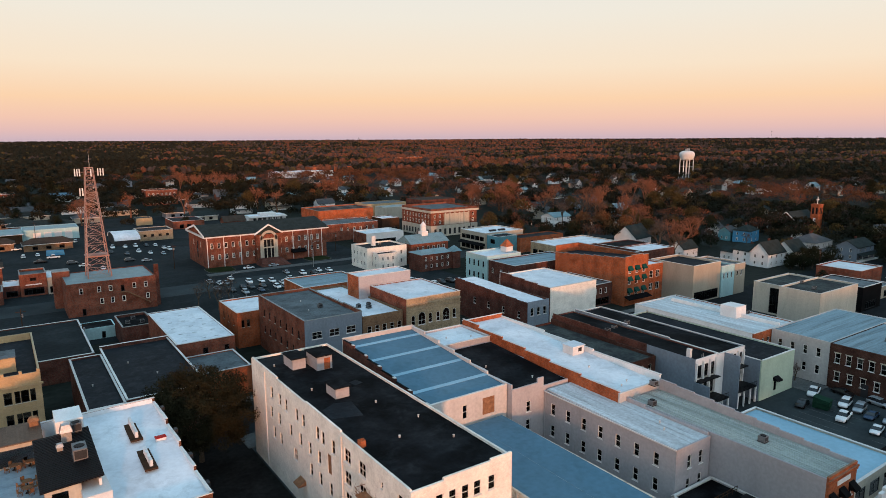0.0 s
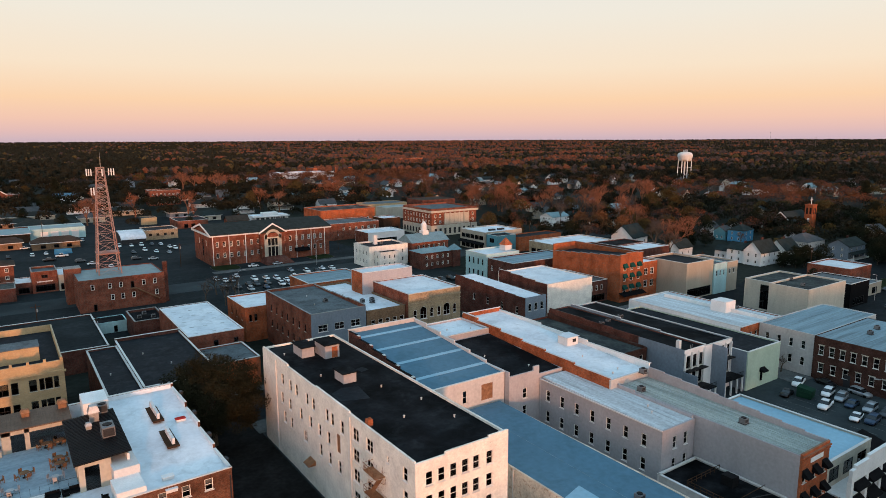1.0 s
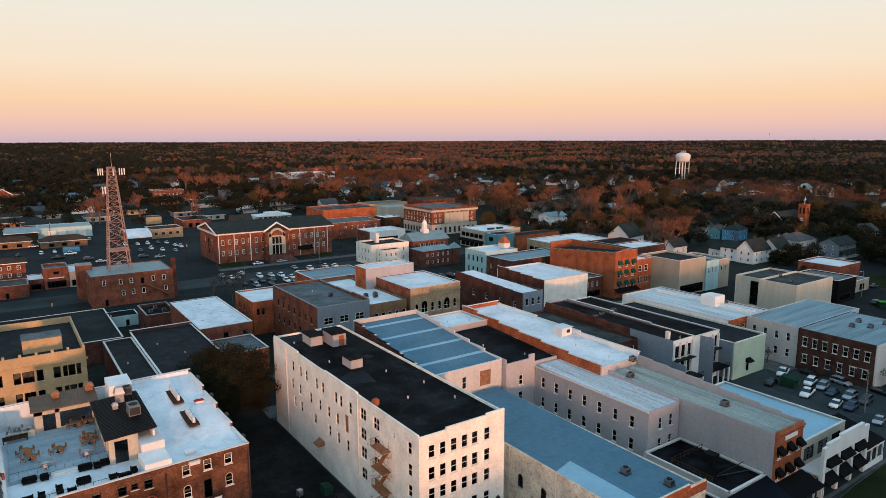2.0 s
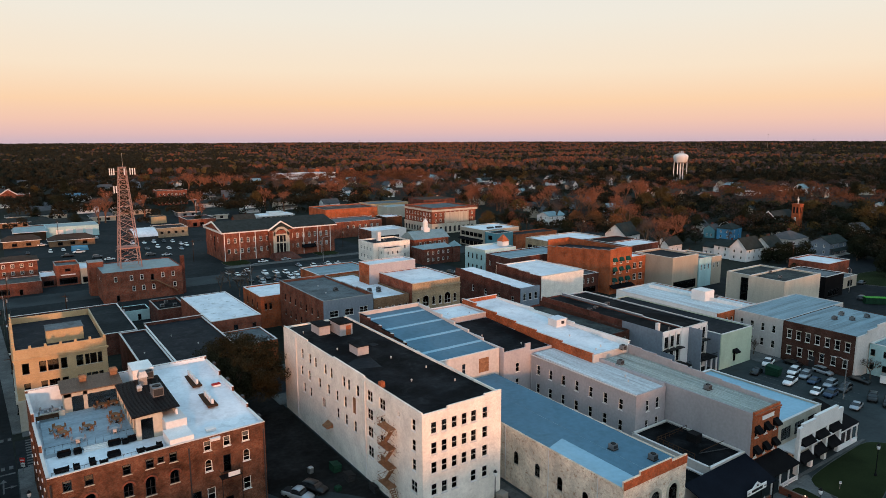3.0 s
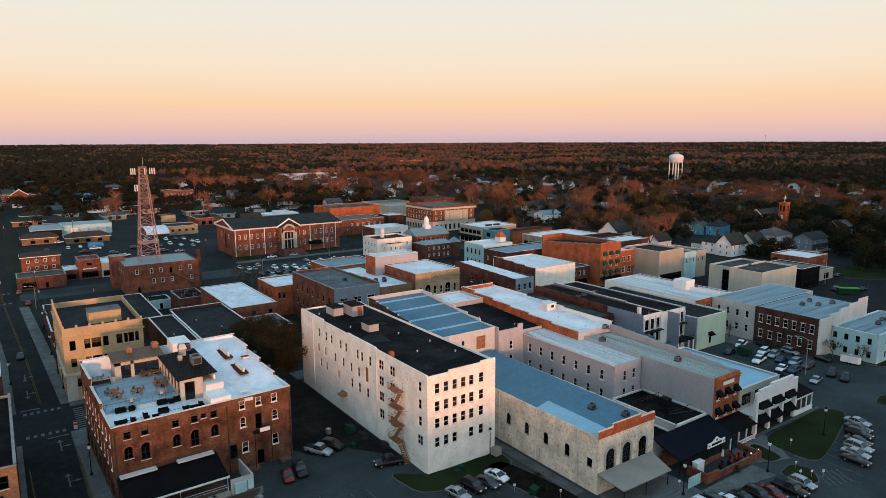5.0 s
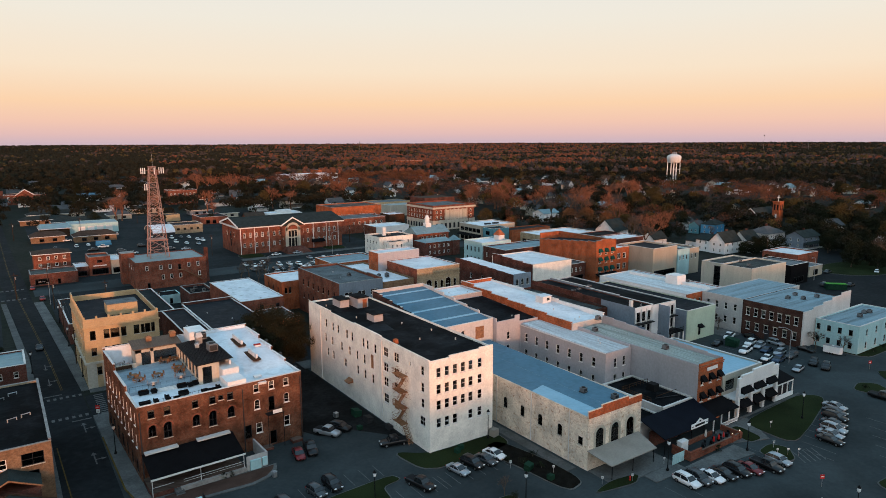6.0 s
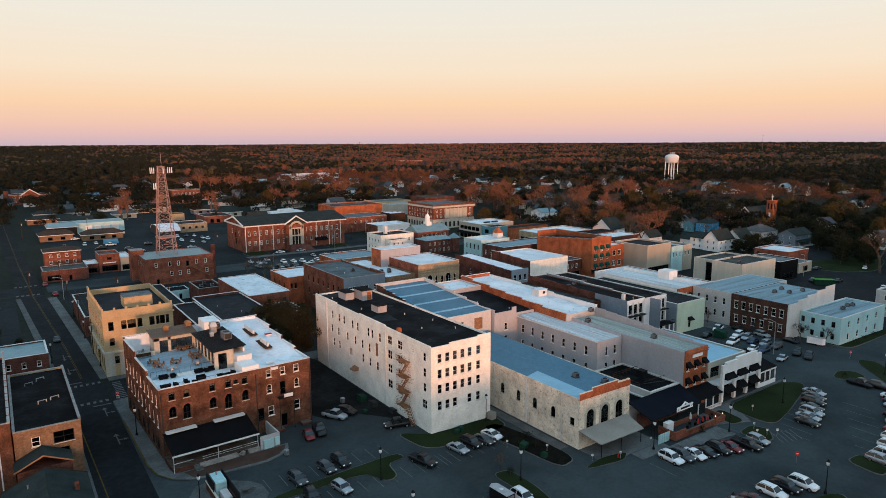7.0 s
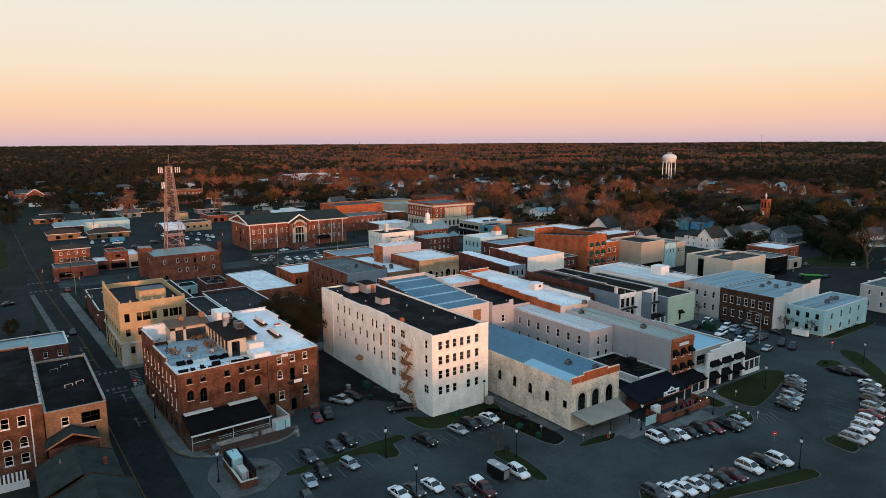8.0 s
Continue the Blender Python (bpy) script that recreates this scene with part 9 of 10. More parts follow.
def roof_vent(x, y, z, h=0.28, material=OFFWHITE):
    t = thing("roof_vent", "small pale vent cap on a flat roof", "roof vent", (x, y, z))
    part("pipe", G().tube((0, 0, 0), (0, 0, h), 0.12), material, t)
    part("cap", G().lathe([(0.14, h), (0.19, h + 0.07), (0.05, h + 0.15)], 8), material, t)


for x, y, z in ((46.5, 74, 17.65), (47, 66, 17.65), (38, 92, 17.65), (37, 106, 17.65), (44, 82, 17.65), (41, 70, 17.65), (75, 108, 15.2), (80, 106, 15.2), (73, 92, 14.1), (77.5, 84, 13.6), (88, 80, 14.5), (89, 72, 14.1), (86.5, 71, 14.1),
                (81, 58, 12.5), (82.6, 60, 12.5), (100, 96, 10.2), (105, 106, 10.2), (118, 90, 11), (127, 86, 10.5), (156, 96, 9.9), (160, 90, 9.9), (20, 150, 8.9), (24, 140, 8.9), (12, 140, 8.7), (62, 150, 14), (64, 160, 14), (75, 160, 12.8)):
    roof_vent(x, y, z)
fe = thing("fire_escape", "rusty iron fire escape zigzagging down a white wall", "fire escape", (34.8, 57.3, 0))
for i, z in enumerate((3.2, 6.4, 9.6, 12.8)):
    part("platform", G().box(-1.5, 7.4, z, -0.02, 10.8, z + 0.1), RUST, fe)
    g = G()
    for j in range(9):
        g.tube((-1.5, 7.4 + j * 0.42, z + 0.1), (-1.5, 7.4 + j * 0.42, z + 1.1), 0.03, n=4)
    g.tube((-1.5, 7.4, z + 1.1), (-1.5, 10.8, z + 1.1), 0.04, n=4).tube((-1.5, 10.8, z + 1.1), (0, 10.8, z + 1.1), 0.04, n=4).tube((-1.5, 7.4, z + 0.6), (-1.5, 10.8, z + 0.6), 0.03, n=4)
    part("guard_rail", g, RUST, fe)
    part("bracket", G().tube((-1.4, 10.4, z), (-0.05, 10.4, z - 1.2), 0.05, n=4).tube((-1.4, 7.8, z), (-0.05, 7.8, z - 1.2), 0.05, n=4), RUST, fe)
    z1 = z - 3.1
    ya, yb = (7.4, 5.0) if i == 0 else (7.3, 9.8)
    g = G()
    for sx in (-1.3, -0.5):
        g.tube((sx, ya, z), (sx, yb, z1), 0.06, n=4).tube((sx, ya, z + 0.9), (sx, yb, z1 + 0.9), 0.03, n=4)
    part("stair_stringers", g, RUST, fe)
    for j in range(1, 12):
        f = j / 12
        part("tread", shared("fe_tread", lambda: G().box(-1.3, -0.12, 0, -0.5, 0.12, 0.04).mesh("tread", RUST)), None, fe, at=(0, ya + (yb - ya) * f, z + (z1 - z) * f))
vr = random.Random(9)
for z in (3.2, 6.4, 9.6, 12.8):
    g = G()
    for j in range(46):
        a = Vector((vr.uniform(-1.7, -0.2), vr.uniform(6.2, 11.2), z + vr.uniform(-0.9, 1.5)))
        b2 = a + Vector((vr.gauss(0, 0.35), vr.gauss(0, 0.6), vr.gauss(0, 0.45)))
        g.tube(a, b2, 0.028, 0.015, 3)
    part("dry_vine", g, RUST, fe, "tangle of dry brown vine")
for y in (74.9, 104.8):
    part("downpipe", G().tube((-0.12, y - 57.3, 0.2), (-0.12, y - 57.3, 17.6), 0.11), COPING, hotel)
part("window_awning", G().hexa([(-1.3, 30.8, 4.2), (-1.3, 33.0, 4.2), (-0.02, 33.0, 4.2), (-0.02, 30.8, 4.2)], [(-1.3, 30.8, 4.3), (-1.3, 33.0, 4.3), (-0.02, 33.0, 5.0), (-0.02, 30.8, 5.0)]), RUST, hotel)


# ---- restaurant between the stone hall and the brick-front shop ----
rest = block("low_restaurant", "low restaurant with a black roof and white fascia", 75.6, 37.0, 85.2, 52.3, 6.0, OFFWHITE, BLACK_ROOF, COPING, (), par=0.25)
rest2 = block("restaurant_side_wing", "low black-roofed wing beside the stone hall", 68.5, 37.0, 75.4, 52.0, 4.6, OFFWHITE, BLACK_ROOF, COPING, (), par=0.2)
rail = G().box(1.0, 10.8, 6.6, 9.3, 10.86, 6.7).box(1.0, 3.5, 6.6, 1.06, 10.8, 6.7).box(1.0, 10.8, 6.15, 9.3, 10.86, 6.22).box(1.0, 3.5, 6.15, 1.06, 10.8, 6.22).box(2.6, 3.5, 6.6, 9.3, 3.56, 6.7)
for k in range(8):
    rail.box(1.0 + k * 1.17, 10.8, 5.75, 1.08 + k * 1.17, 10.88, 6.7).box(1.0, 3.5 + k, 5.75, 1.08, 3.58 + k, 6.7)
part("roof_rail", rail, DARK_WOOD, rest, "dark timber roof rail")
part("vent_hood", G().box(5.8, 6.5, 5.8, 7.4, 8.4, 7.3), BLACK_METAL, rest)
part("conduit", G().tube((3.0, 4.0, 6.0), (8.8, 2.2, 6.0), 0.08), DARK_METAL, rest)
part("canopy", G().hexa([(-6.2, -5.4, 3.2), (9.9, -5.4, 3.2), (9.9, -0.05, 5.6), (-6.9, -0.05, 5.4)], [(-6.2, -5.4, 3.35), (9.9, -5.4, 3.35), (9.9, -0.05, 5.75), (-6.9, -0.05, 5.55)]), NAVY_CANOPY, rest, "dark navy canopy roof")
part("dining_wall", G().box(-6.0, -1.8, 0.2, 9.6, -1.6, 3.4), DARK_BRICK, rest)
for x in (-6.0, -2.0, 2.0, 6.0, 9.6):
    part("canopy_post", G().tube((x, -5.2, 0.2), (x, -5.2, 3.25), 0.07), BLACK_METAL, rest)
part("knee_wall", G().box(0.5, -5.4, 0.2, 8.6, -5.15, 1.2), RED_BRICK, rest)
sg = thing("gable_sign", "white gable-topped restaurant sign with dark lettering bars", "sign", (79.6, 31.4, 3.3))
part("board", G().hexa([(-2.6, 0, 0), (2.6, 0, 0), (2.6, 0.12, 0), (-2.6, 0.12, 0)], [(-2.6, 0, 0.95), (2.6, 0, 0.95), (2.6, 0.12, 0.95), (-2.6, 0.12, 0.95)]).hexa([(-1.3, 0, 0.95), (1.3, 0, 0.95), (0, 0, 1.75)], [(-1.3, 0.12, 0.95), (1.3, 0.12, 0.95), (0, 0.12, 1.75)]), WHITE, sg)
part("lettering_bar", G().box(-1.5, -0.02, 0.28, 1.5, -0.003, 0.7), BLACK_METAL, sg)
part("emblem", G().box(-0.25, -0.02, 1.0, 0.25, -0.003, 1.3), BLACK_METAL, sg)
for x in (-2.2, 2.2):
    part("side_bar", G().box(x - 0.25, -0.02, 0.35, x + 0.25, -0.003, 0.5), BLACK_METAL, sg)
pw = thing("patio_wall", "low red-brick patio wall with lamp piers", "wall", (71.4, 27.6, 0.17))
part("brick_wall", G().box(0, 0, 0, 3.4, 0.35, 1.7).box(3.4, 0, 0, 13.4, 0.35, 1.2).box(13.4, 0, 0, 16.2, 0.35, 1.2).box(16.2, 0.0, 0, 16.55, 4.5, 1.2).box(0, 0.35, 0, 0.35, 4, 1.7), RED_BRICK, pw)
for x in (13.0, 15.4):
    pr = part("pier", G().box(x, -0.1, 0, x + 0.6, 0.45, 1.6), RED_BRICK, pw)
    part("lamp", G().lathe([(0.05, 1.6), (0.09, 1.68), (0.05, 1.78)], 8, x + 0.3, 0.17), glow_mat("warm lamp globe", (1, 0.85, 0.6), 2.5), pr, "small lit globe lamp")
um = thing("closed_umbrella", "furled pale patio umbrella", "umbrella", (80.4, 30.6, 0.17))
part("pole", G().tube((0, 0, 0), (0, 0, 2.6), 0.04), WOOD, um)
part("canopy", G().lathe([(0.06, 1.1), (0.24, 1.3), (0.2, 2.0), (0.05, 2.6)], 10), OFFWHITE, um)
for x in (80.6, 82.2, 83.8):
    rc = thing("red_umbrella", "small furled red patio umbrella", "umbrella", (x, 29.0, 0.17))
    part("pole", G().tube((0, 0, 0), (0, 0, 1.9), 0.03), BLACK_METAL, rc)
    part("canopy", G().lathe([(0.05, 0.7), (0.2, 0.85), (0.16, 1.4), (0.04, 1.9)], 8), RED_PAINT, rc)
for x in (78.4, 81.0, 83.4, 86.0):
    dining(x, 29.6, 0.18, 0.45, 2, BLACK_METAL, "small dark patio table")
pf = thing("service_fence", "grey slatted fence with gate beside the canopy", "fence", (67.6, 28.6, 0.17))
for i in range(14):
    part("slat", shared("slat", lambda: G().box(0, 0, 0, 0.2, 0.05, 1.9).mesh("slat", TURQ)), None, pf, at=(i * 0.24, 0, 0))
part("rail", G().box(0, 0.05, 0.4, 3.4, 0.1, 0.5).box(0, 0.05, 1.4, 3.4, 0.1, 1.5), GREY_METAL, pf)
wb = thing("white_cabinet", "tall white service cabinet by the patio", "cabinet", (73.8, 31.0, 0.17))
part("body", G().box(-1.0, -0.5, 0, 1.0, 0.5, 2.0), WHITE, wb)
part("lid", G().box(-1.05, -0.55, 2.0, 1.05, 0.55, 2.08), WHITE, wb)


def awning(parent, x, z, w, material, d=1.0, h=1.1, y=0.0):
    part("awning", G().hexa([(x - w / 2, y - d, z), (x + w / 2, y - d, z), (x + w / 2, y - 0.01, z), (x - w / 2, y - 0.01, z)],
                            [(x - w / 2, y - d, z + 0.25), (x + w / 2, y - d, z + 0.25), (x + w / 2, y - 0.01, z + h), (x - w / 2, y - 0.01, z + h)]), material, parent)


for u in (1.0, 3.8, 6.6):
    awning(beige, u, 9.6, 1.4, AWNING)
    awning(beige, u, 6.1, 1.4, AWNING)
part("porch_roof", G().hexa([(0.2, -3.6, 3.2), (9.0, -3.6, 3.2), (8.4, -0.02, 4.6), (0.2, -0.02, 4.6)], [(0.2, -3.6, 3.35), (9.0, -3.6, 3.35), (8.4, -0.02, 4.75), (0.2, -0.02, 4.75)]), AWNING, beige, "black porch roof")
for x in (0.4, 3.0, 5.6, 8.6):
    part("porch_post", G().box(x, -3.5, 0.2, x + 0.2, -3.3, 3.3), WHITE, beige)
part("porch_rail", G().box(3.0, -3.45, 1.0, 8.6, -3.35, 1.12).box(3.0, -3.45, 0.35, 8.6, -3.35, 0.47), WHITE, beige)
for i in range(22):
    part("baluster", shared("bal", lambda: G().box(0, -3.44, 0.47, 0.07, -3.36, 1.0).mesh("baluster", WHITE)), None, beige, at=(3.1 + i * 0.25, 0, 0))
for u in (2.5, 6.1, 9.8):
    for z in (12.2, 8.6, 4.6):
        awning(orange, u, z, 2.1, GREEN_AWNING, 0.9, 1.5)
part("shop_awning", G().hexa([(0, -2.2, 2.4), (12, -2.2, 2.4), (12, 0, 3.3), (0, 0, 3.3)], [(0, -2.2, 2.6), (12, -2.2, 2.6), (12, 0, 3.5), (0, 0, 3.5)]), AWNING, orange)
for u in (2.8, 7.6, 12.5):
    awning(balcony, u, 5.3, 3.9, AWNING, 1.3, 1.2, -3.05)
    awning(balcony, u, 2.2, 3.9, AWNING, 1.3, 1.2, -3.05)
for z in (5.0, 1.8):
    part("side_awning", G().hexa([(-1.2, 0.6, z + 1.0), (-1.2, 4.2, z + 1.0), (-0.01, 4.2, z + 1.0), (-0.01, 0.6, z + 1.0)], [(-1.2, 0.6, z + 1.2), (-1.2, 4.2, z + 1.2), (-0.01, 4.2, z + 1.9), (-0.01, 0.6, z + 1.9)]), AWNING, balcony)
part("side_porch_roof", G().hexa([(15.4, -3.6, 3.9), (22.6, -3.6, 3.9), (22.6, 4.0, 3.9), (15.4, 4.0, 3.9)], [(15.4, -3.6, 4.05), (22.6, -3.6, 4.05), (21.4, 4.0, 6.6), (15.4, 4.0, 6.6)]), AWNING, balcony, "black sloping porch roof")
for i in range(4):
    part("porch_post", G().box(15.6 + i * 2.2, -3.5, 0.2, 15.8 + i * 2.2, -3.3, 3.95), WHITE, balcony)
part("porch_beam", G().box(15.4, -3.55, 3.5, 22.5, -3.25, 3.9), WHITE, balcony)
part("porch_base", G().box(15.4, -3.55, 0.1, 22.5, -3.25, 1.0), WHITE, balcony)
part("wing_wall", G().box(15.3, -3.0, 0, 21.6, 3.8, 3.8), FRAME_D, balcony)

# balconies of the apartments
for cnd, us in ((cond_a, (0.0, 7.0)), (cond_b, (2.8, 9.8))):
    a, b2 = us
    h1 = 12.0 if cnd is cond_a else 11.6
    part("balcony_floor", G().box(a, -3.6, 3.5, b2, -0.02, 3.75), BLACK_METAL, cnd)
    part("balcony_floor", G().box(a, -1.4, 7.4, b2, -0.02, 7.6), BLACK_METAL, cnd)
    for x in (a, a + (b2 - a) * 0.33, a + (b2 - a) * 0.66, b2 - 0.3):
        part("pillar", G().box(x, -3.6, 0, x + 0.3, -3.3, 3.5), WHITE, cnd)
        part("pillar", G().box(x, -0.4, 3.75, x + 0.3, -0.05, h1 - 0.6), WHITE, cnd)
    g = G()
    n = 24
    for i in range(n + 1):
        g.tube((a + (b2 - a) * i / n, -3.5, 3.75), (a + (b2 - a) * i / n, -3.5, 4.7), 0.025, n=4)
    g.tube((a, -3.5, 4.7), (b2, -3.5, 4.7), 0.05, n=4)
    part("balcony_rail", g, BLACK_METAL, cnd)
    part("side_wall", G().box(a - 0.25, -3.6, 0, a - 0.02, 0, 7.4 if cnd is cond_a else h1), GREYWALL, cnd)
part("roof_chimney", G().box(0.8, 2.0, 10.8, 1.6, 2.8, 13.6), WHITE, cond_a)
part("roof_ladder", G().tube((2.2, 0.1, 11), (2.2, 0.1, 13), 0.05).tube((2.7, 0.1, 11), (2.7, 0.1, 13), 0.05), GREY_METAL, cond_a)
part("awning", G().hexa([(5.2, -1.2, 3.6), (7.2, -1.2, 3.6), (7.2, 0, 3.6), (5.2, 0, 3.6)], [(5.2, -1.2, 3.75), (7.2, -1.2, 3.75), (7.2, 0, 4.5), (5.2, 0, 4.5)]), AWNING, bpy.data.objects["mint_shop"])
for i, x in enumerate((124, 126, 128, 130)):
    ac_unit(x - 8 + i, 100 + i * 0.6, 11.4, 1.0, 1.0, 0.9, 0, "small grey condenser on the black roof")

for x, y, z in ((62, 45, 9.9), (64.5, 39.5, 9.8), (86.5, 64.5, 12.9), (89.3, 47, 12.7), (91.2, 67.9, 14.2), (66, 152, 14.0), (76, 150, 12.8), (78, 148, 12.8), (79, 150, 12.8), (165, 60, 10.4), (168, 57, 10.4), (171, 61, 10.4), (174, 56, 10.4), (172, 43, 7.6), (177, 44, 7.6), (179, 43.4, 7.6), (152, 250, 9.6), (140, 254, 9.2), (213, 104, 9.8), (207, 97, 9.8), (163, 93, 9.9),
                (27, 196, 5.7), (29, 200, 5.7), (30.6, 195, 5.7)):
    ac_unit(x, y, z, 1.05, 1.05, 0.9)
for i in range(14):
    sl = thing("roof_skylight", "low grey roof hatch on the white roof", "skylight", (33.5 + (i % 3) * 3.8 + (i % 2) * 0.6, 157.5 + (i // 3) * 6.0, 9.48))
    part("curb", G().box(-0.5, -0.2, 0, 0.5, 0.2, 0.05), WHITE_ROOF, sl)
    part("lid", G().box(-0.54, -0.22, 0.05, 0.54, 0.22, 0.08), DIRTY_WHITE_ROOF, sl)


# ---- street furniture ----
def street_lamp(x, y, h=5.6):
    t = thing("street_lamp", "black cast-iron street lamp with a lantern head", "street lamp", (x, y, 0.03), group="street lamps")
    part("base", shared("lb", lambda: G().lathe([(0.28, 0), (0.26, 0.35), (0.14, 0.6), (0.1, 0.9)], 10).mesh("base", BLACK_METAL)), None, t)
    part("pole", shared("lp", lambda: G().tube((0, 0, 0.8), (0, 0, 4.9), 0.09, 0.06, 8).mesh("pole", BLACK_METAL)), None, t)
    part("lantern", shared("ll", lambda: G().lathe([(0.12, 4.9), (0.26, 5.1), (0.3, 5.5), (0.2, 5.6)], 8).mesh("lantern", LAMP_W)), None, t)
    part("cap", shared("lc", lambda: G().lathe([(0.34, 5.6), (0.2, 5.8), (0.03, 6.05)], 8).mesh("cap", BLACK_METAL)), None, t)
    return t


for x, y in ((18.2, 47.9), (-9.6, 56.6), (37.6, 33.9), (75.6, 2.0), (53.7, 5.2), (83.9, 24.2), (106.6, 25.6), (143.8, 20.2), (-13.0, 90.9), (65.4, 28.0), (47.6, 56.0), (15.4, 33.0), (22.5, 108.5), (-13.2, 140), (-23.4, 150), (-13.6, 170), (-13.6, 200)):
    street_lamp(x, y)


def cobra_lamp(x, y, h, rz):
    t = thing("car_park_light", "tall grey car-park light pole with curved arm", "street lamp", (x, y, 0), rz)
    part("pole", G().tube((0, 0, 0), (0, 0, h), 0.13, 0.08, 8), GREY_METAL, t)
    part("arm", G().tube((0, 0, h), (1.4, 0, h + 0.6), 0.06).tube((1.4, 0, h + 0.6), (2.4, 0, h + 0.6), 0.05), GREY_METAL, t)
    part("head", G().box(2.2, -0.15, h + 0.5, 3.0, 0.15, h + 0.68), GREY_METAL, t)


for x, y, h, rz in ((137.6, 44.6, 9, 120), (-14, 230, 8, 180), (62, 200, 9, 90), (66.5, 230, 9, 0), (114, 268, 11, 0), (190, 80, 9, 180), (248, 92, 9, 180)):
    cobra_lamp(x, y, h, rz)


def utility_pole(x, y, h, rz=0):
    t = thing("utility_pole", "brown timber utility pole with cross-arm and insulators", "utility pole", (x, y, 0), rz)
    part("pole", G().tube((0, 0, 0), (0, 0, h), 0.16, 0.11, 7), DARK_WOOD, t)
    part("crossarm", G().box(-1.3, -0.06, h - 1.0, 1.3, 0.06, h - 0.86), DARK_WOOD, t)
    part("transformer", G().tube((0.3, 0.15, h - 2.6), (0.3, 0.15, h - 1.6), 0.24, n=10), GREY_METAL, t)


POLES = [(-13.4, 152, 10), (-13.4, 186, 10), (-13.4, 222, 10), (-23.8, 246, 10), (-12.6, 262, 10), (2.5, 218, 9), (15.8, 196, 8), (56, 470, 12), (16, 430, 11), (235, 258, 13), (250, 262, 13), (262, 240, 13), (226, 300, 12), (214, 152, 11), (232, 150, 11), (246, 176, 11), (140, 300, 10), (62, 300, 11), (96, 290, 9), (-20, 420, 11), (280, 130, 11)]
for x, y, h in POLES:
    utility_pole(x, y, h)


def wire(a, b2, sag, name="overhead_wire"):
    t = new(name, bpy.data.curves.new(name, "CURVE"))
    c = t.data
    c.dimensions, c.bevel_depth = "3D", 0.02
    s = c.splines.new("POLY")
    s.points.add(12)
    for i in range(13):
        f = i / 12
        p = Vector(a).lerp(Vector(b2), f)
        s.points[i].co = (p.x, p.y, p.z - sag * 4 * f * (1 - f), 1)
    c.materials.append(BLACK_METAL)
    tagged(t, "thin black overhead cable sagging between timber poles", "cable")


for a, b2 in ((0, 1), (1, 2), (2, 4), (9, 10), (10, 11), (13, 14), (14, 15), (16, 17)):
    pa, pb = POLES[a], POLES[b2]
    for dx in (-0.9, 0.9):
        wire((pa[0] + dx, pa[1], pa[2] - 0.6), (pb[0] + dx, pb[1], pb[2] - 0.6), 0.8)


def sign(x, y, h, rz, material, label, w=0.75):
    t = thing("road_sign", label, "road sign", (x, y, 0.03), rz)
    part("post", G().tube((0, 0, 0), (0, 0, h), 0.04, n=6), GREY_METAL, t)
    part("plate", G().box(-w / 2, -0.05, h - w, w / 2, -0.03, h), material, t)
    part("bar", G().box(-w * 0.35, -0.06, h - w * 0.6, w * 0.35, -0.051, h - w * 0.42), WHITE if material is not WHITE else BLACK_METAL, t)


sign(-13.4, 110.8, 2.9, -35, RED_PAINT, "red road sign with a white bar at the corner", 0.9)
sign(-13.38, 110.76, 1.95, -35, WHITE, "white and red plate below the corner sign", 0.75)
for x, y in ((66.8, 29.8), (57.5, 29.2), (52.6, 31.5), (97.0, 27.0), (89.0, 22.0), (86.6, 20.0), (88.2, 18.9), (89.9, 17.8), (43.6, 44.6), (48.6, 39.0)):
    sign(x, y, 1.5, -35, WHITE, "small white bollard-high parking sign", 0.4)
sign(82.0, 10.0, 2.2, -35, RED_PAINT, "red stop sign in the car park", 0.75)
sign(150.5, 31.0, 2.2, -35, RED_PAINT, "red stop sign beside the street", 0.75)


def dumpster(x, y, rz, w, d, h, material, label):
    t = thing("dumpster", label, "dumpster", (x, y, 0.03), rz)
    part("bin", G().hexa([(-w / 2, -d / 2 + 0.2, 0.1), (w / 2, -d / 2 + 0.2, 0.1), (w / 2, d / 2, 0.1), (-w / 2, d / 2, 0.1)], [(-w / 2, -d / 2, h * 0.8), (w / 2, -d / 2, h * 0.8), (w / 2, d / 2, h), (-w / 2, d / 2, h)]), material, t)
    part("lid", G().hexa([(-w / 2, -d / 2, h * 0.8), (w / 2, -d / 2, h * 0.8), (w / 2, d / 2, h), (-w / 2, d / 2, h)], [(-w / 2, -d / 2, h * 0.8 + 0.06), (w / 2, -d / 2, h * 0.8 + 0.06), (w / 2, d / 2, h + 0.06), (-w / 2, d / 2, h + 0.06)]), BLACK_METAL if material is not GREEN_PAINT else GREEN_PAINT, t)
    for s in (-1, 1):
        part("fork_pocket", G().box(s * w / 2 - 0.08, -d / 2 + 0.2, h * 0.45, s * w / 2 + 0.08, d / 2, h * 0.58), material, t)


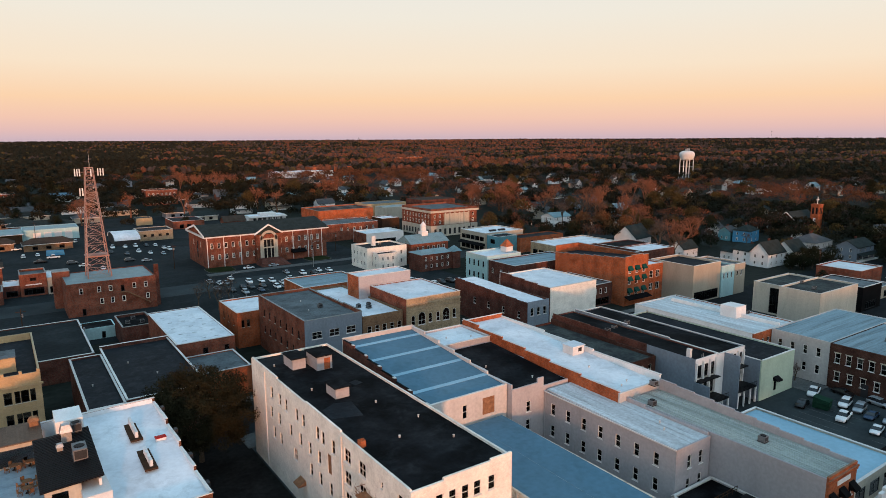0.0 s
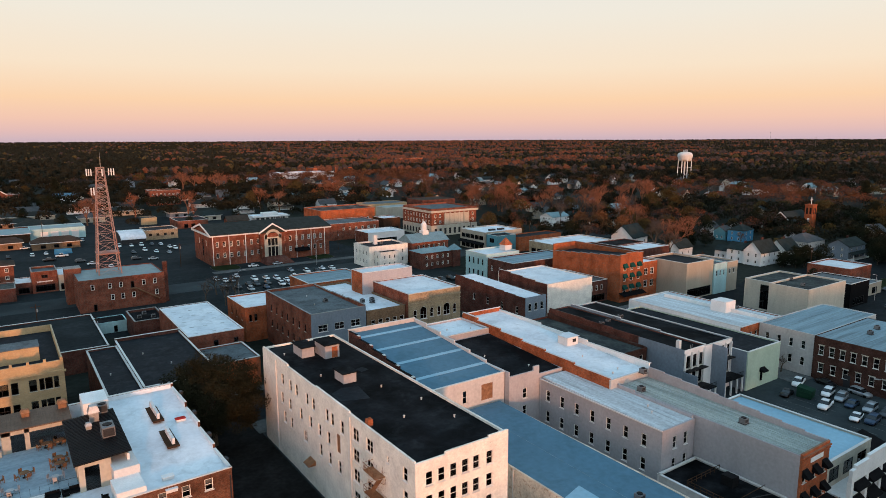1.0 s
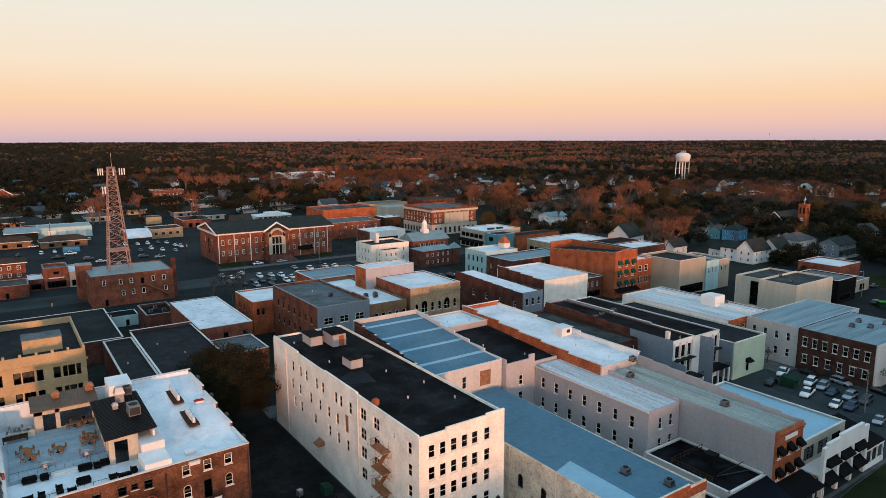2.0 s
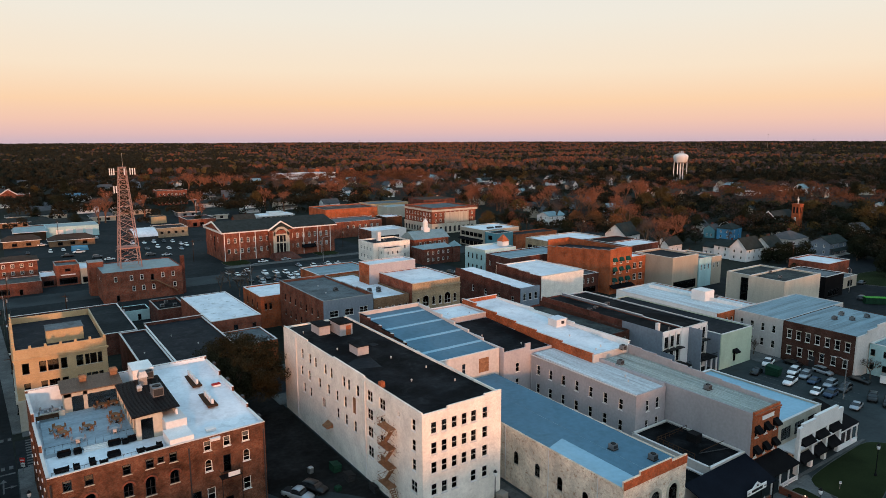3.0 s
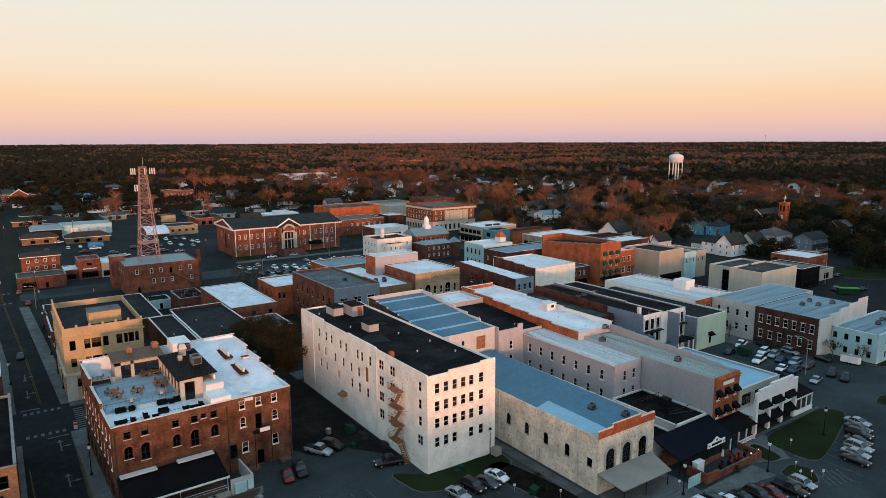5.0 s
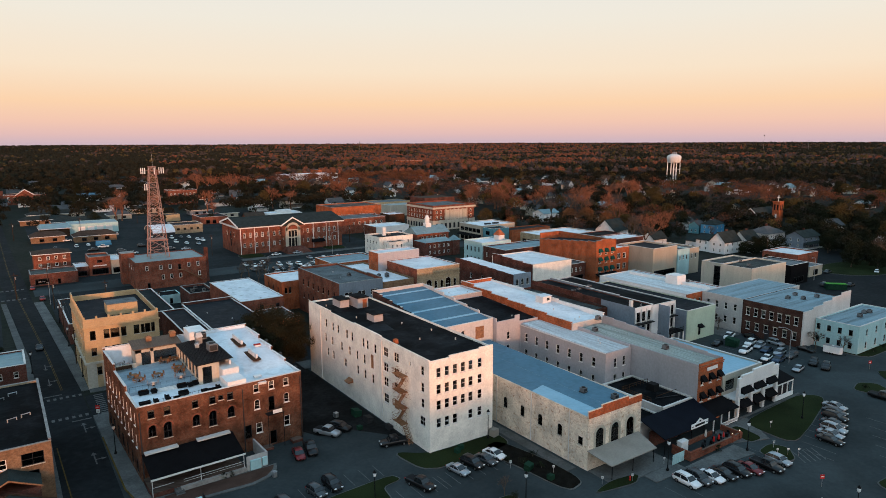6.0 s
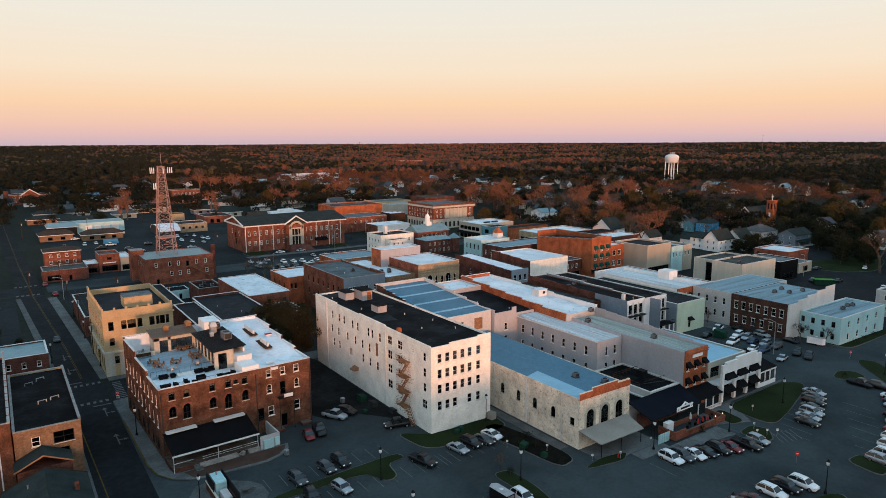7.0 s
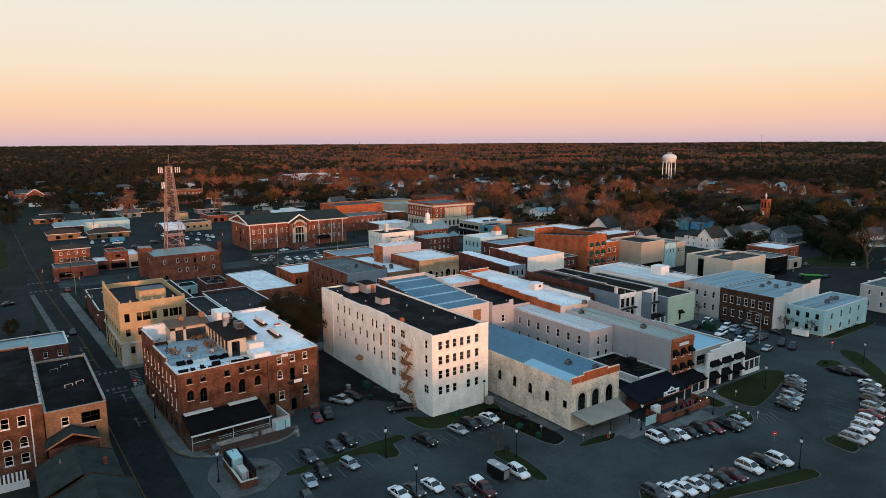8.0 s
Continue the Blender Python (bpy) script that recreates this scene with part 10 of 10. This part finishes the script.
dumpster(139.8, 61.6, 10, 2.4, 3.2, 2.4, GREEN_PAINT, "large green refuse compactor in the car park")
dumpster(31.6, 80.4, 90, 2.0, 1.6, 1.5, GREEN_PAINT, "dark green rubbish skip behind the hotel")
dumpster(32.2, 76.2, 90, 2.0, 1.5, 1.3, DARK_METAL, "dark grey rubbish skip behind the hotel")
dumpster(33.9, 70.6, 90, 1.9, 0.9, 1.2, DARK_METAL, "dark metal rubbish skip against the hotel wall")
dumpster(45.8, 42.2, 20, 1.6, 1.2, 1.3, GREEN_PAINT, "green bin in the planting bed")
for x, y, w, h, m2, nm in ((39.2, 54.6, 0.9, 0.8, GREEN_PAINT, "small green utility box on the lawn"), (40.6, 55.4, 0.9, 0.8, GREEN_PAINT, "small green utility box on the lawn"), (46.6, 37.6, 1.0, 0.8, GREEN_PAINT, "small green utility box in the bed"), (49.2, 56.2, 1.4, 1.4, TAN_CANOPY, "tan wooden crate beside the hotel"),
                       (27.6, 82.0, 0.8, 1.0, GREY_METAL, "grey bin in the yard"), (29.0, 74.0, 0.9, 0.7, GREEN_PAINT, "green bin in the yard"), (8.2, 65.6, 0.7, 1.0, GREY_METAL, "grey bin beside the steps")):
    t = thing("utility_box", nm, "utility box", (x, y, 0.15), 10)
    part("body", G().box(-w / 2, -w / 2, 0, w / 2, w / 2, h), m2, t)
    part("lid", G().hexa([(-w / 2 - 0.04, -w / 2 - 0.04, h), (w / 2 + 0.04, -w / 2 - 0.04, h), (w / 2 + 0.04, w / 2 + 0.04, h), (-w / 2 - 0.04, w / 2 + 0.04, h)], [(-w / 2 + 0.08, -w / 2 + 0.08, h + 0.1), (w / 2 - 0.08, -w / 2 + 0.08, h + 0.1), (w / 2 - 0.08, w / 2 - 0.08, h + 0.1), (-w / 2 + 0.08, w / 2 - 0.08, h + 0.1)]), m2, t)
hy = thing("fire_hydrant", "small red fire hydrant on the lawn", "hydrant", (57.4, 29.6, 0.18))
part("barrel", G().lathe([(0.17, 0), (0.17, 0.1), (0.12, 0.12), (0.12, 0.6), (0.14, 0.62), (0.08, 0.75)], 10), RED_PAINT, hy)
part("nozzle", G().tube((-0.2, 0, 0.45), (0.2, 0, 0.45), 0.06), RED_PAINT, hy)
nr = np.random.default_rng(12)
for x, y, r in ((37.4, 36.4, 0.9), (44.6, 46.4, 0.8), (46.4, 44.4, 0.9), (49.6, 45.4, 0.9), (48, 41.4, 0.8), (159.6, 42, 1.0), (166, 36.4, 0.8), (172, 36.4, 0.7), (178, 36.4, 0.8), (79.2, 27.0, 0.7), (134.6, 25.4, 0.8), (0.8, 70.2, 0.6), (2.4, 70.2, 0.6)):
    s = thing("shrub", "small dark rounded evergreen shrub", "shrub", (x, y, 0.18))
    c = nr.normal(size=(14, 3)) * np.array([0.4, 0.4, 0.3]) * r + np.array([0, 0, r * 0.8])
    part("foliage", fast_mesh("foliage", leaf_cloud(nr, c, 0.45 * r, 500, 0.09), 3, LEAF_DARK), None, s)
    part("stem", G().tube((0, 0, -0.1), (0, 0, r * 0.7), 0.05), BARK, s)
for x, y, h in ((157.6, 40.6, 5.0), (156.6, 47.0, 5.4), (150.6, 73, 4.5), (37.0, 38.4, 3.4)):
    tree(x, y, "grey", h, tr)
fg = thing("flagpole", "tall pale flagpole beside the courthouse", "flagpole", (122, 288, 0))
part("pole", G().tube((0, 0, 0), (0, 0, 14), 0.1, 0.05, 8), GREY_METAL, fg)
sb = bpy.data.objects["storefront_brick"]
part("sign_bar", G().box(1.6, -0.1, 4.1, 6.8, -0.02, 4.5), WHITE, sb, "pale unreadable shop sign bar")

# blue cover and long boxes in the lot behind the storefronts
cover = thing("tarpaulin_stack", "stack under a blue tarpaulin in the lot", "tarpaulin", (17.5, 371, 0.03))
part("stack", G().hexa([(0, 0, 0), (8, 0, 0), (8, 3, 0), (0, 3, 0)], [(0.2, 0.3, 2.3), (7.7, 0.2, 2.0), (7.8, 2.7, 2.2), (0.3, 2.6, 2.5)]), BLUEWALL, cover, "blue tarpaulin cover")
for x, y in ((14, 291), (22, 296)):
    bx = thing("storage_container", "long dark storage container with a pale roof", "container", (x, y, 0.03))
    part("box_body", G().box(0, 0, 0, 7.5, 2.6, 2.7), DARK_METAL, bx)
    part("box_roof", G().box(-0.1, -0.1, 2.7, 7.6, 2.7, 2.85), WHITE_ROOF, bx)
